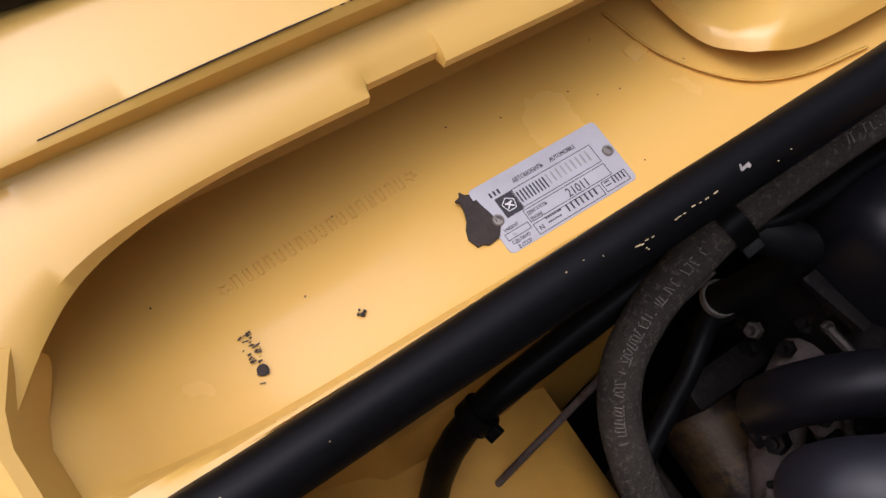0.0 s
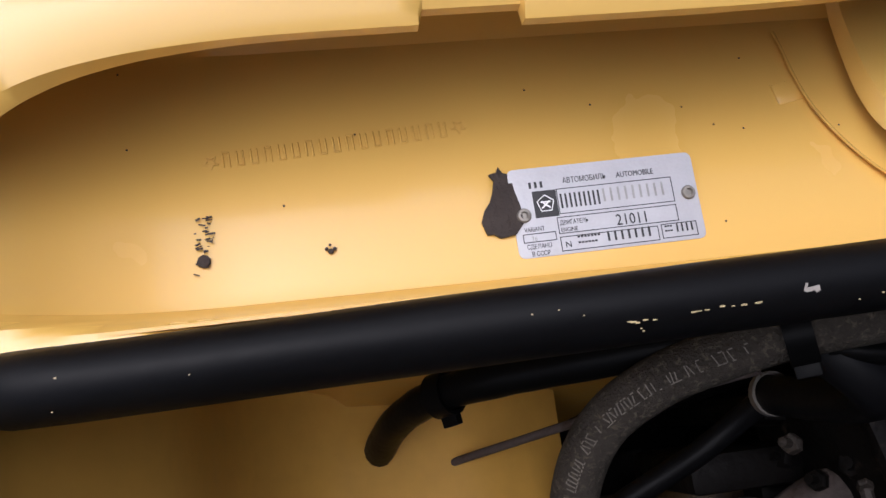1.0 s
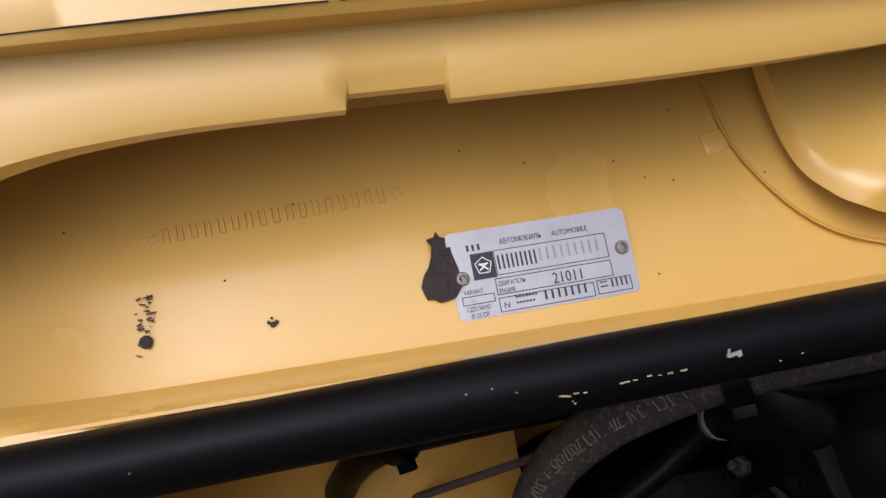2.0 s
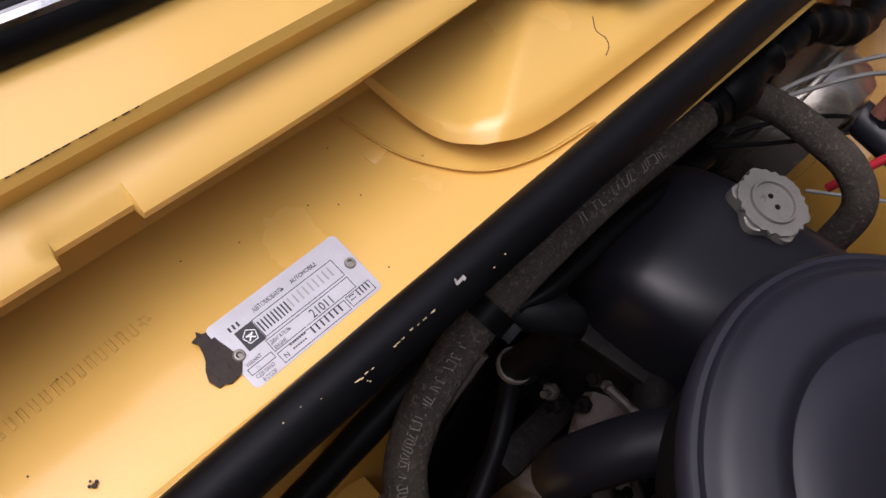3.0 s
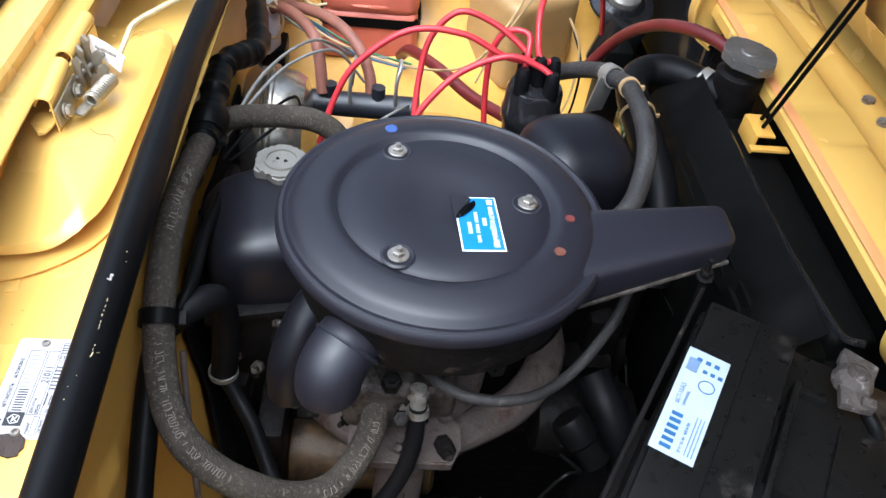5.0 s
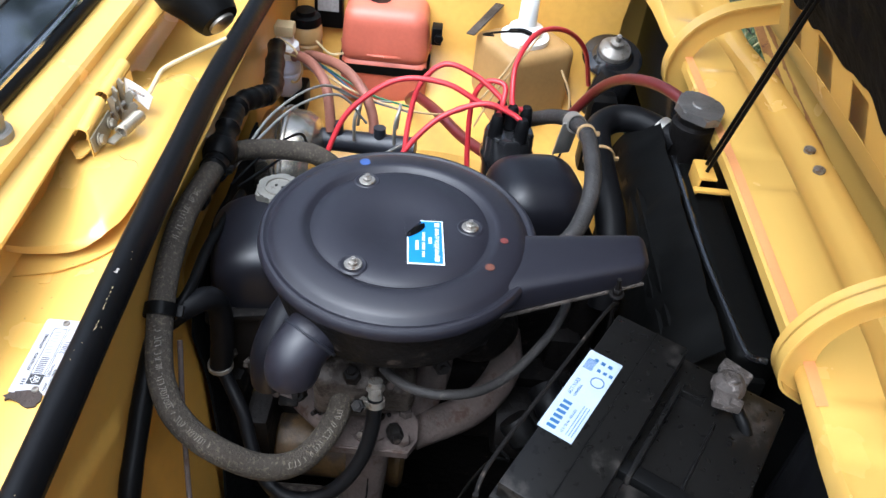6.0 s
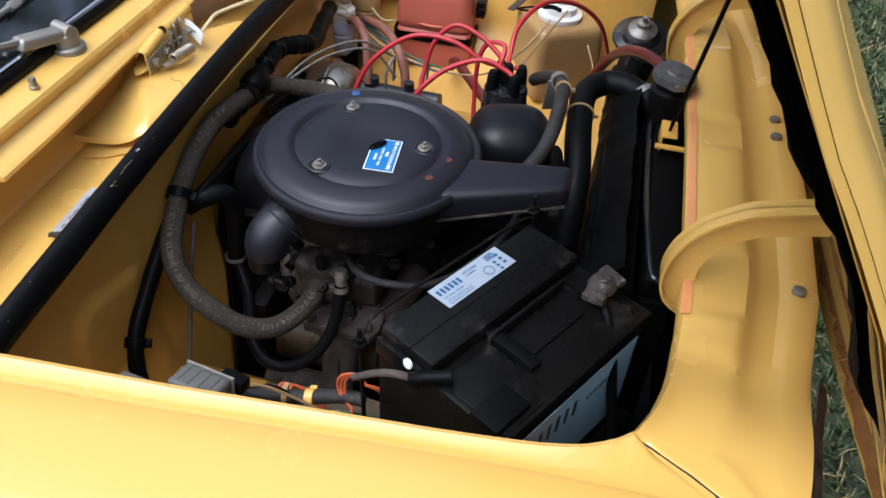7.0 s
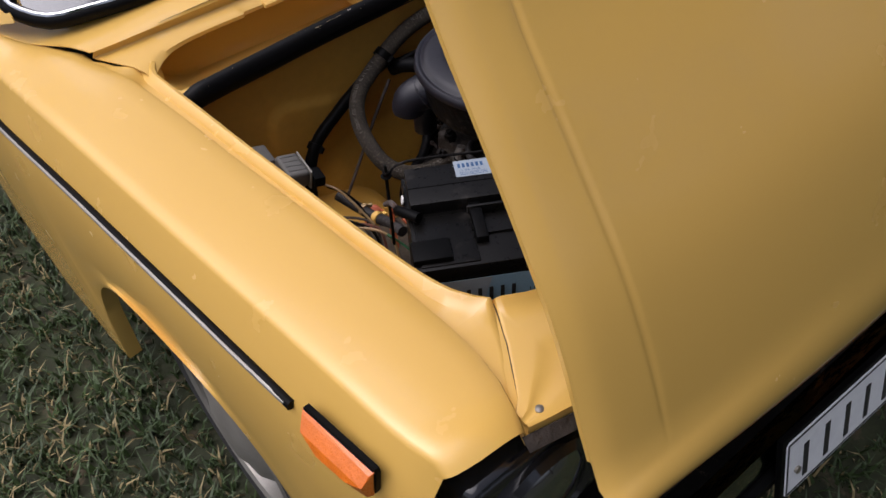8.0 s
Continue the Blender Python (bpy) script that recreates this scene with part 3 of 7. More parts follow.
bm = mesh()
sheet(bm, lambda x, y: Vector((x, y, box_z(x, y))), lin(-0.655, 0.655, 90), lin(0.548, 0.64, 12) + lin(0.65, 0.71, 7) + lin(0.715, 0.745, 8) + [0.750, 0.757], thick=0.0015)
airbox = part("air_box", bm, YELLOW, car, "yellow pressed air intake box below the windscreen")
# small pressings in the floor of the box
for x, y, w in ((0.272, 0.640, 0.016),):
    bm = mesh()
    rbox(bm, (w, 0.012, 0.004), at=(x, y, box_z(x, y) - 0.0006), m=pose(0, 0, 0, 0, 0, 12), bevel=0.0018)
    part("pressing", bm, YELLOW, airbox)

# rubber seal on the flange
bm = mesh()
def seal_point(x, k):
    a = 2 * math.pi * k / 18
    dent = 0.0006 * noise.noise(Vector((x * 14, math.cos(a), math.sin(a))))
    return Vector((x, seal_y(x) + (0.0142 + dent) * math.cos(a), seal_z(x) - 0.0062 + (0.020 + dent) * math.sin(a)))


sheet(bm, seal_point, lin(-0.664, 0.676, 111), range(19), thick=0)
seal = part("rubber_seal", bm, RUBBER, car, "thick black rubber bonnet seal with paint scuffs")
bm = mesh()
rng = random.Random(4)
for k in range(26):
    streak = k < 15
    x = rng.uniform(0.352, 0.408) if streak else rng.uniform(0.30, 0.64)
    a = radians(62 + 3 * math.sin(x * 90) + rng.uniform(-2, 2)) if streak else radians(rng.uniform(35, 95))
    rbox(bm, (rng.uniform(0.0005, 0.0024 if streak else 0.0008), rng.uniform(0.0003, 0.0006), 0.0004), at=(x, seal_y(x) + 0.0138 * math.cos(a), seal_z(x) + 0.0138 * math.sin(a)), m=pose(0, 0, 0, math.degrees(a) - 90), bevel=0)
tagged(part("paint_flecks", bm, CREAM, seal, "pale paint flecks"), kind="stuff")
bm = mesh()
for dx, a, w, h, turn in ((0, 74, 0.0055, 0.0015, 8), (0.0026, 77, 0.0008, 0.0032, -20), (-0.002, 71, 0.0018, 0.0011, 30)):
    rbox(bm, (w, h, 0.0006), m=Matrix.Translation((0.3345 + dx, seal_y(0.3345) + 0.0138 * math.cos(radians(a)), seal_z(0.3345) + 0.0138 * math.sin(radians(a)))) @ pose(0, 0, 0, a - 90) @ pose(0, 0, 0, 0, 0, turn), bevel=0)
part("scuff", bm, PRIMER, seal, "pale torn scuff")

# intake scoop below the lip
rim = [(0.246, 0.590), (0.244, 0.622), (0.241, 0.650), (0.235, 0.672), (0.224, 0.688), (0.206, 0.697), (0.180, 0.701), (0.140, 0.702), (0.09, 0.702), (0.03, 0.702), (-0.03, 0.702), (-0.085, 0.700), (-0.112, 0.690), (-0.132, 0.66), (-0.140, 0.60)]
crest = [(0.232, 0.590), (0.222, 0.592), (0.212, 0.594), (0.198, 0.596), (0.180, 0.598), (0.165, 0.600), (0.150, 0.600), (0.12, 0.600), (0.08, 0.600), (0.02, 0.600), (-0.03, 0.600), (-0.07, 0.600), (-0.09, 0.600), (-0.11, 0.598), (-0.125, 0.594)]
rim_s, crest_s = smooth_path([(*p, 0) for p in rim], 9), smooth_path([(*p, 0) for p in crest], 9)
bm = mesh()


def scoop_top(x, y):
    """The scoop's skin: a nearly flat front face and an end face that bends down behind a slanting crease."""
    z = 0.8345 - 0.16 * (y - 0.628)
    d = (abs(x + 0.0) - 0.222 if x > 0 else -x - 0.118) * 0.55 - (y - 0.682) * 0.835
    k = 0.004
    soft = k * math.log1p(math.exp(min(40.0, d / k)))
    z -= 0.037 * (1 - math.exp(-soft / 0.025))
    z += 0.003 * math.sin(math.pi * min(1.0, max(0.0, d / 0.075))) - 0.0020 * math.exp(-((d / 0.006) ** 2))
    return z


def scoop_point(k, v):
    t = v / 18
    p = crest_s[k].lerp(rim_s[k], t)
    fall = smooth01((t - 0.86) / 0.14)
    return Vector((p.x, p.y, scoop_top(p.x, p.y) - 0.0075 * fall ** 2))


sheet(bm, scoop_point, range(len(rim_s)), range(19), thick=0.0018)
scoop = part("intake_scoop", bm, YELLOW, car, "glossy yellow heater intake scoop")
bm = mesh()
tube(bm, [(p[0], p[1] + 0.006, box_z(p[0], p[1] + 0.012) + 0.0015) for p in [(0.272, 0.60, 0), (0.262, 0.645, 0), (0.235, 0.685, 0), (0.195, 0.703, 0), (0.14, 0.709, 0)]], 0.0022, n=8, flat=0.35)
part("flange_bead", bm, YELLOW, airbox)
bm = mesh()
tube(bm, [Vector((x, y, scoop_top(x, y) + 0.0001)) for x, y in ((0.114, 0.6895), (0.107, 0.686), (0.104, 0.680), (0.106, 0.672), (0.100, 0.663))], 0.00035, n=6)
part("crack", bm, RUSTBARE, scoop, "thin dark crack in the pressing")
# firewall below the seal
bm = mesh()


toe_y = table([(0.20, 0.09), (0.25, 0.075), (0.35, 0.05), (0.45, 0.035), (0.55, 0.018), (0.62, 0.0)])
mat_x = table([(0.20, 0.345), (0.25, 0.33), (0.35, 0.295), (0.45, 0.25), (0.55, 0.205), (0.70, 0.165)])


def wall_y(x, z):
    y = 0.742 - 0.004
    f = ((max(x - 0.45, 0.0) / 0.068) ** 4 + (max(z - 0.66, 0.0) / (0.086 - 0.3 * max(0.0, 0.485 - x))) ** 4) ** 0.25 if x > 0.30 else 2.0
    emb = smooth01((1.09 - f) / 0.18) * smooth01((x - 0.36) / 0.04) * smooth01((z - 0.40) / 0.04)
    tunnel = -0.05 * smooth01((mat_x(z) - 0.01 - x) / 0.03) * smooth01((x + 0.25) / 0.03) * smooth01((0.71 - z) / 0.05)
    return y + 0.008 * emb + tunnel + toe_y(z)


sheet(bm, lambda x, z: Vector((x, wall_y(x, z), z if z < 0.78 else 0.78 + (z - 0.78) / 0.065 * (seal_z(x) - 0.784))), lin(-0.62, 0.62, 210), lin(0.845, 0.20, 90), thick=0.0015)
part("firewall", bm, YELLOW_BAY, car, "yellow painted firewall with pressed ribs, dusty")
bm = mesh()
sheet(bm, lambda k, z: Vector((-0.2 + (mat_x(z) + 0.2) * k, 0.752 + toe_y(z) + 0.006 * noise.noise(Vector((k * 6, z * 14, 0))), z)), lin(0, 1, 30), lin(0.695, 0.22, 26), thick=0.004)
part("sound_mat", bm, FELT, car, "black felt sound mat on the firewall")

# inner wings and bay floor
for side in (1, -1):
    bm = mesh()

    def inner(y, v, side=side):
        rows = [(edge_x(y) - 0.001, 0.838), (edge_x(y) - 0.001, 0.80), (0.60, 0.74), (0.59, 0.66), (0.575, 0.60), (0.52, 0.555), (0.44, 0.535), (0.38, 0.52), (0.345, 0.49), (0.335, 0.42), (0.33, 0.2)]
        x, z = rows[v]
        bump = 0.03 * math.exp(-(((y - 1.02) / 0.13) ** 2)) * (1 if 3 < v < 8 else 0)
        return Vector((side * x, y, z + bump))

    sheet(bm, inner, lin(0.742, 0.90, 8), range(11), thick=0.0015)
    sheet(bm, inner, lin(0.90, 1.37, 20), range(5) if side > 0 else range(11), thick=0.0015)
    wing_in = part("inner_wing", bm, YELLOW_BAY, car, "yellow painted inner wing, dusty")
    if side > 0:
        bm = mesh()
        sheet(bm, inner, lin(0.90, 1.37, 20), range(4, 11), thick=0.0015)
        part("wheel_housing", bm, UNDERSEAL, wing_in, "dusty brown lower part of the inner wing")
bm = mesh()
rbox(bm, (0.68, 0.9, 0.01), at=(0, 1.15, 0.19), bevel=0.002)
part("undertray", bm, GRIME, car, "dirty dark undertray")

# front cross panel
front_y = table([(0.0, 1.578), (0.15, 1.577), (0.30, 1.570), (0.40, 1.552), (0.50, 1.532), (0.58, 1.520), (0.64, 1.508), (0.66, 1.503)])
rear_y = table([(0.0, 1.418), (0.30, 1.414), (0.40, 1.407), (0.46, 1.399), (0.50, 1.391), (0.523, 1.384), (0.542, 1.378), (0.556, 1.371), (0.572, 1.362), (0.5805, 1.380), (0.602, 1.418), (0.64, 1.474), (0.66, 1.49)])
bm = mesh()
PANEL = [(0.0, -0.030), (0.0, -0.012), (0.03, -0.002), (0.08, 0.0), (0.16, 0.001), (0.30, 0.002), (0.40, 0.004), (0.46, 0.004), (0.52, -0.006), (0.60, -0.014), (0.72, -0.016), (0.78, -0.010), (0.82, -0.008), (0.90, -0.010), (0.96, -0.012), (1.0, -0.016), (1.0, -0.040)]


def panel_point(x, v):
    k, dz = PANEL[v]
    ax = abs(x)
    y0, y1 = rear_y(ax), front_y(ax)
    blend = smooth01((ax - 0.40) / 0.16)
    z = 0.824 + (0.0215 * blend) + dz * (1 - 0.85 * blend)
    if v < 2:
        z = 0.824 + 0.021 * blend + (-0.022 if v == 0 else -0.008) * (1 - smooth01((ax - 0.568) / 0.012) * 0.9)
    if v == 16:
        z -= 0.026 * blend
    if 0 < v < 4:
        z += (0, 0.010, 0.012, 0.005)[v] * blend * (1 - smooth01((ax - 0.5705) / 0.006))
    for x0, x1 in ((0.035, 0.27), (0.37, 0.44)):
        z += 0.0045 * smooth01((ax - x0) / 0.012) * smooth01((x1 - ax) / 0.012) * (1 if 3 < v < 7 else 0)
    pocket = -0.006 * (math.exp(-(((ax - 0.46) / 0.035) ** 2)) * math.exp(-(((k - 0.45) / 0.2) ** 2)))
    return Vector((x, y0 + (y1 - y0) * k, z + pocket))


sheet(bm, panel_point, sorted(set(lin(-0.635, 0.635, 151) + [0.572, -0.572, 0.578, -0.578, 0.642, 0.648, 0.654, -0.642, -0.648, -0.654])), range(len(PANEL)), thick=0.0018)
beam = part("front_panel", bm, YELLOW, car, "yellow pressed front cross panel with ridges")
bm = mesh()
sheet(bm, lambda x, k: Vector((x, rear_y(abs(x)) + 0.0005 + 0.011 * k, 0.8240 + 0.0022 * k ** 0.5)), lin(-0.38, 0.38, 40), lin(0.0, 1.0, 3), thick=0.0008)
part("faded_edge", bm, PEACH, beam, "faded pinkish paint along the edge")
for x, y in ((-0.030, 1.545), (-0.078, 1.547), (0.30, 1.545), (0.632, 1.497)):
    bm = mesh()
    k = 1.0 if x > 0.5 else 1.75
    lathe(bm, [(0.0046 * k, 0), (0.0046 * k, 0.003 * k), (0.003 * k, 0.0042 * k), (0, 0.0046 * k)], at=(x, y, 0.8145 if x < 0.5 else 0.8425), n=14)
    part("bolt", bm, RUSTY_ZINC, beam, "dull panel bolt")
# open seam between wing and front panel
bm = mesh()
seam = smooth_path([(0.573, 1.364, 0.8445), (0.5805, 1.380, 0.8442), (0.593, 1.402, 0.8442), (0.602, 1.418, 0.8442), (0.618, 1.442, 0.8440), (0.636, 1.470, 0.8435), (0.648, 1.496, 0.842)], 5)
for a, b in zip(seam, seam[1:]):
    rbox(bm, ((b - a).length * 1.08, 0.016, 0.002), m=frame_of((a + b) / 2 - Vector((0, 0, 0.0024)), b - a, (0, 0, 1)), bevel=0)
part("joint_flange", bm, YELLOW, wing_r, "yellow flange under the joint")
bm = mesh()
for a, b in zip(seam, seam[1:]):
    rbox(bm, ((b - a).length * 1.05, 0.0007 * random.uniform(0.4, 1.6), 0.002), m=frame_of((a + b) / 2, b - a, (0, 0, 1)), bevel=0)
part("seam", bm, RUSTBARE, wing_r, "dark open seam with chipped paint")

# front below the panel: grille, lamps and bumper
bm = mesh()
rbox(bm, (1.22, 0.03, 0.26), at=(0, 1.47, 0.64), bevel=0.008)
part("grille_backing", bm, PLASTIC, car, "black plastic grille panel")
for k in range(9):
    bm = mesh()
    rbox(bm, (0.62, 0.02, 0.010), at=(0, 1.495, 0.54 + 0.027 * k), bevel=0.003)
    part("grille_slat", bm, GLOSS, car)
for side in (1, -1):
    bm = mesh()
    rbox(bm, (0.40, 0.07, 0.220), at=(side * 0.535, 1.475, 0.682), bevel=0.02, seg=3)
    bez = part("headlamp_surround", bm, GLOSS, car, "glossy black headlamp surround")
    for cx in (0.635, 0.445):
        bm = mesh()
        lathe(bm, [(0.085, 0), (0.086, 0.012), (0.078, 0.020), (0.070, 0.010)], m=between((side * cx, 1.505, 0.695), (side * cx, 2, 0.695)), n=32, caps=False)
        ring = part("lamp_ring", bm, GLOSS, bez, "glossy black lamp ring")
        bm = mesh()
        lathe(bm, [(0.072, 0), (0.06, 0.014), (0.035, 0.022), (0, 0.025)], m=between((side * cx, 1.51, 0.695), (side * cx, 2, 0.695)), n=28, caps=False)
        part("lamp_glass", bm, GLASS_DARK, ring, "ribbed lamp glass")
for side in (1, -1):
    bm = mesh()
    sheet(bm, lambda x, v, side=side: Vector((side * x, front_y(x) + 0.004 + 0.012 * v, 0.838 - 0.013 * v - 0.010 * (0.66 - x) / 0.2)), lin(0.44, 0.665, 12), (0, 1), thick=0.002)
    part("nose_edge", bm, CAST, car, "grey edge strip above the headlamps")
bump_y = table([(0, 1.618), (0.45, 1.612), (0.62, 1.575), (0.72, 1.515), (0.78, 1.44)])
bm = mesh()
BUMP = [(-0.02, 0.535), (0.004, 0.538), (0.012, 0.525), (0.016, 0.50), (0.016, 0.46), (0.012, 0.435), (0.002, 0.425), (-0.02, 0.428)]
bx = lin(-0.78, 0.78, 60)
sheet(bm, lambda x, v: Vector((x, bump_y(abs(x)) + BUMP[v][0], BUMP[v][1])), bx, range(8), thick=0.002)
bumper = part("bumper", bm, CHROME_DENTED, car, "chrome front bumper with a black rubber strip")
bm = mesh()
tube(bm, [(x, bump_y(abs(x)) + 0.018, 0.48) for x in lin(-0.74, 0.74, 30)], 0.014, n=8, step=2, flat=1.0)
part("rubber_strip", bm, PLASTIC, bumper, "black rubber strip")
bm = mesh()
rbox(bm, (1.3, 0.05, 0.2), at=(0, 1.50, 0.42), bevel=0.01)
part("front_apron", bm, GRIME, car, "dark lower front apron")

# number plate on the bumper
m = frame_of((0.027, 1.660, 0.508), (-1, 0.04, 0), (0, 1, 0.26))
bm = mesh()
prism(bm, [(-0.254, -0.056), (0.254, -0.056), (0.26, -0.050), (0.26, 0.050), (0.254, 0.056), (-0.254, 0.056), (-0.26, 0.050), (-0.26, -0.050)], 0.0015, m, bevel=0.0006)
np_ob = part("number_plate", bm, WHITE, car, "white number plate with dark bars for characters")
bm = mesh()
rbox(bm, (0.536, 0.128, 0.010), m=m @ Matrix.Translation((0, 0, -0.0055)), bevel=0.003)
part("plate_frame", bm, PLASTIC, np_ob, "black plastic plate frame")
bm = mesh()
for w, h, x, y in ((0.516, 0.003, 0, 0.051), (0.516, 0.003, 0, -0.051), (0.003, 0.105, -0.2565, 0), (0.003, 0.105, 0.2565, 0)):
    rbox(bm, (w, h, 0.001), m=m @ Matrix.Translation((x, y, 0.0018)), bevel=0)
part("plate_border", bm, INK, np_ob)
for k in range(9):
    bm = mesh()
    bars(bm, m @ Matrix.Translation((0, 0, 0.0016)), -0.215 + 0.050 * k, -0.006, 1, 0.011, 0.066, 0.050, depth=0.001)
    part("plate_bar", bm, INK, np_ob)
for x in (-0.235, 0.235):
    bm = mesh()
    lathe(bm, [(0.006, 0), (0.006, 0.004), (0, 0.0055)], m=m @ Matrix.Translation((x, -0.012, 0.0015)), n=12)
    part("plate_screw", bm, ZINC, np_ob)

# ---- bonnet, hinged at the front and standing open ----
LIP = lambda x: 0.105 * (1 - min(1, (x / 0.655) ** 2)) ** 1.2


HOOD = smooth_path([(0, 1.603, 0.842), (0.09, 1.574, 0.927), (0.182, 1.539, 1.012), (0.251, 1.505, 1.072), (0.371, 1.441, 1.173), (0.47, 1.387, 1.256), (0.95, 1.147, 1.672)], 8)
hood_y, hood_z = table([(p.x, p.y) for p in HOOD]), table([(p.x, p.z) for p in HOOD])


def bonnet_line(s, x):
    """Place along the bonnet's length: s in metres from its lower bend."""
    if s >= 0:
        return hood_y(s), hood_z(s)
    k = min(1.0, -s / 0.16)
    return 1.603 + 0.026 * math.sin(k * 2.2) - 0.02 * k ** 3, 0.842 - 0.05 * k - LIP(x) * k


HOOD_N = Vector((0, 0.872, 0.490))
bm = mesh()
half_w = table([(-0.16, 0.632), (-0.12, 0.642), (-0.06, 0.648), (0.0, 0.650), (0.2, 0.651), (0.5, 0.648), (0.95, 0.642)])
svals = [-0.16, -0.14, -0.12, -0.10, -0.08, -0.06, -0.04, -0.02] + lin(0, 0.95, 28)
half = [0.82, 0.845] + lin(0.855, 0.915, 25) + [0.93, 0.96, 0.985, 0.995, 1.0]
cross = [-c for c in reversed(half)] + lin(-0.78, 0.78, 15) + half


def bonnet_point(s, c, off=0.0):
    x = c * half_w(s)
    y, z = bonnet_line(s, x)
    a = abs(c)
    cc = 0.87 + 0.04 * min(1.0, max(0.0, s) / 0.4)
    crown = 0.020 * (1 - a ** 2) - (0.0022 * math.exp(-(((a - cc) / 0.0045) ** 2)) + 0.05 * max(0.0, a - cc)) * smooth01((s + 0.02) / 0.1)
    edge = -0.010 * smooth01((a - 0.97) / 0.03) ** 2
    n = HOOD_N * (crown + edge + off)
    return Vector((x, y, z)) + n


sheet(bm, bonnet_point, svals, cross, thick=0)
bonnet = part("bonnet", bm, YELLOW, car, "yellow bonnet standing open, hinged at the front")
bm = mesh()
sheet(bm, lambda c, v: bonnet_point(-0.1595 + v * (0.047 + 0.007 * noise.noise(Vector((c * 7, 0, 4))) + 0.003 * noise.noise(Vector((c * 40, 0, 1)))), c, 0.0007), lin(-0.99, 0.99, 160), (0, 0.5, 1), thick=0.0003)
part("rusty_lip", bm, RUST_STAIN, bonnet, "orange rust along the lower lip")
# folded side and rear flanges of the bonnet
for side in (1, -1):
    bm = mesh()
    sheet(bm, lambda s, v, side=side: bonnet_point(s, side, -0.0005 - 0.006 * min(v, 1)) + Vector((-side * (0.0008 + (0.012 if v > 1 else 0)), 0, 0)), svals[9:], (0, 1, 2), thick=0.001)
    part("side_flange", bm, YELLOW, bonnet)
bm = mesh()
sheet(bm, lambda c, v: bonnet_point(0.95, c, -0.0005 - 0.018 * min(v, 1)) - Vector((0, -0.452, 0.892)) * (0.0 if v < 2 else 0.02), cross, (0, 1, 2), thick=0.001)
part("rear_flange", bm, YELLOW, bonnet)
# inner frame with openings, then black felt with a torn edge
bm = mesh()
slots = [(0.02, 0.085, c - 0.055, c + 0.055) for c in lin(-0.82, 0.82, 9)]
for s0, s1, c0, c1 in slots + [(-0.02, 0.02, -0.93, 0.93), (0.085, 0.16, -0.93, 0.93), (0.80, 0.93, -0.93, 0.93), (0.10, 0.80, -0.93, -0.80), (0.10, 0.80, 0.80, 0.93), (0.10, 0.80, -0.07, 0.07), (0.42, 0.52, -0.80, -0.07), (0.42, 0.52, 0.07, 0.80)]:
    sheet(bm, lambda s, c: bonnet_point(s, c, -0.026), lin(s0, s1, 6), lin(c0, c1, 10), thick=0.0012)
part("inner_frame", bm, YELLOW, bonnet, "pressed yellow inner frame with openings")
bm = mesh()


def felt(s, c):
    wob = 0.014 * noise.noise(Vector((s * 3, c * 11, 5))) + 0.008 * noise.noise(Vector((s * 9, c * 7, 2))) + 0.004 * noise.noise(Vector((s * 40, c * 30, 3)))
    s2 = s
    if s < 0.45:
        s2 = s + (0.040 * noise.noise(Vector((c * 4, 0, 7))) + 0.010 * noise.noise(Vector((c * 15, 0, 9)))) * (0.45 - s) / 0.35
    c2 = c
    if abs(c) > 0.88:
        c2 = c + 0.03 * noise.noise(Vector((s * 14, 1, 5)))
    inside = smooth01((s - 0.10) / 0.07)
    return bonnet_point(s2, c2, -0.033 + (wob - 0.009) * inside)


sheet(bm, felt, lin(0.10, 0.22, 16) + lin(0.235, 0.90, 50), lin(-0.90, 0.90, 200), thick=0)
part("insulation", bm, FELT, bonnet, "torn black felt lining")

# hinge arms
HINGE = [(1.530, 0.962), (1.490, 0.952), (1.47, 0.946), (1.450, 0.938), (1.415, 0.912), (1.392, 0.875), (1.385, 0.835), (1.396, 0.800), (1.425, 0.778)]
for hx, drop in ((0.325, 0.004), (-0.31, 0.030)):
    pts = [Vector((hx, y, z - drop)) for y, z in HINGE]
    path = smooth_path(pts, 5)
    bm = mesh()

    def web(k, v, path=path, hx=hx):
        p = path[k]
        d = (path[min(k + 1, len(path) - 1)] - path[max(k - 1, 0)]).normalized()
        n = Vector((0, -d.z, d.y))
        if n.dot(Vector((0, 1.44, 0.80)) - p) < 0:
            n = -n
        return p + n * 0.039 * v

    sheet(bm, web, range(len(path)), (0, 0.5, 1), thick=0.003)
    arm = part("hinge_arm", bm, YELLOW, car, "curved yellow pressed bonnet hinge arm")
    bm = mesh()
    sheet(bm, lambda k, v, path=path: path[k] + Vector((v * 0.013, 0, 0)), range(len(path)), (-1, -0.6, 0, 0.6, 1), thick=0.003)
    part("flange", bm, YELLOW, arm)

# bonnet stay: two thin dark rods from the yellow bracket
bm = mesh()
rod(bm, (-0.036, 1.398, 0.806), (0.046, 1.428, 1.165), 0.0026)
stay = part("bonnet_stay", bm, PLASTIC, car, "thin dark steel bonnet stay")
bm = mesh()
rod(bm, (-0.022, 1.396, 0.804), (0.058, 1.427, 1.165), 0.0026)
part("stay_leg", bm, PLASTIC, stay)
bm = mesh()
rbox(bm, (0.046, 0.003, 0.026), at=(-0.030, 1.386, 0.788), bevel=0.001)
rbox(bm, (0.046, 0.022, 0.003), at=(-0.030, 1.397, 0.800), bevel=0.001)
rbox(bm, (0.010, 0.048, 0.004), at=(0.000, 1.402, 0.788), bevel=0.001)
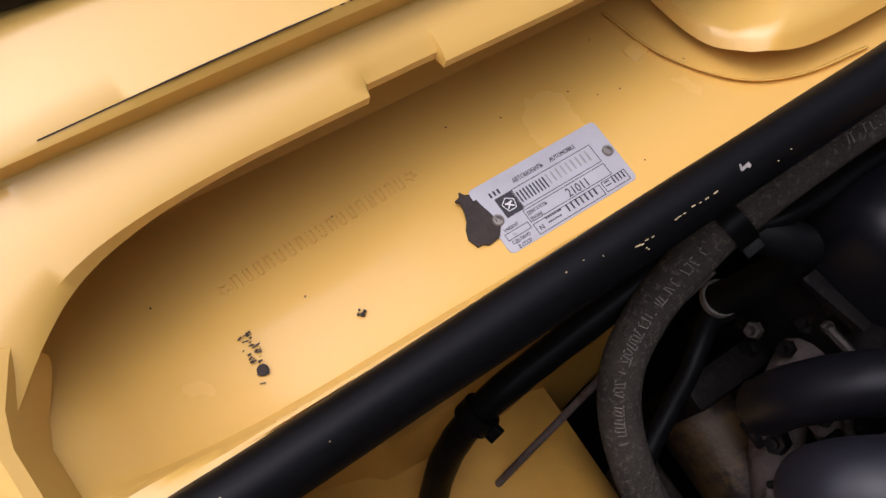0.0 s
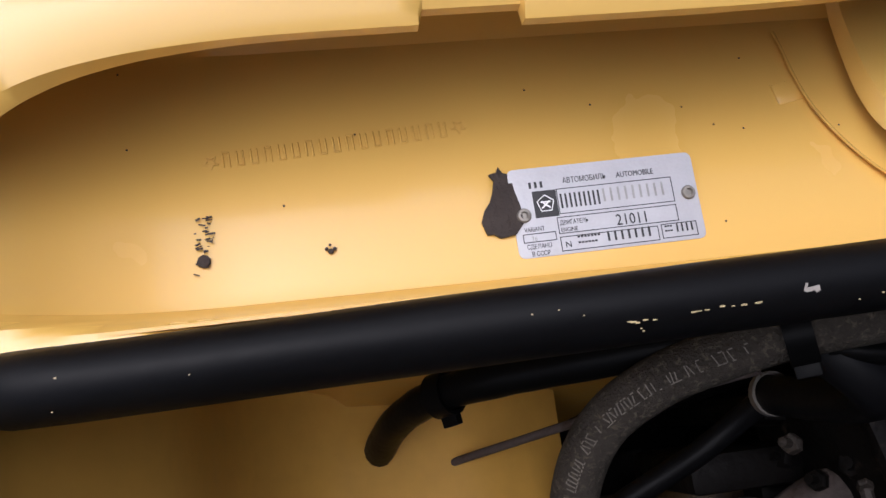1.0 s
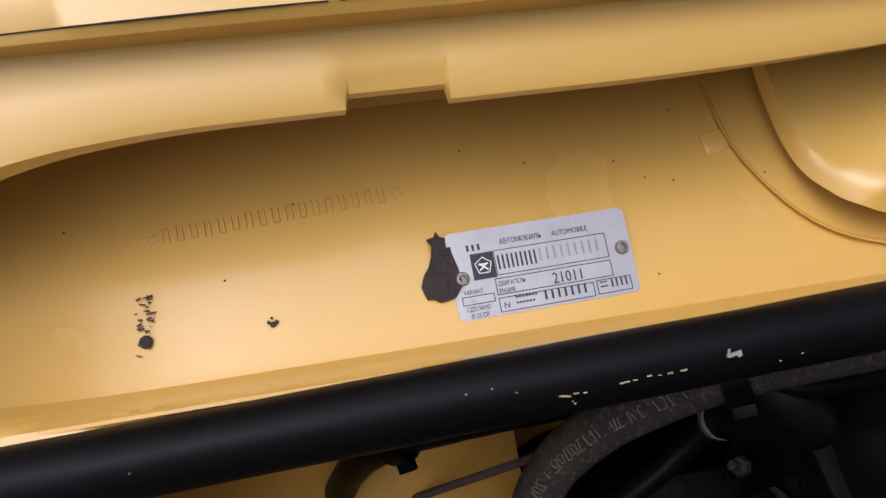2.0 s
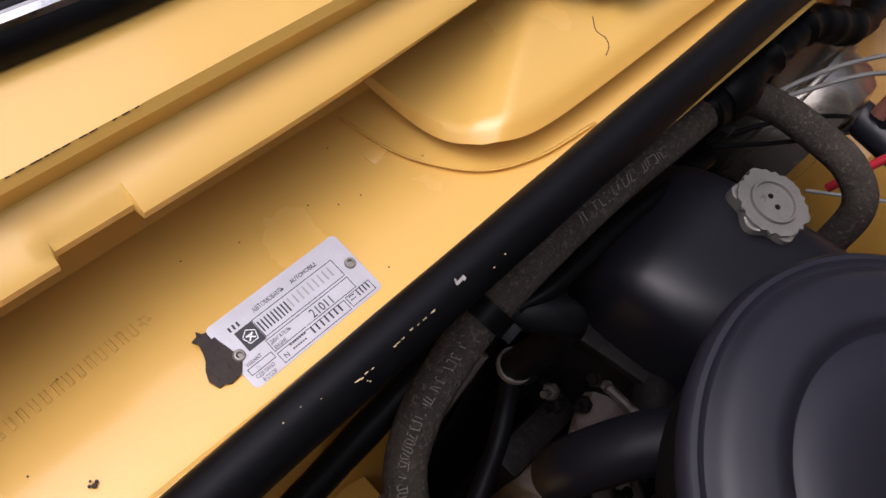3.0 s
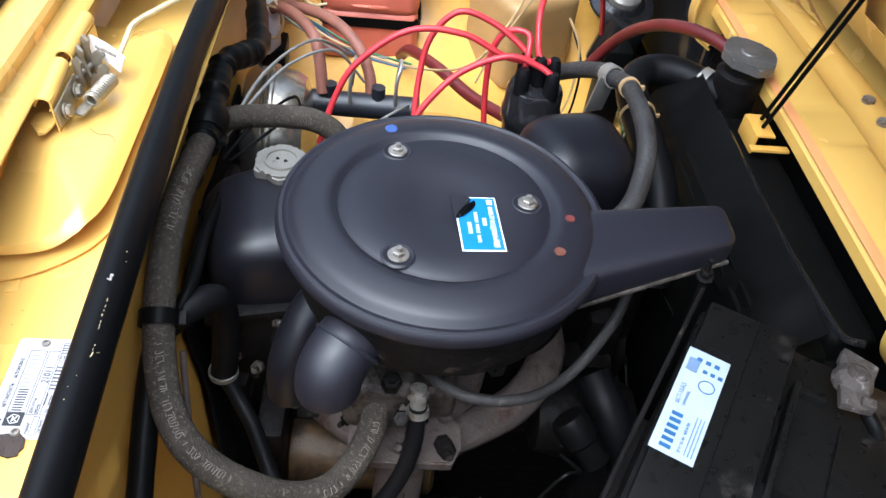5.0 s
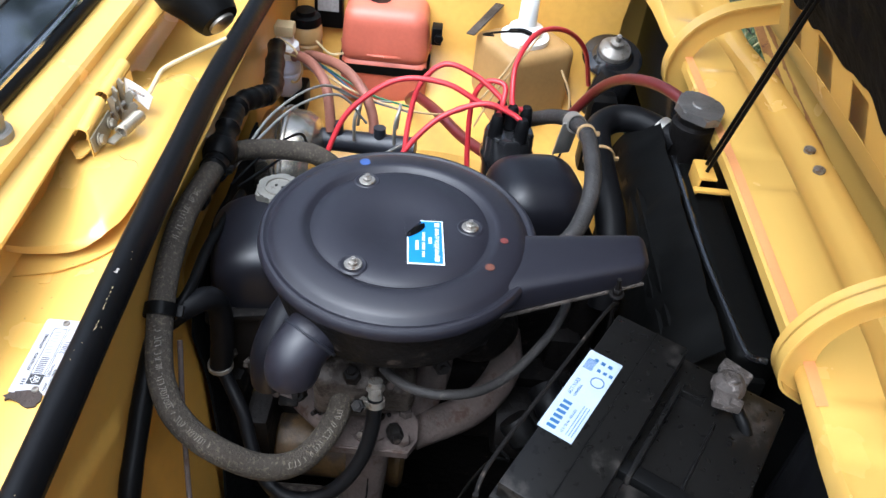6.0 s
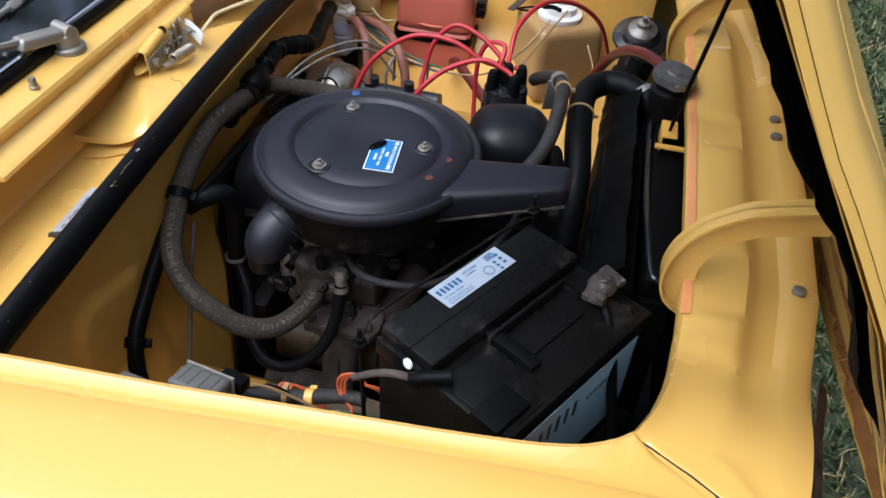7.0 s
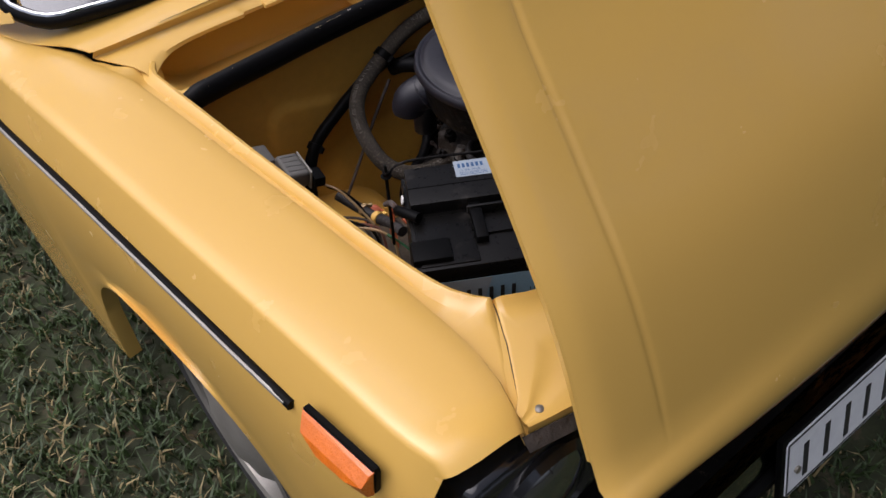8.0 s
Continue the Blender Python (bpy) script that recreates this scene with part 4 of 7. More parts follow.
part("stay_bracket", bm, YELLOW_BAY, stay, "yellowed steel bracket")

# windscreen with rubber gasket and chrome strip
screen_y = table([(0.0, 0.548), (0.20, 0.546), (0.40, 0.542), (0.60, 0.528), (0.70, 0.512), (0.76, 0.488), (0.80, 0.45)])
def screen_point(x, v):
    return Vector((x * (1 - 0.10 * v), screen_y(abs(x)) - 0.46 * v, 0.918 + 0.42 * v))


bm = mesh()
sheet(bm, screen_point, lin(-0.76, 0.76, 40), lin(0, 1, 8), thick=0.005)
part("windscreen", bm, GLASS_DARK, car, "curved windscreen glass with sky and tree reflections")
bm = mesh()
base = [screen_point(x, -0.012) + Vector((0, 0.006, -0.002)) for x in lin(-0.735, 0.735, 26)]
up_r = [screen_point(0.765, v) + Vector((0.010, 0.0, 0.004)) for v in (0.02, 0.06, 0.15, 0.4, 1.0)]
up_l = [Vector((-p.x, p.y, p.z)) for p in reversed(up_r)]
tube(bm, up_l + base + up_r, 0.013, n=10, step=3)
gasket = part("screen_gasket", bm, RUBBER, car, "black rubber windscreen gasket")
bm = mesh()
tube(bm, [p + Vector((0, 0.003, 0.011)) for p in up_l + base + up_r], 0.0042, n=8, step=3)
part("chrome_strip", bm, CHROME, gasket, "thin chrome strip")
for side in (1, -1):
    bm = mesh()

    def pillar(v, w, side=side):
        p = screen_point(0.775, v)
        return Vector((side * (p.x + 0.016 + 0.04 * w), p.y - 0.07 * w + 0.01, p.z - 0.02 * w))

    sheet(bm, pillar, lin(0.0, 1, 8), lin(-0.2, 0.6, 4), thick=0.002)
    part("screen_pillar", bm, YELLOW, car, "yellow painted windscreen pillar")
bm = mesh()
rbox(bm, (1.62, 0.8, 0.02), at=(0, 0.06, 0.86), bevel=0.005)
part("dashboard", bm, PLASTIC, car, "black dashboard behind the glass")

# the rest of the saloon behind the doors
rear_wheel_y = WHEEL_Y - 2.42
for side in (1, -1):
    bm = mesh()

    def quarter(y, v, side=side):
        rows = [(0.70, 0.935), (0.80, 0.915), (0.832, 0.885), (0.86, 0.80), (0.872, 0.70), (0.87, 0.5), (0.85, 0.24)]
        x, z = rows[v]
        d = ARCH ** 2 - (y - rear_wheel_y) ** 2
        if d > 0:
            z = max(z, WHEEL_Z + math.sqrt(d) - 0.004 * v)
        tail = smooth01((-1.9 - y) / 0.62)
        return Vector((side * (x - 0.05 * tail), y, z - 0.03 * tail * (v < 3)))

    sheet(bm, quarter, lin(-2.52, -1.256, 40), range(7), thick=0.0015)
    part("rear_wing", bm, YELLOW, car, "yellow painted rear wing")
    bm = mesh()
    rail = table([(-1.75, 0.97), (-1.40, 1.30), (-1.15, 1.365), (-0.5, 1.385), (0.05, 1.335), (0.24, 1.15), (0.50, 0.95)])
    sheet(bm, lambda y, v, side=side: Vector((side * (0.715 - 0.075 * v * (rail(y) - 0.93) / 0.42), y, 0.93 + (rail(y) - 0.93) * v)), lin(-1.72, 0.42, 30), lin(0, 1, 4), thick=0.004)
    part("side_window", bm, GLASS_DARK, car, "dark side window glass")
    for y0 in (-0.60, -1.28):
        bm = mesh()
        rbox(bm, (0.012, 0.06, 0.42), m=Matrix.Translation((side * 0.684, y0, 1.145)) @ pose(0, 0, 0, 0, -side * 9, 0), bevel=0.003)
        part("door_pillar", bm, YELLOW, car)
    turn = pose(side * 0.80, rear_wheel_y, WHEEL_Z, 0, 90 * side, 0)
    bm = mesh()
    lathe(bm, [(0.17, -0.16), (0.24, -0.165), (0.285, -0.145), (0.297, -0.10), (0.299, -0.05), (0.29, -0.012), (0.262, 0.006), (0.225, 0.010), (0.185, 0.0), (0.17, -0.02)], m=turn, n=40, caps=False)
    wheel = part("wheel", bm, TYRE, car, "black tyre with a pale steel rim")
    bm = mesh()
    lathe(bm, [(0.188, 0.004), (0.182, 0.008), (0.172, 0.002), (0.165, -0.025), (0.14, -0.035), (0.125, -0.012), (0.10, 0.006), (0.05, 0.020), (0.0, 0.024)], m=turn, n=36, caps=False)
    part("rim", bm, ALU, wheel, "silver steel rim")
roof_z = table([(-1.80, 0.95), (-1.72, 1.00), (-1.45, 1.29), (-1.30, 1.355), (-1.1, 1.385), (-0.5, 1.405), (-0.1, 1.385), (0.088, 1.338)])
bm = mesh()
sheet(bm, lambda y, c: Vector((c * 0.655, y, roof_z(y) - 0.035 * c ** 4)), lin(-1.42, 0.085, 30), lin(-1, 1, 21), thick=0.002)
part("roof", bm, YELLOW, car, "yellow painted steel roof")
bm = mesh()
sheet(bm, lambda y, c: Vector((c * 0.66, y, roof_z(y) - 0.03 * c ** 4 - 0.006)), lin(-1.78, -1.42, 12), lin(-1, 1, 15), thick=0.004)
part("rear_window", bm, GLASS_DARK, car, "dark rear window glass")
tail_z = table([(-2.52, 0.87), (-2.46, 0.905), (-2.2, 0.925), (-1.75, 0.945)])
bm = mesh()
sheet(bm, lambda y, c: Vector((c * 0.74, y, tail_z(y) + 0.012 * (1 - c * c))), lin(-2.52, -1.75, 14), lin(-1, 1, 15), thick=0.002)
part("boot_lid", bm, YELLOW, car, "yellow painted boot lid")
bm = mesh()
sheet(bm, lambda z, c: Vector((c * 0.79, -2.52 - 0.02 * math.sin((z - 0.24) * 5), z)), lin(0.24, 0.885, 8), lin(-1, 1, 9), thick=0.002)
part("rear_panel", bm, YELLOW, car, "yellow painted rear panel")

# wiper arm
bm = mesh()
lathe(bm, [(0.0230, -0.010), (0.0230, 0.004), (0.0205, 0.0065), (0.0175, 0.0065), (0.0175, 0.022), (0.0155, 0.0245), (0.0, 0.0250)], at=(0.186, 0.574, 0.903), n=26)
wiper = part("wiper", bm, ALU, car, "silver wiper arm and pivot")
bm = mesh()
rbox(bm, (0.090, 0.026, 0.016), m=frame_of((0.212, 0.566, 0.930), (0.080, -0.026, 0.013), (0, 0, 1)), bevel=0.006, seg=3, taper=0.9)
rod(bm, (0.181, 0.560, 0.930), (0.191, 0.590, 0.930), 0.0085, n=16)
tube(bm, [(0.245, 0.555, 0.936), (0.30, 0.530, 0.945), (0.40, 0.485, 0.965), (0.55, 0.42, 1.005)], (0.0085, 0.004), n=8, flat=0.6)
part("arm", bm, ALU, wiper, "pressed silver arm")
bm = mesh()
BLADE = [(0.28, 0.517, 0.958), (0.124, 0.518, 0.960), (-0.01, 0.517, 0.961), (-0.20, 0.516, 0.961)]
tube(bm, BLADE, 0.0042, n=8, step=3)
rbox(bm, (0.020, 0.012, 0.010), m=frame_of(Vector(BLADE[0]).lerp(Vector(BLADE[1]), 0.55), Vector(BLADE[1]) - Vector(BLADE[0]), (0, 0.67, 0.74)), bevel=0.002)
blade = part("wiper_blade", bm, ALU, wiper, "grey steel wiper blade lying on the glass")
bm = mesh()
tube(bm, [Vector(p) - Vector((0, 0.0045, 0.005)) for p in BLADE], 0.0028, n=6, step=3)
part("blade_rubber", bm, RUBBER, blade)

# ---- things in the air box ----
plate_m = frame_of((0.3800, 0.6930, 0.7972), (-1, -0.02, 0), (0, 0.02, 1))
bm = mesh()
W, H = 0.0905, 0.0425
corner = []
for cx, cy, a0 in ((W / 2 - 0.003, H / 2 - 0.003, 0), (-W / 2 + 0.003, H / 2 - 0.003, 90), (-W / 2 + 0.003, -H / 2 + 0.003, 180), (W / 2 - 0.003, -H / 2 + 0.003, 270)):
    corner += [(cx + 0.003 * math.cos(radians(a0 + k * 30)), cy + 0.003 * math.sin(radians(a0 + k * 30))) for k in range(4)]
prism(bm, corner, 0.0007, plate_m, bevel=0.0002)
plate = single("identification_plate", bm, PLATE, "tin identification plate riveted into the yellow air box", "plate")


def on_plate(u, v, lift=0.0008):
    return plate_m @ Matrix.Translation(((u - 0.5) * W, (0.5 - v) * H, lift))


def plate_box(u0, v0, u1, v1, w=0.0004):
    bm = mesh()
    for a, b, c, d in ((u0, v0, u1, v0), (u0, v1, u1, v1), (u0, v0, u0, v1), (u1, v0, u1, v1)):
        rbox(bm, (max(abs(c - a) * W, w) + (w if a != c else 0), max(abs(d - b) * H, w), 0.00015), m=on_plate((a + c) / 2, (b + d) / 2), bevel=0)
    part("printed_frame", bm, INK, plate)


plate_box(0.245, 0.27, 0.865, 0.55)
plate_box(0.225, 0.59, 0.865, 0.77)
plate_box(0.225, 0.81, 0.745, 0.965)
plate_box(0.765, 0.80, 0.955, 0.955)
plate_box(0.035, 0.74, 0.205, 0.83)
bm = mesh()
rbox(bm, (0.125 * W, 0.30 * H, 0.0002), m=on_plate(0.178, 0.42), bevel=0)
emblem = part("emblem", bm, INK, plate, "black square emblem")
bm = mesh()
pent = [(0.0042 * math.sin(radians(72 * k)), 0.0042 * math.cos(radians(72 * k))) for k in range(5)]
for a, b in zip(pent, pent[1:] + pent[:1]):
    d = Vector((b[0] - a[0], b[1] - a[1], 0))
    rbox(bm, (d.length, 0.0004, 0.0002), m=on_plate(0.178, 0.42, 0.0011) @ frame_of(((a[0] + b[0]) / 2, (a[1] + b[1]) / 2, 0), d, (0, 0, 1)), bevel=0)
for ang in (40, 140):
    rbox(bm, (0.0052, 0.0007, 0.0002), m=on_plate(0.178, 0.43, 0.0011) @ pose(0, 0, 0, 0, 0, ang), bevel=0)
rbox(bm, (0.0046, 0.0007, 0.0002), m=on_plate(0.178, 0.40, 0.0011), bevel=0)
part("emblem_lines", bm, WHITE, emblem)
bm = mesh()
bars(bm, on_plate(0.0, 0.5), 0.010, 0.0128, 3, 0.0012, 0.0030, 0.0027, 0.0002)
part("maker_bars", bm, INK, plate)
words("АВТОМОБИЛЬ", 0.0038, on_plate(0.285, 0.21), INK, plate, width=0.78)
words("AUTOMOBILE", 0.0038, on_plate(0.575, 0.21), INK, plate, width=0.78)
words("VARIANT", 0.0031, on_plate(0.045, 0.715), INK, plate, width=0.75)
words("76", 0.0032, on_plate(0.075, 0.822), INK_GREY, plate, width=0.9)
words("СДЕЛАНО", 0.0030, on_plate(0.045, 0.905), INK, plate, width=0.78)
words("В СССР", 0.0030, on_plate(0.065, 0.985), INK, plate, width=0.78)
words("ДВИГАТЕЛЬ", 0.0030, on_plate(0.235, 0.675), INK, plate, width=0.75)
words("ENGINE", 0.0029, on_plate(0.235, 0.755), INK, plate, width=0.78)
words("21011", 0.0076, on_plate(0.53, 0.75), INK, plate, "stamped engine type", width=0.85)
words("N", 0.0040, on_plate(0.245, 0.93), INK, plate)
bm = mesh()
bars(bm, on_plate(0.0, 0.5), 0.0238, 0.0039, 9, 0.0009, 0.0070, 0.00225, 0.0002)
tagged(part("serial_bars", bm, INK, plate), kind="stuff")
bm = mesh()
bars(bm, on_plate(0.0, 0.5), 0.0445, 0.0046, 9, 0.0010, 0.0064, 0.0036, 0.0002)
tagged(part("serial_bars_worn", bm, INK_GREY, plate), kind="stuff")
bm = mesh()
bars(bm, on_plate(0.0, 0.5), 0.0290, -0.0139, 7, 0.0011, 0.0009, 0.0016, 0.0002)
bars(bm, on_plate(0.0, 0.5), 0.0290, -0.0166, 6, 0.0011, 0.0009, 0.0016, 0.0002)
bars(bm, on_plate(0.0, 0.5), 0.0432, -0.0152, 7, 0.0010, 0.0046, 0.0033, 0.0002)
bars(bm, on_plate(0.0, 0.5), 0.0712, -0.0138, 3, 0.0010, 0.0008, 0.0013, 0.0002)
bars(bm, on_plate(0.0, 0.5), 0.0712, -0.0160, 3, 0.0010, 0.0008, 0.0013, 0.0002)
bars(bm, on_plate(0.0, 0.5), 0.0768, -0.0150, 4, 0.0008, 0.0040, 0.0024, 0.0002)
tagged(part("small_print", bm, INK, plate, "small worn printing as bars"), kind="stuff")
for u, v in ((0.945, 0.47), (0.055, 0.53)):
    bm = mesh()
    lathe(bm, [(0.0034, 0), (0.0034, 0.0009), (0.0029, 0.0016), (0.0018, 0.0017), (0.0015, 0.0002), (0.0, 0.0002)], m=on_plate(u, v), n=18, caps=False)
    part("rivet", bm, RUSTY_ZINC, plate, "hollow zinc rivet")

# bare patch where paint and film were torn off beside the plate
bm = mesh()
patch = [(0.4230, 0.7035), (0.4270, 0.7095), (0.4345, 0.7110), (0.4375, 0.7085), (0.4405, 0.7085), (0.4425, 0.7010), (0.4405, 0.6945), (0.4375, 0.6900), (0.4355, 0.6840), (0.4345, 0.6780), (0.4365, 0.6745), (0.4330, 0.6735), (0.4318, 0.6705), (0.4300, 0.6740), (0.4265, 0.6755), (0.4255, 0.6850), (0.4238, 0.6930)]
patch = [(x - 0.0025, 0.6705 + (y - 0.6705) * 0.84) for x, y in patch]
prism(bm, patch, 0.0022, Matrix.Translation((0, 0, 0.7960)))
single("torn_patch", bm, RUSTBARE, "dark torn patch of bare film beside the plate", "patch")
# stamped identification characters as bars
bm = mesh()
for k in range(17):
    t = k / 16
    x, y = 0.5535 + (0.4515 - 0.5535) * t, 0.6535 + (0.6465 - 0.6535) * t
    for dx in (-0.0014, 0.0014):
        rbox(bm, (0.0008, 0.0078, 0.0008), m=Matrix.Translation((x + dx, y, box_z(x, y) + 0.0006)) @ pose(0, 0, 0, 0, 0, 4), bevel=0.0003, seg=1)
    rbox(bm, (0.0030, 0.0008, 0.0008), m=Matrix.Translation((x, y + (0.0036 if k % 3 else -0.0036), box_z(x, y) + 0.0006)), bevel=0.0003, seg=1)
for cx, cy in ((0.4435, 0.6455), (0.5605, 0.6545)):
    star = [((0.0036 if k % 2 == 0 else 0.0016) * math.sin(radians(36 * k)) + cx, (0.0036 if k % 2 == 0 else 0.0016) * math.cos(radians(36 * k)) + cy) for k in range(10)]
    for a, b in zip(star, star[1:] + star[:1]):
        d = Vector((b[0] - a[0], b[1] - a[1], 0))
        rbox(bm, (d.length, 0.0006, 0.0007), m=frame_of(((a[0] + b[0]) / 2, (a[1] + b[1]) / 2, box_z(cx, cy) + 0.0006), d, (0, 0, 1)), bevel=0)
tagged(part("stamped_serial", bm, YELLOW, airbox, "stamped serial characters as raised bars"), kind="stuff")
# rust marks
bm = mesh()
rng = random.Random(12)
for k in range(34):
    y = rng.uniform(0.6815, 0.7115)
    x = 0.5645 + rng.gauss(0, 0.0022) - (0.700 - y) * 0.10
    w = rng.uniform(0.0006, 0.0034)
    rbox(bm, (w, rng.uniform(0.0003, 0.0009), 0.0004), m=Matrix.Translation((x, y, box_z(x, y) + 0.0017)) @ pose(0, 0, 0, 0, 0, rng.uniform(-25, 25)), bevel=0)
lathe(bm, [(0.0031, 0), (0.0026, 0.0008), (0.0, 0.0010)], at=(0.5645, 0.7025, box_z(0.5645, 0.7025) + 0.0014), n=9)
tagged(part("rust_marks", bm, RUSTBARE, airbox, "small dark rust marks in the paint"), kind="stuff")
bm = mesh()
for dx, dy, r in ((0, 0, 0.0014), (0.0018, -0.0012, 0.0009), (-0.0018, -0.0010, 0.0010), (0.0002, -0.0030, 0.0007)):
    lathe(bm, [(r, 0), (r * 0.8, 0.0006), (0, 0.0008)], at=(0.5095 + dx, 0.7030 + dy, box_z(0.51, 0.703) + 0.0014), n=7)
part("paint_chip", bm, RUSTBARE, airbox, "brown paint chip")
bm = mesh()
for k in range(14):
    x, y = rng.uniform(0.24, 0.62), rng.uniform(0.61, 0.715)
    lathe(bm, [(0.0006, 0), (0.0, 0.0004)], at=(x, y, box_z(x, y) + 0.0014), n=5)
tagged(part("specks", bm, RUSTBARE, airbox), kind="stuff")

# bonnet latch on the scoop
latch = thing("bonnet_latch", "zinc bonnet latch with springs on a yellow bracket", "latch", (0.06, 0.63, 0.82))
bm = mesh()
for x0, x1, z0, z1 in ((-0.030, 0.046, 0.878, 0.876), (0.056, 0.114, 0.875, 0.866)):
    sheet(bm, lambda x, a, x0=x0, x1=x1, z0=z0, z1=z1: Vector((x, 0.6315 + 0.0085 * math.cos(a), z0 + (z1 - z0) * (x - x0) / (x1 - x0) - 0.004 + 0.0080 * math.sin(a))), lin(x0, x1, 4), lin(-0.9, 3.4, 10), thick=0.0014)
sheet(bm, lambda x, v: Vector((x, 0.639 + 0.002 * v, 0.868 - 0.036 * v)), lin(-0.030, 0.114, 8), lin(0, 1, 4), thick=0.0016)
prism(bm, [(0.098, 0.6165), (0.116, 0.6155), (0.133, 0.6290), (0.131, 0.6340), (0.120, 0.6370), (0.110, 0.6390), (0.098, 0.636)], 0.002, Matrix.Translation((0, 0, 0.8415)) , bevel=0.0005)
part("bracket", bm, YELLOW, latch, "yellow painted channel bracket")
bm = mesh()
sheet(bm, lambda u, v: Vector((0.058 + 0.058 * u, 0.643 + 0.002 * v, 0.862 - 0.003 * u - 0.024 * v * (1 - 0.25 * (2 * u - 1) ** 2))), lin(0, 1, 9), lin(0, 1, 5), thick=0.002)
part("latch_plate", bm, WORN_STEEL, latch, "worn zinc latch plate")
for x, y, z in ((0.101, 0.6465, 0.849), (0.068, 0.6465, 0.850)):
    bm = mesh()
    hexnut(bm, (x, y, z), 0.0062, 0.005, (0, 1, 0.2))
    lathe(bm, [(0.0078, -0.001), (0.0078, 0.0008), (0.004, 0.001)], m=between((x, y, z), (x, y + 1, z + 0.2)), n=18)
    part("bolt", bm, WORN_STEEL, latch)
LEVER = [(-0.020, 0.000), (0.004, -0.002), (0.010, 0.010), (0.006, 0.026), (0.009, 0.036), (0.002, 0.041), (-0.005, 0.033), (-0.004, 0.022), (-0.016, 0.014)]
for x, y, z, tilt, k in ((0.046, 0.640, 0.838, 6, 0.95), (0.036, 0.646, 0.838, -8, 1.05), (0.026, 0.652, 0.838, 10, 0.9), (0.018, 0.645, 0.842, -4, 1.0), (0.040, 0.658, 0.836, 16, 0.8)):
    bm = mesh()
    prism(bm, [(a * k, b * k) for a, b in LEVER], 0.0024, Matrix.Translation((x, y, z)) @ pose(0, 0, 0, 90, tilt, 62 + tilt), bevel=0.0005)
    part("lever", bm, WORN_STEEL, latch)
bm = mesh()
rod(bm, (0.052, 0.640, 0.852), (0.008, 0.656, 0.856), 0.0028, n=10)
rod(bm, (0.020, 0.655, 0.872), (0.030, 0.676, 0.868), 0.0016, n=8)
part("pivot_pin", bm, RUSTY_ZINC, latch)
bm = mesh()
rbox(bm, (0.024, 0.011, 0.0026), m=Matrix.Translation((0.083, 0.656, 0.8405)) @ pose(0, 0, 0, 0, 0, -14), bevel=0.0008)
part("spring_seat", bm, WORN_STEEL, latch)
bm = mesh()
axis = between((0.080, 0.6620, 0.8475), (0.040, 0.6710, 0.8480))
coil = [axis @ Vector((0.0066 * math.cos(t * 74), 0.0066 * math.sin(t * 74), 0.041 * t)) for t in lin(0, 1, 130)]
tube(bm, coil, 0.0016, n=6, step=1)
part("spring", bm, WORN_STEEL, latch, "coil spring")
bm = mesh()
sheet(bm, lambda u, v: Vector((-0.008 + 0.020 * u + 0.004 * v, 0.638 + 0.040 * u - 0.006 * v, 0.868 - 0.012 * u ** 2 - 0.016 * v)), lin(0, 1, 8), lin(0, 1, 5), thick=0.0022)
part("guide", bm, WHITE_PLASTIC, latch, "white plastic cable guide")
bm = mesh()
tube(bm, [(0.006, 0.672, 0.856), (-0.018, 0.674, 0.862), (-0.042, 0.677, 0.866), (-0.075, 0.700, 0.870), (-0.12, 0.738, 0.876)], 0.0030, n=8)
part("cable", bm, CREAM, latch, "pale latch cable")

# heater blower housing end at the far side of the air box
bm = mesh()
lathe(bm, [(0.052, 0), (0.052, 0.02), (0.040, 0.05), (0.034, 0.075), (0.030, 0.085), (0.0, 0.087)], m=between((-0.215, 0.655, 0.917), (-0.165, 0.733, 0.858)), n=26)
blow = single("wiper_motor_cover", bm, PLASTIC, "black tapered rubber cover in the air box", "motor cover")
bm = mesh()
lathe(bm, [(0.020, 0), (0.020, 0.004), (0.010, 0.007), (0.0, 0.008)], m=between((-0.1758, 0.7165, 0.8706), (-0.165, 0.733, 0.858)), n=18)
part("end_cap", bm, ZINC, blow, "brass-coloured end cap")

# ---- engine ----
engine = thing("engine", "oily dark four-cylinder engine with black rocker cover", "engine", (0.02, 1.0, 0.2))
ROCK = pose(0.062, 0.998, 0, 0, 0, 12.5)


def rocker_point(u, a):
    """A domed cover, fuller at its front end; u runs along it from -1 to 1, a across it."""
    end = max(0.0, 1 - abs(u) ** 7) ** (1 / 4)
    front = smooth01((u - 0.38) / 0.26)
    c, s = math.cos(a), math.sin(a)
    w, h = 0.078 + 0.004 * front, 0.088 + 0.010 * front - 0.006 * math.exp(-(((u - 0.42) / 0.12) ** 2))
    x = math.copysign(abs(c) ** 0.45, c) * w * (0.35 + 0.65 * end)
    return ROCK @ Vector((x, 0.243 * u, 0.668 + h * s ** 0.42 * end))


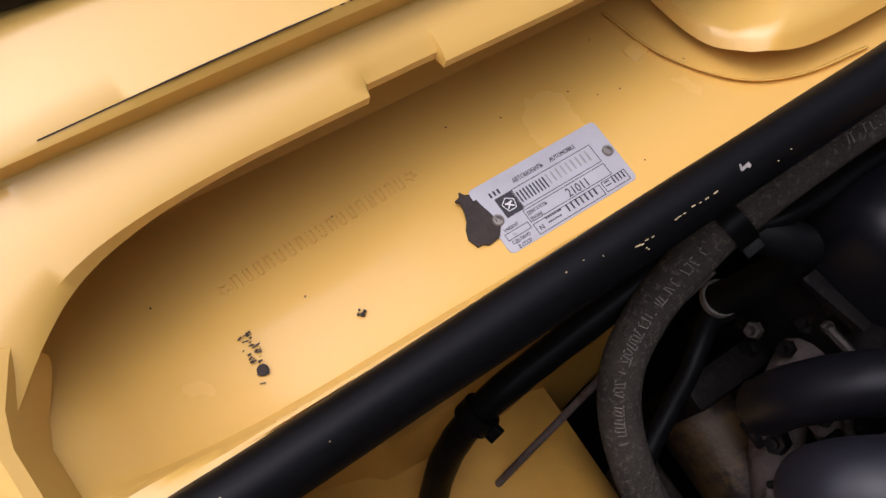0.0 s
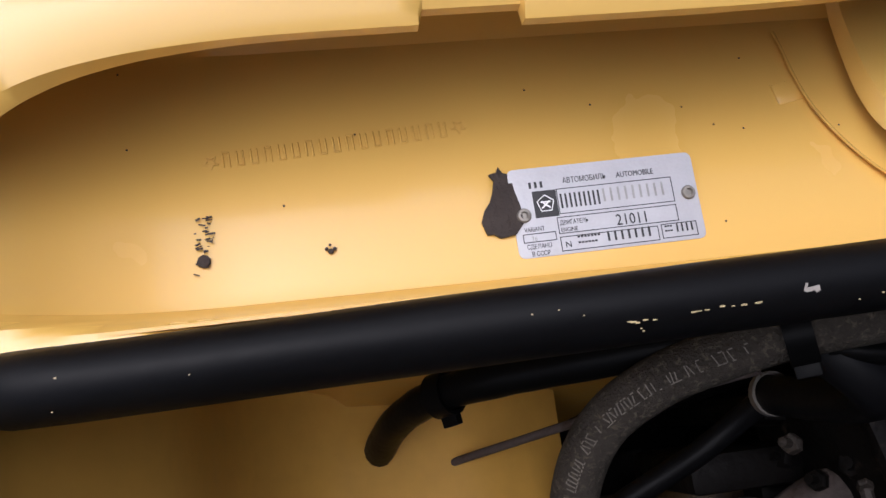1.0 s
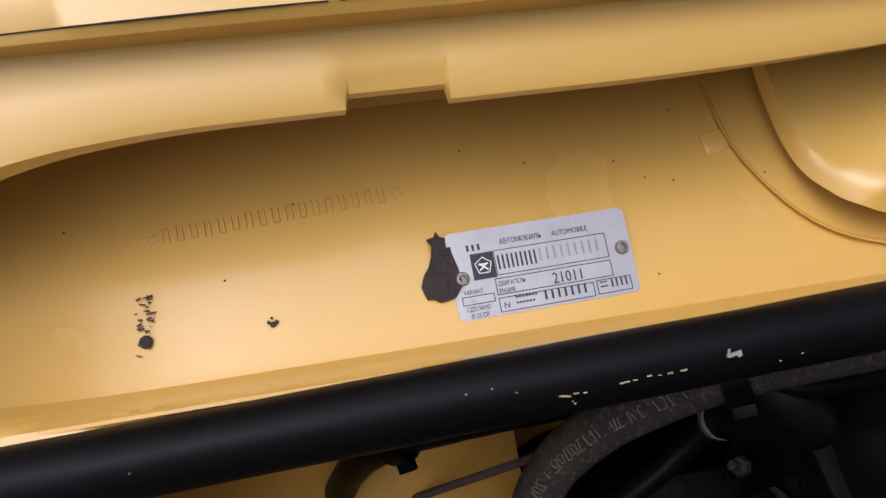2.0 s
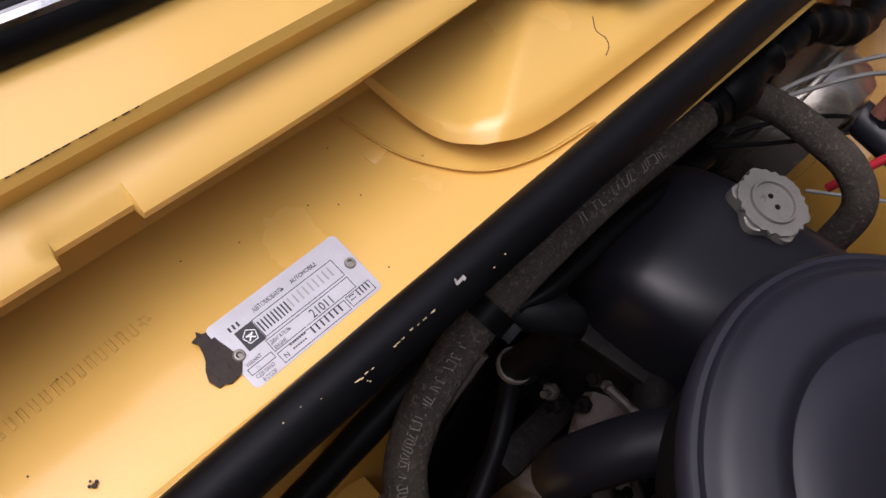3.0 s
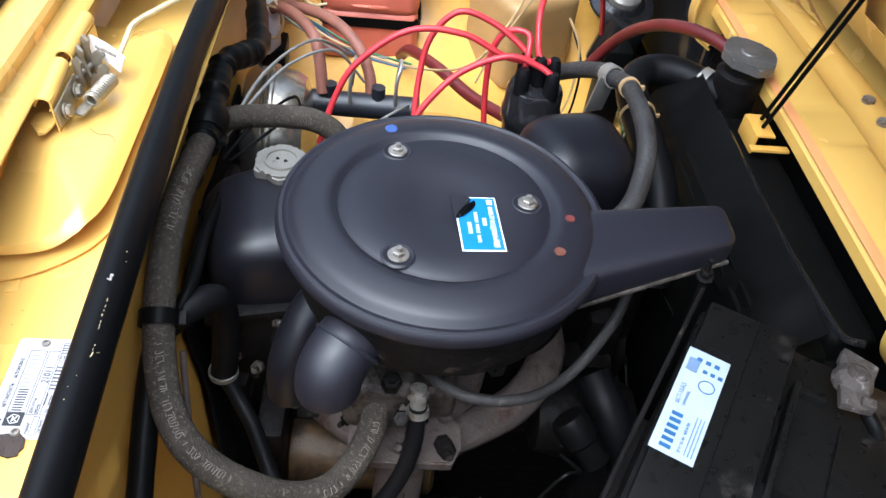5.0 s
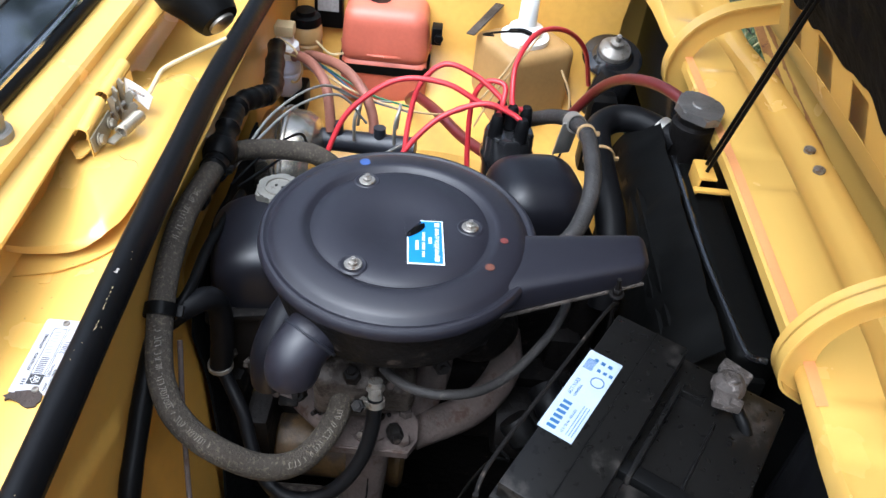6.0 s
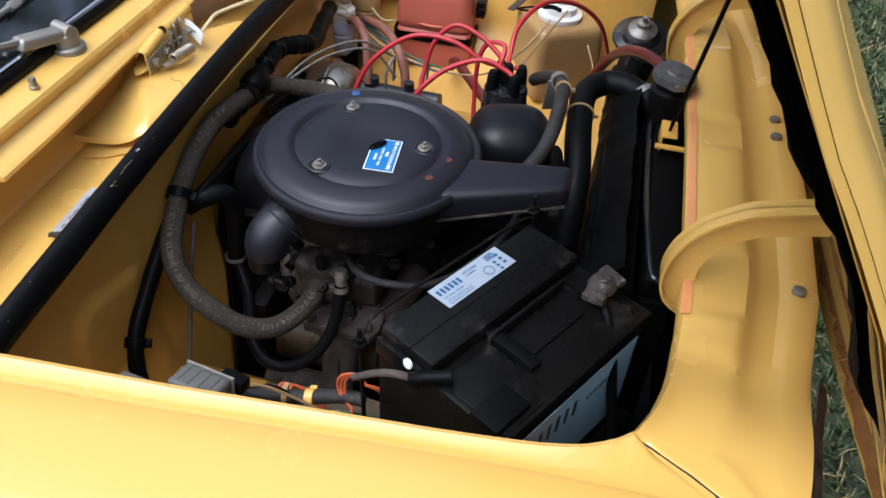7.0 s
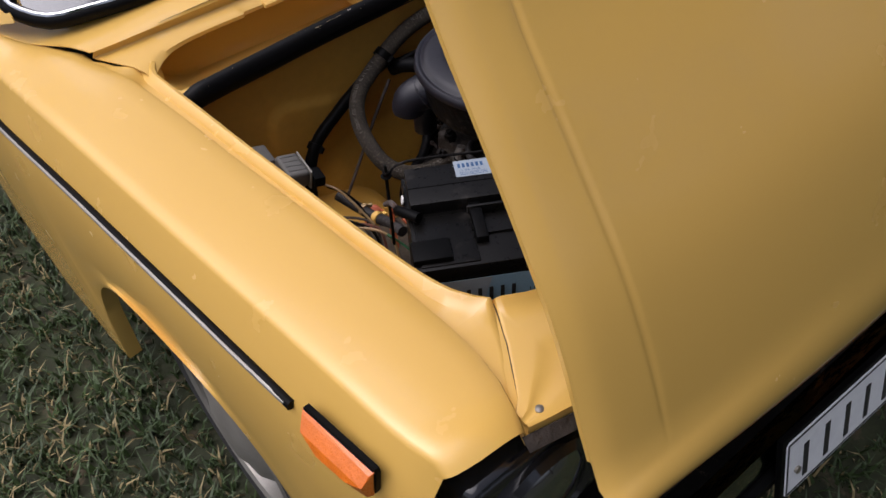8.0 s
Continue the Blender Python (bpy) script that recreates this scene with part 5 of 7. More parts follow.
bm = mesh()
sheet(bm, rocker_point, [-1, -0.995, -0.985, -0.97, -0.94, -0.9, -0.84] + lin(-0.76, 0.76, 20) + [0.84, 0.9, 0.94, 0.97, 0.985, 0.995, 1], lin(0.0001, math.pi - 0.0001, 30), thick=0)
cover = part("rocker_cover", bm, COVER, engine, "satin black rocker cover")
bm = mesh()
rbox(bm, (0.128, 0.130, 0.140), m=ROCK @ Matrix.Translation((0.002, 0.172, 0.746)), bevel=0.056, seg=10, taper=0.97)
part("cover_dome", bm, COVER, cover, "satin black rounded dome at the front of the cover")
bm = mesh()
rbox(bm, (0.176, 0.50, 0.012), m=ROCK @ Matrix.Translation((0, 0, 0.665)), bevel=0.004)
part("cover_flange", bm, GRIME, cover)
bm = mesh()
rbox(bm, (0.166, 0.47, 0.16), m=ROCK @ Matrix.Translation((0, 0, 0.585)), bevel=0.01)
part("cylinder_head", bm, GRIME, engine, "oily cylinder head")
bm = mesh()
rbox(bm, (0.24, 0.47, 0.34), at=(0.02, 1.02, 0.37), bevel=0.015)
rbox(bm, (0.10, 0.36, 0.05), at=(0.15, 1.02, 0.50), bevel=0.012)
part("block", bm, GRIME, engine, "oily black engine block")
bm = mesh()
cap_c = Vector((0.048, 0.838, 0.752))
prof = []
for k in range(48):
    a = 2 * math.pi * k / 48
    r = 0.0288 + 0.0032 * math.cos(6 * a)
    prof.append((r * math.cos(a), r * math.sin(a)))
prism(bm, prof, 0.012, Matrix.Translation(cap_c), bevel=0.003)
ocap = part("oil_cap", bm, CAP_GREY, engine, "dull silver six-lobed oil filler cap")
bm = mesh()
lathe(bm, [(0.019, 0.0122), (0.0185, 0.0145), (0.0165, 0.0145), (0.016, 0.0125), (0.0, 0.0125)], at=cap_c, n=28, caps=False)
part("cap_ring", bm, CAP_GREY, ocap)
for dx in (-0.0045, 0.0045):
    bm = mesh()
    lathe(bm, [(0.0022, 0.0126), (0.0018, 0.0136), (0, 0.0138)], at=cap_c + Vector((dx * 0.4, dx, 0)), n=10)
    part("cap_rivet", bm, GRIME, ocap)
bm = mesh()
lathe(bm, [(0.030, -0.012), (0.028, 0.0)], at=cap_c, n=24)
part("filler_neck", bm, BLACK, cover)

# manifolds on the near side of the engine
for y in (0.875, 0.955, 1.06, 1.14):
    bm = mesh()
    tube(bm, [(0.11, y, 0.64), (0.16, y, 0.655), (0.20, y * 0.8 + 0.2 * 1.0, 0.665), (0.215, 1.0 + (y - 1.0) * 0.5, 0.69)], 0.019, n=12)
    part("intake_runner", bm, GRIME, engine, "dark cast intake runner")
for y in (0.865, 0.95, 1.06, 1.15):
    bm = mesh()
    tube(bm, [(0.11, y, 0.60), (0.17, y, 0.59), (0.225, y * 0.75 + 0.25 * 0.99, 0.575), (0.265, 0.985 + (y - 0.985) * 0.3, 0.565)], 0.022, n=12)
    part("exhaust_branch", bm, RUST, engine, "rusty cast exhaust branch")
bm = mesh()
tube(bm, [(0.285, 0.985, 0.60), (0.292, 0.985, 0.56), (0.305, 0.98, 0.48), (0.335, 0.965, 0.36), (0.34, 0.95, 0.22)], 0.026, n=18)
pipe = part("exhaust_pipe", bm, RUST, engine, "grey-brown rusty exhaust pipe")
bm = mesh()
tube(bm, [(0.3185, 0.988, 0.545), (0.3245, 0.988, 0.515), (0.3330, 0.984, 0.475), (0.3425, 0.981, 0.440), (0.3500, 0.977, 0.405)], 0.0012, n=6, jitter=0.3)
part("pipe_seam", bm, PLASTIC, pipe, "dark crack along the pipe")
bm = mesh()
prism(bm, [(-0.048, -0.030), (0.048, -0.030), (0.058, -0.012), (0.058, 0.012), (0.048, 0.030), (-0.048, 0.030), (-0.058, 0.012), (-0.058, -0.012)], 0.014, frame_of((0.287, 0.985, 0.590), (0, 1, 0), (0.1, 0, 1)), bevel=0.002)
fl = part("exhaust_flange", bm, RUST, engine, "rusty pipe flange")
for dx, dy in ((-0.02, -0.042), (0.02, 0.042), (0.022, -0.040), (-0.02, 0.042)):
    bm = mesh()
    hexnut(bm, (0.287 + dx, 0.985 + dy, 0.604), 0.008, 0.010)
    part("nut", bm, RUST, fl)
bm = mesh()
rbox(bm, (0.09, 0.10, 0.05), at=(0.235, 0.985, 0.645), bevel=0.014, seg=3)
rbox(bm, (0.05, 0.07, 0.07), at=(0.275, 0.955, 0.665), bevel=0.014, seg=3)
rbox(bm, (0.13, 0.12, 0.04), at=(0.21, 1.0, 0.735), bevel=0.012, seg=3)
part("carburettor_base", bm, CAST, engine, "dirty aluminium carburettor casting")
bm = mesh()
rbox(bm, (0.12, 0.11, 0.07), at=(0.21, 1.0, 0.77), bevel=0.012, seg=3)
rbox(bm, (0.05, 0.05, 0.06), at=(0.215, 1.085, 0.715), bevel=0.014, seg=3)
part("carburettor", bm, GRIME, engine, "grimy carburettor body")
# small fittings round the manifold
for at, r, h, ax, mt in (((0.134, 0.837, 0.593), 0.009, 0.012, (0.6, -0.4, 0.5), GRIME), ((0.17, 0.845, 0.615), 0.010, 0.014, (0.7, -0.2, 0.5), GRIME), ((0.19, 0.84, 0.56), 0.009, 0.012, (0.8, -0.3, 0.3), GRIME), ((0.30, 0.965, 0.705), 0.010, 0.016, (0.3, 0, 1), GRIME), ((0.325, 0.975, 0.69), 0.008, 0.014, (0.6, 0, 0.8), GRIME), ((0.275, 0.925, 0.71), 0.008, 0.016, (0.5, -0.5, 0.7), GRIME), ((0.335, 1.015, 0.67), 0.009, 0.02, (0.8, 0.2, 0.3), GRIME), ((0.26, 0.90, 0.62), 0.009, 0.016, (0.7, -0.2, 0.6), GRIME), ((0.255, 1.10, 0.74), 0.008, 0.014, (0.7, 0.2, 0.6), GRIME), ((0.28, 1.06, 0.72), 0.010, 0.014, (0.8, 0.2, 0.4), GRIME)):
    bm = mesh()
    hexnut(bm, at, r, h, ax)
    rod(bm, at, Vector(at) + Vector(ax).normalized() * (h + 0.006), r * 0.45, n=8)
    part("fitting", bm, mt, engine)
bm = mesh()
rod(bm, (0.115, 0.812, 0.714), (0.16, 0.862, 0.722), 0.004)
rod(bm, (0.118, 0.816, 0.708), (0.118, 0.816, 0.732), 0.006, n=8)
rod(bm, (0.132, 0.832, 0.712), (0.132, 0.832, 0.734), 0.0055, n=8)
part("throttle_link", bm, RUSTY_ZINC, engine, "bright throttle linkage")
rng = random.Random(77)
for k in range(36):
    x, y, z = rng.uniform(0.215, 0.290), rng.uniform(0.885, 1.010), rng.uniform(0.585, 0.700)
    ax = Vector((rng.uniform(0.2, 1), rng.uniform(-0.6, 0.6), rng.uniform(0, 1))).normalized()
    mt = rng.choice((CAST, GRIME, RUST, GRIME, GRIME, RUST))
    bm = mesh()
    if k % 3 == 0:
        hexnut(bm, (x, y, z), rng.uniform(0.0045, 0.007), rng.uniform(0.005, 0.009), ax)
        rod(bm, (x, y, z), Vector((x, y, z)) + ax * rng.uniform(0.012, 0.024), 0.003, n=8)
        part("stud_nut", bm, mt, engine)
    elif k % 3 == 1:
        rbox(bm, (rng.uniform(0.012, 0.034), rng.uniform(0.010, 0.026), rng.uniform(0.008, 0.024)), m=between((x, y, z), Vector((x, y, z)) + ax), bevel=0.003)
        part("casting_boss", bm, mt, engine)
    else:
        q = Vector((x, y, z)) + Vector((rng.uniform(-0.03, 0.03), rng.uniform(-0.05, 0.05), rng.uniform(-0.02, 0.02)))
        rod(bm, (x, y, z), q, rng.uniform(0.0022, 0.0045), n=8)
        hexnut(bm, q, 0.0048, 0.005, ax)
        part("link_rod", bm, mt, engine)
for k in range(16):
    y = 0.80 + 0.026 * (k % 8)
    at = (0.146 + 0.055 * (k // 8) + rng.uniform(-0.01, 0.01), y, 0.655 - 0.05 * (k // 8))
    bm = mesh()
    hexnut(bm, at, 0.0075, 0.008, (0.8, -0.2, 0.5))
    rod(bm, at, Vector(at) + Vector((0.8, -0.2, 0.5)).normalized() * 0.016, 0.0035, n=8)
    part("manifold_nut", bm, rng.choice((CAST, GRIME, GRIME)), engine)
# starter and gearbox end: oily brown cylinder
bm = mesh()
lathe(bm, [(0.0, 0), (0.036, 0.002), (0.044, 0.010), (0.044, 0.16), (0.047, 0.165), (0.047, 0.175), (0.040, 0.18), (0.0, 0.182)], m=between((0.215, 0.850, 0.455), (0.220, 1.06, 0.455)), n=30)
part("starter", bm, OILY, engine, "oily brown starter motor")
bm = mesh()
lathe(bm, [(0.0, 0), (0.024, 0.002), (0.024, 0.10), (0.0, 0.102)], m=between((0.300, 0.86, 0.440), (0.30, 0.98, 0.440)), n=20)
part("solenoid", bm, CAST, engine, "dirty starter solenoid")
bm = mesh()
rbox(bm, (0.09, 0.03, 0.13), at=(0.225, 0.842, 0.50), bevel=0.008)
rbox(bm, (0.28, 0.03, 0.30), at=(0.07, 0.80, 0.42), bevel=0.02)
part("bell_housing", bm, GRIME, engine, "grimy bell housing")
# front of the engine: pump, belt and fan
bm = mesh()
lathe(bm, [(0.0, 0), (0.055, 0.003), (0.060, 0.012), (0.060, 0.032), (0.0, 0.034)], m=between((0.05, 1.245, 0.50), (0.05, 1.3, 0.50)), n=28)
rbox(bm, (0.14, 0.05, 0.14), at=(0.05, 1.235, 0.53), bevel=0.02)
part("water_pump", bm, GRIME, engine, "dark water pump and pulley")
bm = mesh()
rbox(bm, (0.19, 0.045, 0.26), m=ROCK @ Matrix.Translation((-0.005, 0.250, 0.575)), bevel=0.018, seg=3)
part("timing_cover", bm, GRIME, engine, "grimy timing cover")
for k in range(4):
    bm = mesh()
    a = radians(25 + 90 * k)
    prism(bm, [(0.03, -0.022), (0.155, -0.040), (0.160, 0.030), (0.03, 0.022)], 0.003, Matrix.Translation((0.05, 1.292, 0.50)) @ Matrix.Rotation(radians(-90), 4, "X") @ Matrix.Rotation(a, 4, "Z") @ Matrix.Rotation(radians(22), 4, "X"), bevel=0.001)
    part("fan_blade", bm, PLASTIC, engine, "black fan blade")
bm = mesh()
lathe(bm, [(0.0, 0), (0.042, 0.004), (0.048, 0.03), (0.048, 0.10), (0.040, 0.12), (0.0, 0.122)], m=between((0.20, 1.14, 0.52), (0.20, 1.26, 0.52)), n=24)
part("alternator", bm, GRIME, engine, "dark alternator body")
# distributor
bm = mesh()
lathe(bm, [(0.030, 0), (0.034, 0.01), (0.034, 0.036), (0.0375, 0.038), (0.0385, 0.044), (0.0385, 0.052), (0.0365, 0.056), (0.0360, 0.080), (0.033, 0.086), (0.022, 0.089), (0.0, 0.090)], at=(-0.112, 1.136, 0.696), n=36)
dist = part("distributor", bm, GLOSS, engine, "glossy black distributor cap")
TOWERS = [(-0.112, 1.136)] + [(-0.112 + 0.0255 * math.cos(a), 1.136 + 0.0255 * math.sin(a)) for a in (0.6, 2.17, 3.74, 5.31)]
for x, y in TOWERS:
    bm = mesh()
    lathe(bm, [(0.0105, 0), (0.0095, 0.014), (0.0098, 0.016), (0.0080, 0.030), (0.006, 0.034), (0.0, 0.034)], at=(x, y, 0.779 + (0.008 if (x, y) == TOWERS[0] else 0)), n=16)
    part("terminal_boot", bm, RUBBER, dist, "black rubber boot")

# ---- air filter ----
FC = Vector((0.210, 1.003, 0.0))
filt = thing("air_filter", "round satin-black air filter housing on the carburettor", "air filter", (FC.x, FC.y, 0.76))
bm = mesh()
lathe(bm, [(0.1435, 0.832), (0.1475, 0.834), (0.1490, 0.839), (0.1480, 0.8445), (0.1455, 0.8475), (0.1425, 0.8480), (0.1400, 0.8465), (0.1380, 0.8462), (0.1360, 0.8480), (0.1335, 0.8510), (0.1300, 0.8535), (0.1240, 0.8555), (0.1080, 0.8585), (0.1030, 0.8585), (0.0995, 0.8570), (0.0970, 0.8545), (0.0945, 0.8535), (0.0915, 0.8545), (0.0880, 0.8565), (0.0700, 0.8575), (0.0520, 0.8570), (0.0400, 0.8550), (0.0260, 0.8525), (0.0120, 0.8515), (0.0, 0.8515)], at=FC, n=96, caps=False)
lid = part("lid", bm, LID, filt, "satin black pressed lid with round grooves")
bm = mesh()
lathe(bm, [(0.06, 0.765), (0.118, 0.768), (0.130, 0.776), (0.1360, 0.800), (0.1395, 0.826), (0.1430, 0.8335)], at=FC, n=72)
part("housing", bm, GRIME, filt, "black filter housing")
for x, y in ((0.142, 0.960), (0.207, 1.077), (0.281, 0.962)):
    bm = mesh()
    lathe(bm, [(0.0150, 0.8568), (0.0128, 0.8580), (0.0095, 0.8572)], at=(x, y, 0), n=24, caps=False)
    part("pressed_boss", bm, LID, lid)
    bm = mesh()
    lathe(bm, [(0.0088, 0.8572), (0.0092, 0.8582), (0.0085, 0.8592), (0.0055, 0.8594), (0.0, 0.8594)], at=(x, y, 0), n=22, caps=False)
    wash = part("washer", bm, RUSTY_ZINC, lid, "rust-stained steel washer")
    bm = mesh()
    hexnut(bm, (x, y, 0.8590), 0.0055, 0.0040)
    rod(bm, (x, y, 0.859), (x, y, 0.8665), 0.0024, n=10)
    part("nut", bm, RUSTY_ZINC, wash, "rusty nut and stud")


def snorkel_point(t, w):
    """A flat tapering duct with rounded edges and a closed, rounded end."""
    y, xc, hw = 1.105 + 0.163 * t, 0.246 - 0.034 * t, 0.046 - 0.021 * t
    zt, zb = 0.850 + 0.007 * t, 0.806 + 0.019 * t
    k = math.sqrt(max(0.0, 1 - max(0.0, (t - 0.93) / 0.07) ** 2))
    a = 2 * math.pi * w / 32 + math.pi / 32
    c, d = math.cos(a), math.sin(a)
    return Vector((xc + hw * (0.55 + 0.45 * k) * math.copysign(abs(c) ** 0.35, c), y, (zt + zb) / 2 + (zt - zb) / 2 * (0.45 + 0.55 * k) * math.copysign(abs(d) ** 0.35, d)))


bm = mesh()
grid = sheet(bm, snorkel_point, lin(0, 0.93, 9) + [0.945, 0.96, 0.975, 0.988, 0.996, 1.0], range(33), thick=0)
bmesh.ops.remove_doubles(bm, verts=bm.verts, dist=1e-6)
bmesh.ops.holes_fill(bm, edges=[e for e in bm.edges if e.is_boundary], sides=0)
snork = part("snorkel", bm, LID, filt, "satin black tapered air intake snorkel")
bm = mesh()
tube(bm, [(0.246 - 0.034 * t + 0.0465 - 0.021 * t, 1.105 + 0.160 * t, 0.810 + 0.018 * t) for t in lin(0.02, 1, 6)], 0.0022, n=6, step=1)
part("snorkel_seam", bm, CAST, snork, "worn bright seam")
bm = mesh()
tube(bm, [(0.275, 0.955, 0.792), (0.303, 0.936, 0.793), (0.326, 0.920, 0.787), (0.338, 0.912, 0.777), (0.342, 0.910, 0.766), (0.342, 0.910, 0.762)], (0.0290, 0.0280), n=26)
lathe(bm, [(0.0280, 0.0), (0.026, -0.006), (0.014, -0.010), (0.0, -0.011)], at=(0.342, 0.910, 0.762), n=26)
elbow = part("warm_air_elbow", bm, LID, filt, "black round warm-air intake elbow")
bm = mesh()
seam_m = between((0.3200, 0.9245, 0.7880), (0.3330, 0.9150, 0.7780))
tube(bm, [seam_m @ Vector((0.0296 * math.cos(a), 0.0296 * math.sin(a), 0)) for a in lin(0, 2 * math.pi, 25)], 0.0022, n=6, step=1)
part("elbow_seam", bm, BLACK, elbow, "raised seam round the elbow")
bm = mesh()
tube(bm, [(0.240, 0.908, 0.772), (0.250, 0.891, 0.754), (0.264, 0.879, 0.734), (0.276, 0.871, 0.712), (0.280, 0.868, 0.690), (0.280, 0.868, 0.664)], 0.0205, n=20)
part("hot_air_duct", bm, COVER, filt, "dark hot-air duct below the elbow")

# sticker on the lid
sm = frame_of((0.2380, 1.0310, 0.85790), (0.068, 0.004, 0), (0, 0, 1)) @ Matrix.Diagonal((0.95, 0.98, 1, 1))
bm = mesh()
prism(bm, [(-0.036, -0.020), (0.036, -0.0185), (0.036, 0.0200), (-0.036, 0.0185)], 0.0005, sm)
stick = part("sticker", bm, WHITE, lid, "torn blue sticker with a white border")
bm = mesh()
prism(bm, [(-0.0345, -0.0185), (0.0345, -0.0172), (0.0345, 0.0185), (-0.0345, 0.0172)], 0.0003, sm @ Matrix.Translation((0, 0, 0.0005)))
part("blue_field", bm, STICKER, stick)
bm = mesh()
for x0, y, n, w, h, p in ((-0.0310, 0.0122, 3, 0.0017, 0.0050, 0.0024), (0.0255, 0.0122, 3, 0.0017, 0.0050, 0.0024), (-0.006, 0.0050, 5, 0.0014, 0.0036, 0.0021), (-0.014, -0.0020, 17, 0.0011, 0.0030, 0.0024), (0.000, -0.0088, 7, 0.0012, 0.0034, 0.0022)):
    for k in range(n):
        if n > 9 and k in (6, 12):
            continue
        rbox(bm, (w, h, 0.0003), m=sm @ Matrix.Translation((x0 + k * p, y, 0.0010)), bevel=0)
        rbox(bm, (p * 0.5, 0.0007, 0.0003), m=sm @ Matrix.Translation((x0 + k * p + 0.0004, y + (h / 2 - 0.0004) * (1 if k % 2 else -1), 0.0010)), bevel=0)
tagged(part("small_print", bm, WHITE, stick, "white printing as bars"), kind="stuff")
words("ФИЛЬТР ВОЗДУШНЫЙ", 0.0058, sm @ Matrix.Translation((-0.0225, 0.0100, 0.0010)), WHITE, stick, "white lettering", width=0.72)
bm = mesh()
prism(bm, [(-0.0395, -0.0225), (-0.020, -0.0222), (-0.0055, -0.0205), (-0.007, -0.0160), (-0.012, -0.0130), (-0.014, -0.0085), (-0.021, -0.0062), (-0.026, -0.0075), (-0.031, -0.0045), (-0.0395, -0.0075)], 0.0006, sm @ Matrix.Translation((0, 0, 0.0009)))
tube(bm, [sm @ Vector(p) for p in ((-0.031, -0.006, 0.002), (-0.022, -0.009, 0.0032), (-0.014, -0.0125, 0.0030), (-0.008, -0.018, 0.0018))], 0.0013, n=7, jitter=0.25)
part("tear", bm, LID, stick, "torn dark corner")
bm = mesh()
sheet(bm, lambda u, v: sm @ Vector((-0.0245 + 0.0165 * u + 0.0022 * math.sin(7 * v), -0.0030 - 0.0150 * u - 0.0038 * math.cos(3.6 * v - 0.3) * (0.6 + 0.5 * math.sin(3 * u)), 0.0016 + 0.0052 * math.sin(3.0 * v) * (0.5 + 0.5 * math.sin(2.6 * u + 0.3)))), lin(0, 1, 9), lin(0, 1, 8), thick=0.0004)
part("torn_flap", bm, PLASTIC, stick, "curled black flap of torn paper")
for x, y, r, mt in ((0.108, 0.9535, 0.0062, BLUE_DAB), (0.225, 1.113, 0.0045, RED_FADED), (0.268, 1.098, 0.0052, RED_DAB)):
    bm = mesh()
    z = 0.8584 if math.hypot(x - FC.x, y - FC.y) < 0.119 else 0.8560
    lathe(bm, [(r, 0), (r * 0.96, 0.0006), (0, 0.0007)], at=(x, y, z), n=18)
    part("paint_dab", bm, mt, lid, "dab of paint on the lid")

# ---- battery ----
BL, BP = Vector((-0.8555, 0.5178, 0)), Vector((0.5178, 0.8555, 0))
bat_m = Matrix((tuple([BL.x, BP.x, 0, 0.502]), tuple([BL.y, BP.y, 0, 1.103]), (0, 0, 1, 0.640), (0, 0, 0, 1)))
battery = thing("battery", "black car battery with pale labels, dusty on top", "battery", (0.44, 1.24, 0.64))
bm = mesh()
rbox(bm, (0.242, 0.175, 0.160), m=bat_m @ Matrix.Translation((0.121, 0.0875, 0.080)), bevel=0.005)
part("case", bm, BATT, battery, "black plastic case")
bm = mesh()
rbox(bm, (0.246, 0.179, 0.024), m=bat_m @ Matrix.Translation((0.121, 0.0875, 0.170)), bevel=0.004)
blid = part("cover", bm, BATT, battery, "black plastic cover")
bm = mesh()
rbox(bm, (0.236, 0.074, 0.021), m=bat_m @ Matrix.Translation((0.121, 0.039, 0.190)), bevel=0.003)
part("raised_strip", bm, BATT, blid, "dusty raised strip")
bm = mesh()
rbox(bm, (0.236, 0.0012, 0.0006), m=bat_m @ Matrix.Translation((0.121, 0.044, 0.2008)), bevel=0)
part("strip_groove", bm, PLASTIC, blid)
for x0, x1, y0, y1, z in ((0.075, 0.200, 0.083, 0.088, 0.196), (0.004, 0.078, 0.083, 0.172, 0.184), (0.195, 0.200, 0.083, 0.110, 0.190), (0.090, 0.185, 0.125, 0.128, 0.186)):
    bm = mesh()
    rbox(bm, (x1 - x0, y1 - y0, z - 0.178), m=bat_m @ Matrix.Translation(((x0 + x1) / 2, (y0 + y1) / 2, (z + 0.178) / 2)), bevel=0.002)
    part("cover_rib", bm, BATT, blid)
bm = mesh()
rbox(bm, (0.016, 0.075, 0.012), m=bat_m @ Matrix.Translation((0.086, 0.104, 0.187)), bevel=0.003)
part("handle", bm, PLASTIC, battery, "black carrying handle")
lm = bat_m @ Matrix.Translation((0.1242, 0.0172, 0.2009)) @ Matrix.Diagonal((1, -1, 1, 1))
bm = mesh()
prism(bm, [(-0.0535, -0.0165), (0.0535, -0.0165), (0.0535, 0.0165), (-0.0535, 0.0165)], 0.0004, lm)
lab = part("top_label", bm, LABEL, battery, "pale blue printed label")
bm = mesh()
bars(bm, lm, -0.047, 0.006, 6, 0.0036, 0.0085, 0.0062, 0.0006)
part("maker_bars", bm, BLUE_INK, lab, "blue maker's name as bars")
bm = mesh()
for k in range(3):
    bars(bm, lm, -0.047, -0.0082 - 0.0026 * k, 17, 0.0014, 0.0009, 0.0022, 0.0006)
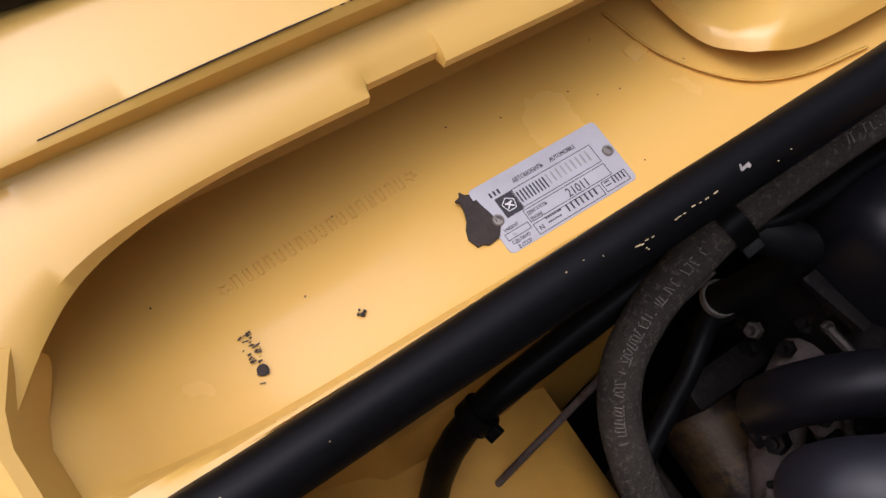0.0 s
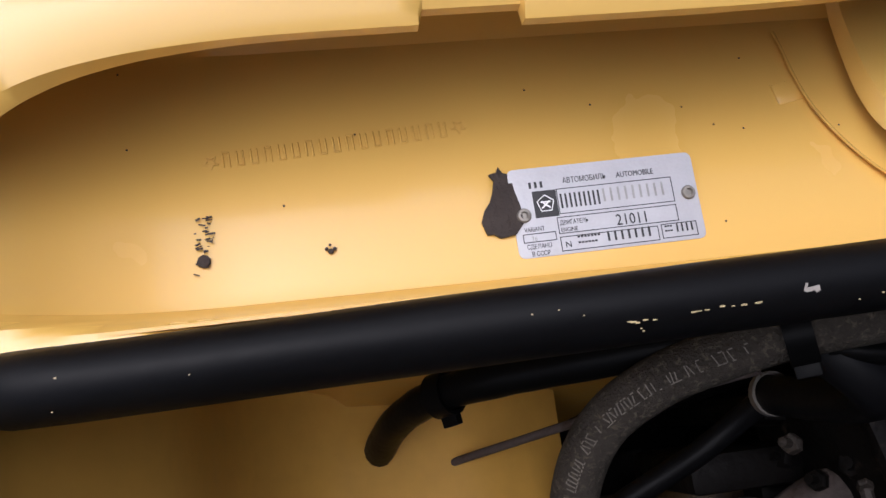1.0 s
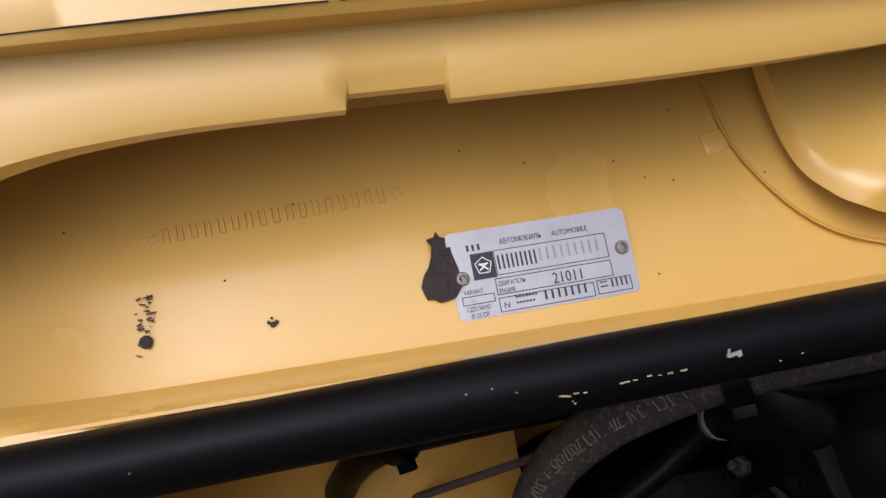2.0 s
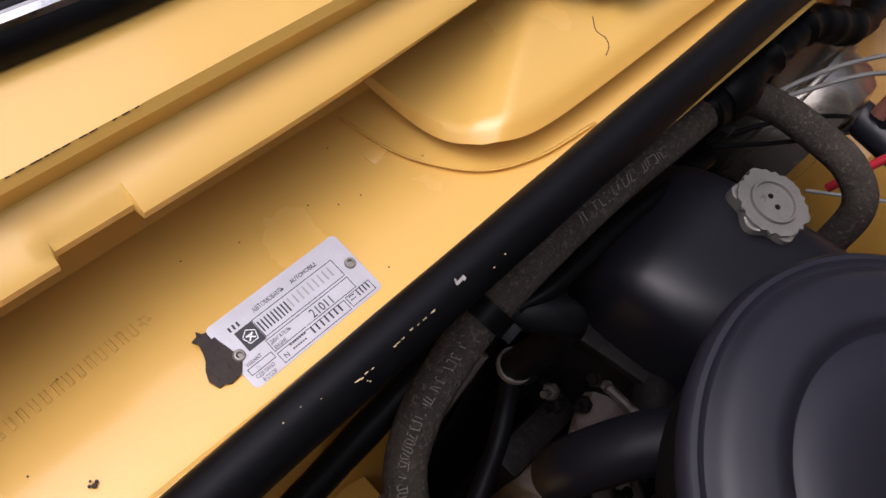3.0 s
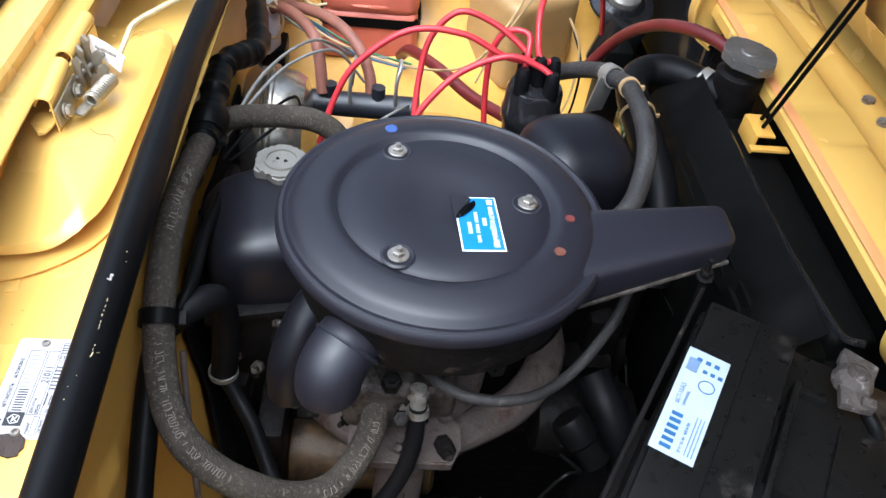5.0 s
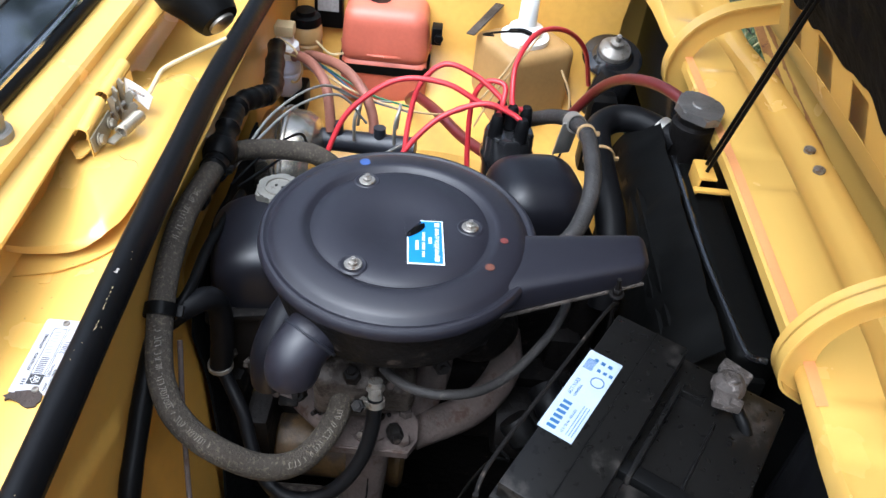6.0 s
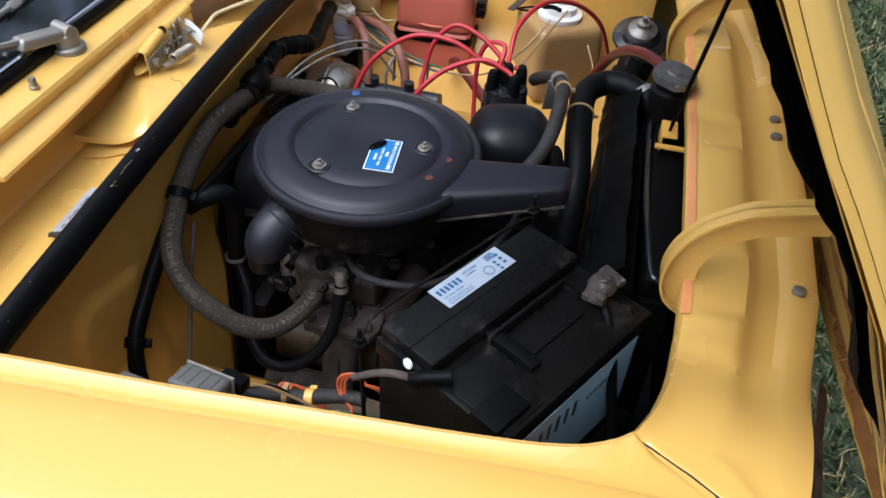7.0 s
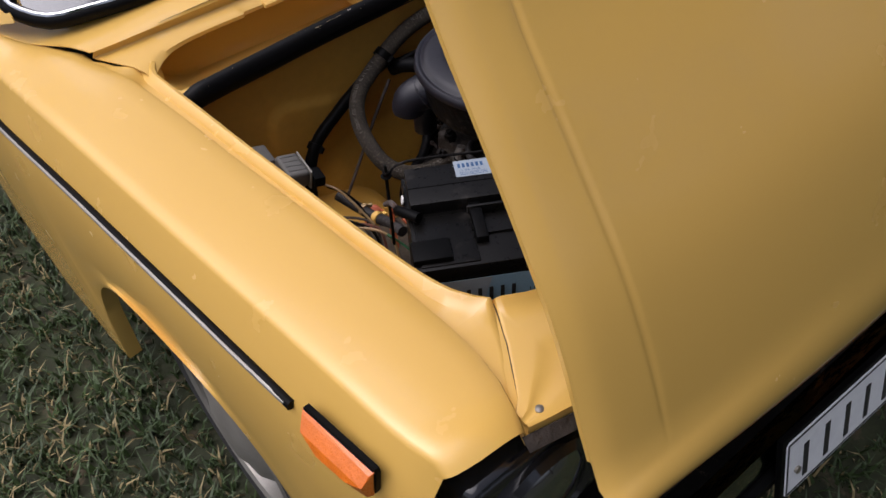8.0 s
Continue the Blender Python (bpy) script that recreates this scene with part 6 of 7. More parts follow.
bars(bm, lm, 0.030, 0.009, 8, 0.0010, 0.009, 0.0018, 0.0006)
for k in range(3):
    rbox(bm, (0.004, 0.004, 0.0006), m=lm @ Matrix.Translation((0.044, 0.006 - 0.007 * k, 0.0004)), bevel=0)
    rbox(bm, (0.0035, 0.0035, 0.0006), m=lm @ Matrix.Translation((0.034, -0.001 - 0.006 * k, 0.0004)), bevel=0)
tagged(part("small_print", bm, BLUE_INK, lab, "small blue printing as bars"), kind="stuff")
words("6СТ-55АЗ", 0.0052, lm @ Matrix.Translation((-0.006, 0.008, 0.0005)), BLUE_INK, lab, width=0.9)
words("12 V / 55 Ah   420 A EN", 0.0034, lm @ Matrix.Translation((-0.048, -0.0050, 0.0005)), BLUE_INK, lab, width=0.85)
words("UNIVERSAL", 0.0034, lm @ Matrix.Translation((-0.006, 0.0035, 0.0005)), BLUE_INK, lab, width=0.9)
bm = mesh()
lathe(bm, [(0.0065, 0.0004), (0.0065, 0.0007), (0.0056, 0.0007), (0.0056, 0.0004)], m=lm @ Matrix.Translation((0.020, -0.006, 0)), n=24, caps=False)
part("seal_mark", bm, BLUE_INK, lab)
side_m = bat_m @ Matrix.Translation((0.121, 0.1755, 0.085)) @ Matrix(((1, 0, 0, 0), (0, 0, 1, 0), (0, 1, 0, 0), (0, 0, 0, 1)))
bm = mesh()
prism(bm, [(-0.115, -0.055), (0.105, -0.055), (0.105, 0.071), (-0.115, 0.071)], 0.0006, side_m)
slab = part("side_label", bm, LABEL_SIDE, battery, "blue-grey side label")
bm = mesh()
prism(bm, [(-0.115, -0.055), (-0.060, -0.055), (-0.030, 0.071), (-0.115, 0.071)], 0.0004, side_m @ Matrix.Translation((0, 0, 0.0006)))
part("label_corner", bm, LABEL, slab)
bm = mesh()
bars(bm, side_m @ Matrix.Translation((0, 0, 0.0007)), -0.075, 0.040, 6, 0.005, 0.024, 0.0145, 0.0006)
part("maker_bars", bm, INK, slab, "dark maker's name as bars")
words("UNIVERSAL", 0.011, side_m @ Matrix.Translation((0.018, 0.034, 0.0008)), INK, slab)
# clamp bar, studs, terminals
bm = mesh()
tube(bm, [(0.268, 1.235, 0.826), (0.30, 1.215, 0.842), (0.40, 1.152, 0.843), (0.49, 1.097, 0.842), (0.518, 1.089, 0.826)], 0.0020, n=8, flat=1.0)
clamp = single("battery_clamp", bm, GRIME, "rusty battery clamp bar with threaded studs", "clamp")
for p, q in (((0.262, 1.242, 0.70), (0.272, 1.228, 0.862)), ((0.520, 1.092, 0.70), (0.517, 1.088, 0.846))):
    bm = mesh()
    rod(bm, p, q, 0.0024, n=10)
    k = Vector(p).lerp(Vector(q), 0.86)
    lathe(bm, [(0.007, 0), (0.008, 0.0015), (0.007, 0.003)], m=between(k, q), n=16)
    hexnut(bm, k + Vector((0, 0, 0.003)), 0.0055, 0.006)
    part("stud", bm, GRIME, clamp, "threaded dark steel stud with nut")
bm = mesh()
rbox(bm, (0.020, 0.040, 0.030), m=bat_m @ Matrix.Translation((0.006, 0.045, 0.170)), bevel=0.006)
part("clamp_ear", bm, PLASTIC, battery)
bm = mesh()
lathe(bm, [(0.006, 0), (0.006, 0.002), (0.0, 0.003)], m=bat_m @ Matrix.Translation((-0.004, 0.050, 0.188)) @ pose(0, 0, 0, 0, -80, 0), n=16)
part("vent_plug", bm, WHITE_PLASTIC, battery, "white vent plug")
bm = mesh()
tm = Matrix.Translation((0.378, 1.321, 0.842)) @ pose(0, 0, 0, 0, 0, -28) @ Matrix.Scale(0.72, 4)
lathe(bm, [(0.022, -0.008), (0.0225, -0.003), (0.019, 0.006), (0.014, 0.009), (0.0105, 0.0095), (0.010, 0.013), (0.0, 0.0135)], m=tm, n=14)
rbox(bm, (0.060, 0.030, 0.012), m=tm @ Matrix.Translation((0.010, 0.0, -0.002)) @ pose(0, 0, 0, 4, 3, 8), bevel=0.004)
rbox(bm, (0.022, 0.042, 0.011), m=tm @ Matrix.Translation((-0.024, 0.002, -0.001)) @ pose(0, 0, 0, -5, 4, -10), bevel=0.004)
rbox(bm, (0.014, 0.016, 0.016), m=tm @ Matrix.Translation((0.030, 0.016, 0.0)), bevel=0.004)
term = single("battery_terminal", bm, CORRODED, "corroded lead battery terminal clamp", "terminal")
bm = mesh()
tube(bm, [(0.395, 1.326, 0.832), (0.413, 1.334, 0.822), (0.428, 1.345, 0.79), (0.440, 1.356, 0.735), (0.462, 1.368, 0.68), (0.48, 1.372, 0.60)], 0.0060, n=12)
part("cable", bm, PLASTIC, term, "black battery cable")
bm = mesh()
rbox(bm, (0.05, 0.035, 0.012), m=bat_m @ Matrix.Translation((0.02, 0.150, 0.186)), bevel=0.003)
part("terminal_cover", bm, PLASTIC, battery)
bm = mesh()
rbox(bm, (0.27, 0.20, 0.008), m=bat_m @ Matrix.Translation((0.121, 0.0875, -0.006)), bevel=0.002)
single("battery_tray", bm, GRIME, "dark battery tray under the battery", "tray")

# ---- radiator ----
radiator = thing("radiator", "black radiator with filler cap behind the front panel", "radiator", (0.06, 1.375, 0.40))
bm = mesh()
rbox(bm, (0.46, 0.040, 0.36), at=(0.055, 1.398, 0.560), bevel=0.004)
part("core", bm, SHROUD, radiator, "black radiator core")
bm = mesh()
rbox(bm, (0.45, 0.052, 0.050), at=(0.052, 1.401, 0.748), bevel=0.012, seg=3)
part("top_tank", bm, SHROUD, radiator, "black radiator top tank")
bm = mesh()
lathe(bm, [(0.030, 0.760), (0.030, 0.822), (0.024, 0.826), (0.024, 0.838), (0.028, 0.840)], at=(-0.112, 1.390, 0), n=24)
part("filler_neck", bm, GRIME, radiator)
bm = mesh()
capo = []
for k in range(40):
    a = 2 * math.pi * k / 40
    r = 0.0315 / max(abs(math.cos(a)), abs(math.sin(a)), 0.76 * (abs(math.cos(a)) + abs(math.sin(a))))
    capo.append((1.22 * r * math.cos(a), r * math.sin(a)))
prism(bm, capo, 0.012, Matrix.Translation((-0.112, 1.392, 0.839)) @ pose(0, 0, 0, 0, 0, 15), bevel=0.003)
rcap = part("filler_cap", bm, CAP_STEEL, radiator, "dull grey radiator cap")
bm = mesh()
lathe(bm, [(0.012, 0), (0.011, 0.002), (0.0, 0.0025)], at=(-0.112, 1.392, 0.851), n=20)
part("cap_boss", bm, CAP_STEEL, rcap)
# shroud round the fan
for x0, x1, z0, z1 in ((-0.15, 0.30, 0.735, 0.772), (-0.17, -0.13, 0.42, 0.745)):
    bm = mesh()
    rbox(bm, (x1 - x0, 0.060, z1 - z0), at=((x0 + x1) / 2, 1.337, (z0 + z1) / 2), bevel=0.010)
    part("shroud_side", bm, SHROUD, radiator)
bm = mesh()
rbox(bm, (0.45, 0.070, 0.34), at=(0.075, 1.335, 0.590), bevel=0.012)
shroud = part("fan_shroud", bm, SHROUD, radiator, "black fan shroud")
bm = mesh()
tube(bm, [(-0.13, 1.371, 0.776), (0.0, 1.371, 0.775), (0.115, 1.373, 0.773), (0.20, 1.379, 0.773), (0.262, 1.385, 0.772), (0.276, 1.392, 0.771), (0.280, 1.408, 0.770)], 0.0042, n=8, jitter=0.10)
part("tank_seam", bm, GLOSS, radiator, "folded glossy black seam of the top tank")


bm = mesh()


def shroud_skin(x, v):
    wave = 0.010 * noise.noise(Vector((x * 16, v * 1.5, 3))) + 0.004 * noise.noise(Vector((x * 45, v * 3, 8)))
    return Vector((x, 1.300 + 0.048 * v + wave * (1 - 0.5 * v), 0.745 + 0.062 * v ** 0.7 + 0.006 * noise.noise(Vector((x * 22, 0, 1)))))


sheet(bm, shroud_skin, lin(-0.15, 0.30, 60), lin(0, 1, 7), thick=0.002)
part("shroud_lip", bm, SHROUD, radiator, "rumpled black plastic shroud lip")
for x in (-0.06, 0.02, 0.11, 0.19, 0.27):
    bm = mesh()
    rbox(bm, (0.006, 0.030, 0.30), at=(x, 1.335, 0.60), bevel=0.002)
    part("shroud_rib", bm, SHROUD, radiator)


def hose(name, points, r, material, label, category="hose", group="", n=12, **k):
    bm = mesh()
    tube(bm, points, r, n=n, **k)
    return single(name, bm, material, label, category, group)


def clamp_ring(parent, at, toward, r, material=ZINC, w=0.010, name="hose_clamp", label="worm-drive hose clamp"):
    bm = mesh()
    m = between(at, Vector(at) + Vector(toward))
    lathe(bm, [(r - 0.0005, -w / 2), (r + 0.0016, -w / 2), (r + 0.0016, w / 2), (r - 0.0005, w / 2)], m=m, n=20, caps=False)
    rbox(bm, (0.009, 0.006, w * 0.9), m=m @ Matrix.Translation((r + 0.003, 0, 0)), bevel=0.001)
    return part(name, bm, material, parent, label)


# hoses
HEATER = [(-0.060, 0.905, 0.655), (-0.062, 0.895, 0.715), (-0.062, 0.868, 0.740), (-0.057, 0.832, 0.748), (-0.040, 0.790, 0.757), (-0.006, 0.764, 0.770), (0.046, 0.757, 0.783), (0.105, 0.757, 0.797), (0.160, 0.756, 0.803), (0.205, 0.756, 0.798), (0.250, 0.757, 0.783), (0.288, 0.760, 0.762), (0.325, 0.768, 0.745), (0.352, 0.778, 0.732), (0.374, 0.796, 0.710), (0.386, 0.828, 0.683), (0.388, 0.875, 0.656), (0.374, 0.910, 0.643), (0.348, 0.932, 0.640), (0.312, 0.950, 0.650), (0.286, 0.954, 0.672), (0.276, 0.954, 0.690)]
heater = hose("heater_hose", HEATER, 0.0140, HOSE, "thick dusty braided heater hose with faded white print", n=16)
hp = smooth_path(HEATER[11:21], 8)


def hose_print(path, i0, i1, r, parent, eye, material):
    """Faded printing along a hose, as small bars on the side that faces a given place."""
    bm = mesh()
    rng = random.Random(i0)
    for i in range(i0, i1):
        for half in (0.0, 0.5):
            if rng.random() < 0.30:
                continue
            p = path[i].lerp(path[i + 1], half)
            d = (path[i + 1] - path[i]).normalized()
            n = Vector(eye) - p
            n = (n - n.dot(d) * d).normalized()
            m = frame_of(p + n * (r + 0.0002), d, n)
            for dy in (-0.0030, 0.0030):
                if rng.random() < 0.55:
                    rbox(bm, (rng.uniform(0.0010, 0.0024), 0.0006, 0.0005), m=m @ Matrix.Translation((0, dy, 0)), bevel=0)
            if rng.random() < 0.8:
                rbox(bm, (0.0006, rng.uniform(0.0040, 0.0064), 0.0005), m=m @ Matrix.Translation((0.0010, 0, 0)) @ pose(0, 0, 0, 0, 0, rng.uniform(-22, 22)), bevel=0)
    return tagged(part("faded_print", bm, material, parent, "faded white print as bars"), kind="stuff")


hose_print(hp, 3, 32, 0.0140, heater, (0.75, 0.92, 1.3), PRINT)
hose_print(hp, 46, 66, 0.0140, heater, (0.9, 1.1, 1.4), PRINT)
hp2 = smooth_path(HEATER[7:11], 10)
hose_print(hp2, 4, 22, 0.0140, heater, (0.7, 0.95, 1.3), PRINT)
clamp_ring(heater, (0.282, 0.7595, 0.7655), (0.038, 0.003, -0.021), 0.0160, PLASTIC, 0.014, "hose_tie", "black plastic tie")
clamp_ring(heater, (0.046, 0.757, 0.783), (0.055, 0.0, 0.013), 0.0165, PLASTIC, 0.018, "hose_tie", "black tape tie")
clamp_ring(heater, (0.2835, 0.954, 0.676), (-0.010, 0.0, 0.018), 0.0143, RUSTY_ZINC)
bypass = hose("heater_pipe_hose", [(0.262, 0.752, 0.728), (0.248, 0.772, 0.738), (0.228, 0.792, 0.735), (0.215, 0.798, 0.705), (0.214, 0.796, 0.655), (0.217, 0.790, 0.598)], 0.0140, RUBBER, "short black bent rubber hose at the firewall", n=16)
clamp_ring(bypass, (0.217, 0.790, 0.606), (0, 0, -1), 0.0143, RUSTY_ZINC, 0.006)
hose("black_hose", [(0.217, 0.790, 0.604), (0.236, 0.808, 0.580), (0.262, 0.826, 0.568), (0.296, 0.842, 0.563), (0.330, 0.860, 0.557), (0.356, 0.890, 0.551), (0.360, 0.925, 0.553), (0.352, 0.957, 0.572), (0.338, 0.979, 0.604), (0.324, 0.990, 0.642), (0.308, 0.992, 0.684)], 0.0088, RUBBER, "thin black rubber coolant hose looping below the elbow")
fit_m = Vector((0.307, 0.9920, 0.684))
bm = mesh()
um = between(fit_m, fit_m + Vector((-0.3, -0.05, 1)))
lathe(bm, [(0.0080, -0.010), (0.0080, 0.022), (0.0, 0.022)], m=um, n=16)
lathe(bm, [(0.0092, -0.010), (0.0108, -0.010), (0.0108, -0.002), (0.0092, -0.002)], m=um, n=20, caps=False)
rbox(bm, (0.009, 0.007, 0.009), m=um @ Matrix.Translation((0.013, 0, -0.006)), bevel=0.001)
rod(bm, um @ Vector((0.013, -0.010, -0.006)), um @ Vector((0.013, 0.010, -0.006)), 0.0022, n=8)
prism(bm, [(0.0105 * math.cos(a), 0.0105 * math.sin(a)) for a in lin(0, 5 * math.pi / 3, 6)], 0.006, um @ Matrix.Translation((0, 0, 0.010)), bevel=0.0008)
single("hose_union", bm, RUSTY_ZINC, "zinc hose union with a worm clamp", "union")
hose("breather_hose", [(0.284, 0.998, 0.708), (0.303, 1.012, 0.714), (0.320, 1.035, 0.720), (0.324, 1.065, 0.721), (0.311, 1.103, 0.716), (0.285, 1.137, 0.716), (0.258, 1.164, 0.727), (0.228, 1.188, 0.742), (0.192, 1.204, 0.759), (0.165, 1.205, 0.765)], 0.0055, HOSE_GREY, "thin grey breather hose under the filter")
grey = hose("grey_hose", [(-0.175, 1.175, 0.765), (-0.145, 1.195, 0.790), (-0.115, 1.212, 0.808), (-0.085, 1.223, 0.818), (-0.045, 1.230, 0.830), (-0.005, 1.231, 0.834), (0.035, 1.231, 0.831), (0.069, 1.228, 0.822), (0.098, 1.220, 0.808), (0.130, 1.204, 0.796), (0.152, 1.178, 0.782)], 0.0108, HOSE_GREY, "grey rubber breather hose over the rocker cover", n=14)
clamp_ring(grey, (-0.045, 1.230, 0.830), (0.05, 0.004, 0.008), 0.0110, WIRE_TAN, 0.006, "tape_band", "yellowed tape band")
bm = mesh()
rbox(bm, (0.003, 0.026, 0.060), m=Matrix.Translation((-0.092, 1.214, 0.790)) @ pose(0, 0, 0, 0, 12, 20), bevel=0.001)
lathe(bm, [(0.0120, -0.010), (0.0138, -0.010), (0.0138, 0.010), (0.0120, 0.010)], m=between((-0.092, 1.221, 0.816), (-0.060, 1.228, 0.826)), n=18, caps=False)
single("hose_bracket", bm, ALU, "grey steel hose bracket on the rocker cover", "bracket")
rh = hose("radiator_hose", [(-0.108, 1.378, 0.786), (-0.135, 1.354, 0.789), (-0.158, 1.322, 0.790), (-0.160, 1.288, 0.786), (-0.130, 1.264, 0.781), (-0.075, 1.262, 0.774), (-0.015, 1.266, 0.765), (0.030, 1.273, 0.746), (0.070, 1.276, 0.712), (0.100, 1.275, 0.655)], 0.0205, RUBBER, "thick black bent radiator hose", n=18)
clamp_ring(rh, (-0.132, 1.357, 0.789), (-0.027, -0.026, 0.002), 0.0210, ALU, 0.012)
clamp_ring(rh, (-0.075, 1.262, 0.774), (0.055, 0.002, -0.009), 0.0208, WIRE_TAN, 0.004, "wire_band", "yellowed wire band")
hose("lower_hose", [(0.20, 1.20, 0.60), (0.235, 1.215, 0.585), (0.265, 1.235, 0.55), (0.275, 1.26, 0.49), (0.24, 1.30, 0.44)], 0.022, RUBBER, "thick black lower coolant hose", n=16)
hose("overflow_hose", [(-0.118, 1.385, 0.832), (-0.150, 1.372, 0.838), (-0.200, 1.345, 0.830), (-0.260, 1.315, 0.800), (-0.310, 1.290, 0.750), (-0.340, 1.26, 0.68)], 0.0085, DARK_RED, "dark red rubber overflow hose")
hose("tank_hose", [(-0.155, 1.145, 0.690), (-0.205, 1.118, 0.672), (-0.270, 1.075, 0.660), (-0.340, 1.030, 0.660), (-0.420, 0.990, 0.640), (-0.470, 0.975, 0.60)], 0.0095, DARK_RED, "dark red rubber hose to the expansion tank")
for pts in ([(-0.24, 0.86, 0.665), (-0.255, 0.855, 0.705), (-0.275, 0.845, 0.735), (-0.33, 0.815, 0.735), (-0.39, 0.780, 0.715), (-0.42, 0.762, 0.690)], [(-0.25, 0.93, 0.655), (-0.262, 0.925, 0.690), (-0.285, 0.905, 0.722), (-0.34, 0.865, 0.728), (-0.40, 0.810, 0.712), (-0.44, 0.785, 0.690)]):
    hose("brake_fluid_hose", pts, 0.0085, PINK, "faded red brake fluid hose", group="brake hoses")

# harnesses and cables
har = hose("wiring_harness", [(0.270, 0.757, 0.755), (0.330, 0.757, 0.732), (0.395, 0.760, 0.696), (0.447, 0.764, 0.660), (0.476, 0.775, 0.615), (0.492, 0.795, 0.555), (0.50, 0.82, 0.47)], 0.0110, PLASTIC, "black taped wiring harness on the firewall", jitter=0.04)
clamp_ring(har, (0.452, 0.7655, 0.655), (0.05, 0.01, -0.05), 0.0125, PLASTIC, 0.013, "harness_clip", "black plastic clip")
har2 = hose("taped_harness", [(0.110, 0.748, 0.775), (0.075, 0.752, 0.780), (0.040, 0.757, 0.788), (0.000, 0.758, 0.796), (-0.045, 0.757, 0.800), (-0.085, 0.760, 0.800), (-0.120, 0.775, 0.790), (-0.165, 0.785, 0.775), (-0.23, 0.775, 0.772), (-0.32, 0.76, 0.765)], 0.0150, PLASTIC, "lumpy black taped harness along the firewall", jitter=0.13)
bm = mesh()
lathe(bm, [(0.020, -0.016), (0.022, -0.010), (0.022, 0.010), (0.018, 0.016)], m=between((0.020, 0.757, 0.788), (0.06, 0.757, 0.783)), n=14)
part("tape_wrap", bm, PLASTIC, har2, "black tape wrap")
hose("side_harness", [(0.255, 0.768, 0.745), (0.225, 0.775, 0.752), (0.16, 0.772, 0.745), (0.09, 0.775, 0.735), (0.02, 0.78, 0.725)], 0.0065, PLASTIC, "thin black cable beside the heater hose")
hose("clutch_cable", [(0.285, 0.775, 0.725), (0.335, 0.785, 0.665), (0.395, 0.800, 0.590), (0.450, 0.815, 0.520), (0.48, 0.83, 0.45)], 0.0030, RUST, "thin grey steel pipe down the firewall", "pipe")

for k, pts in enumerate((
    [(-0.085, 0.868, 0.690), (-0.108, 0.885, 0.745), (-0.122, 0.912, 0.790), (-0.132, 0.972, 0.833), (-0.132, 1.040, 0.834), (-0.122, 1.098, 0.812), TOWERS[2] + (0.808,)],
    [(-0.100, 0.986, 0.690), (-0.140, 0.990, 0.760), (-0.160, 1.002, 0.812), (-0.168, 1.035, 0.845), (-0.160, 1.080, 0.836), (-0.142, 1.118, 0.815), TOWERS[3] + (0.808,)],
    [(-0.060, 0.965, 0.715), (-0.080, 1.000, 0.768), (-0.098, 1.040, 0.803), (-0.105, 1.094, 0.824), (-0.100, 1.132, 0.816), TOWERS[1] + (0.808,)],
    [(-0.120, 1.087, 0.660), (-0.145, 1.080, 0.730), (-0.156, 1.080, 0.795), (-0.158, 1.095, 0.828), (-0.148, 1.122, 0.832), (-0.128, 1.122, 0.815), TOWERS[4] + (0.808,)],
    [TOWERS[0] + (0.816,), (-0.135, 1.134, 0.825), (-0.180, 1.138, 0.855), (-0.250, 1.170, 0.868), (-0.320, 1.222, 0.842), (-0.375, 1.268, 0.785), (-0.415, 1.295, 0.70)],
)):
    hose("ignition_lead", pts, 0.0040, RED, "red silicone ignition lead from the distributor", "ignition lead", "ignition leads", n=10)
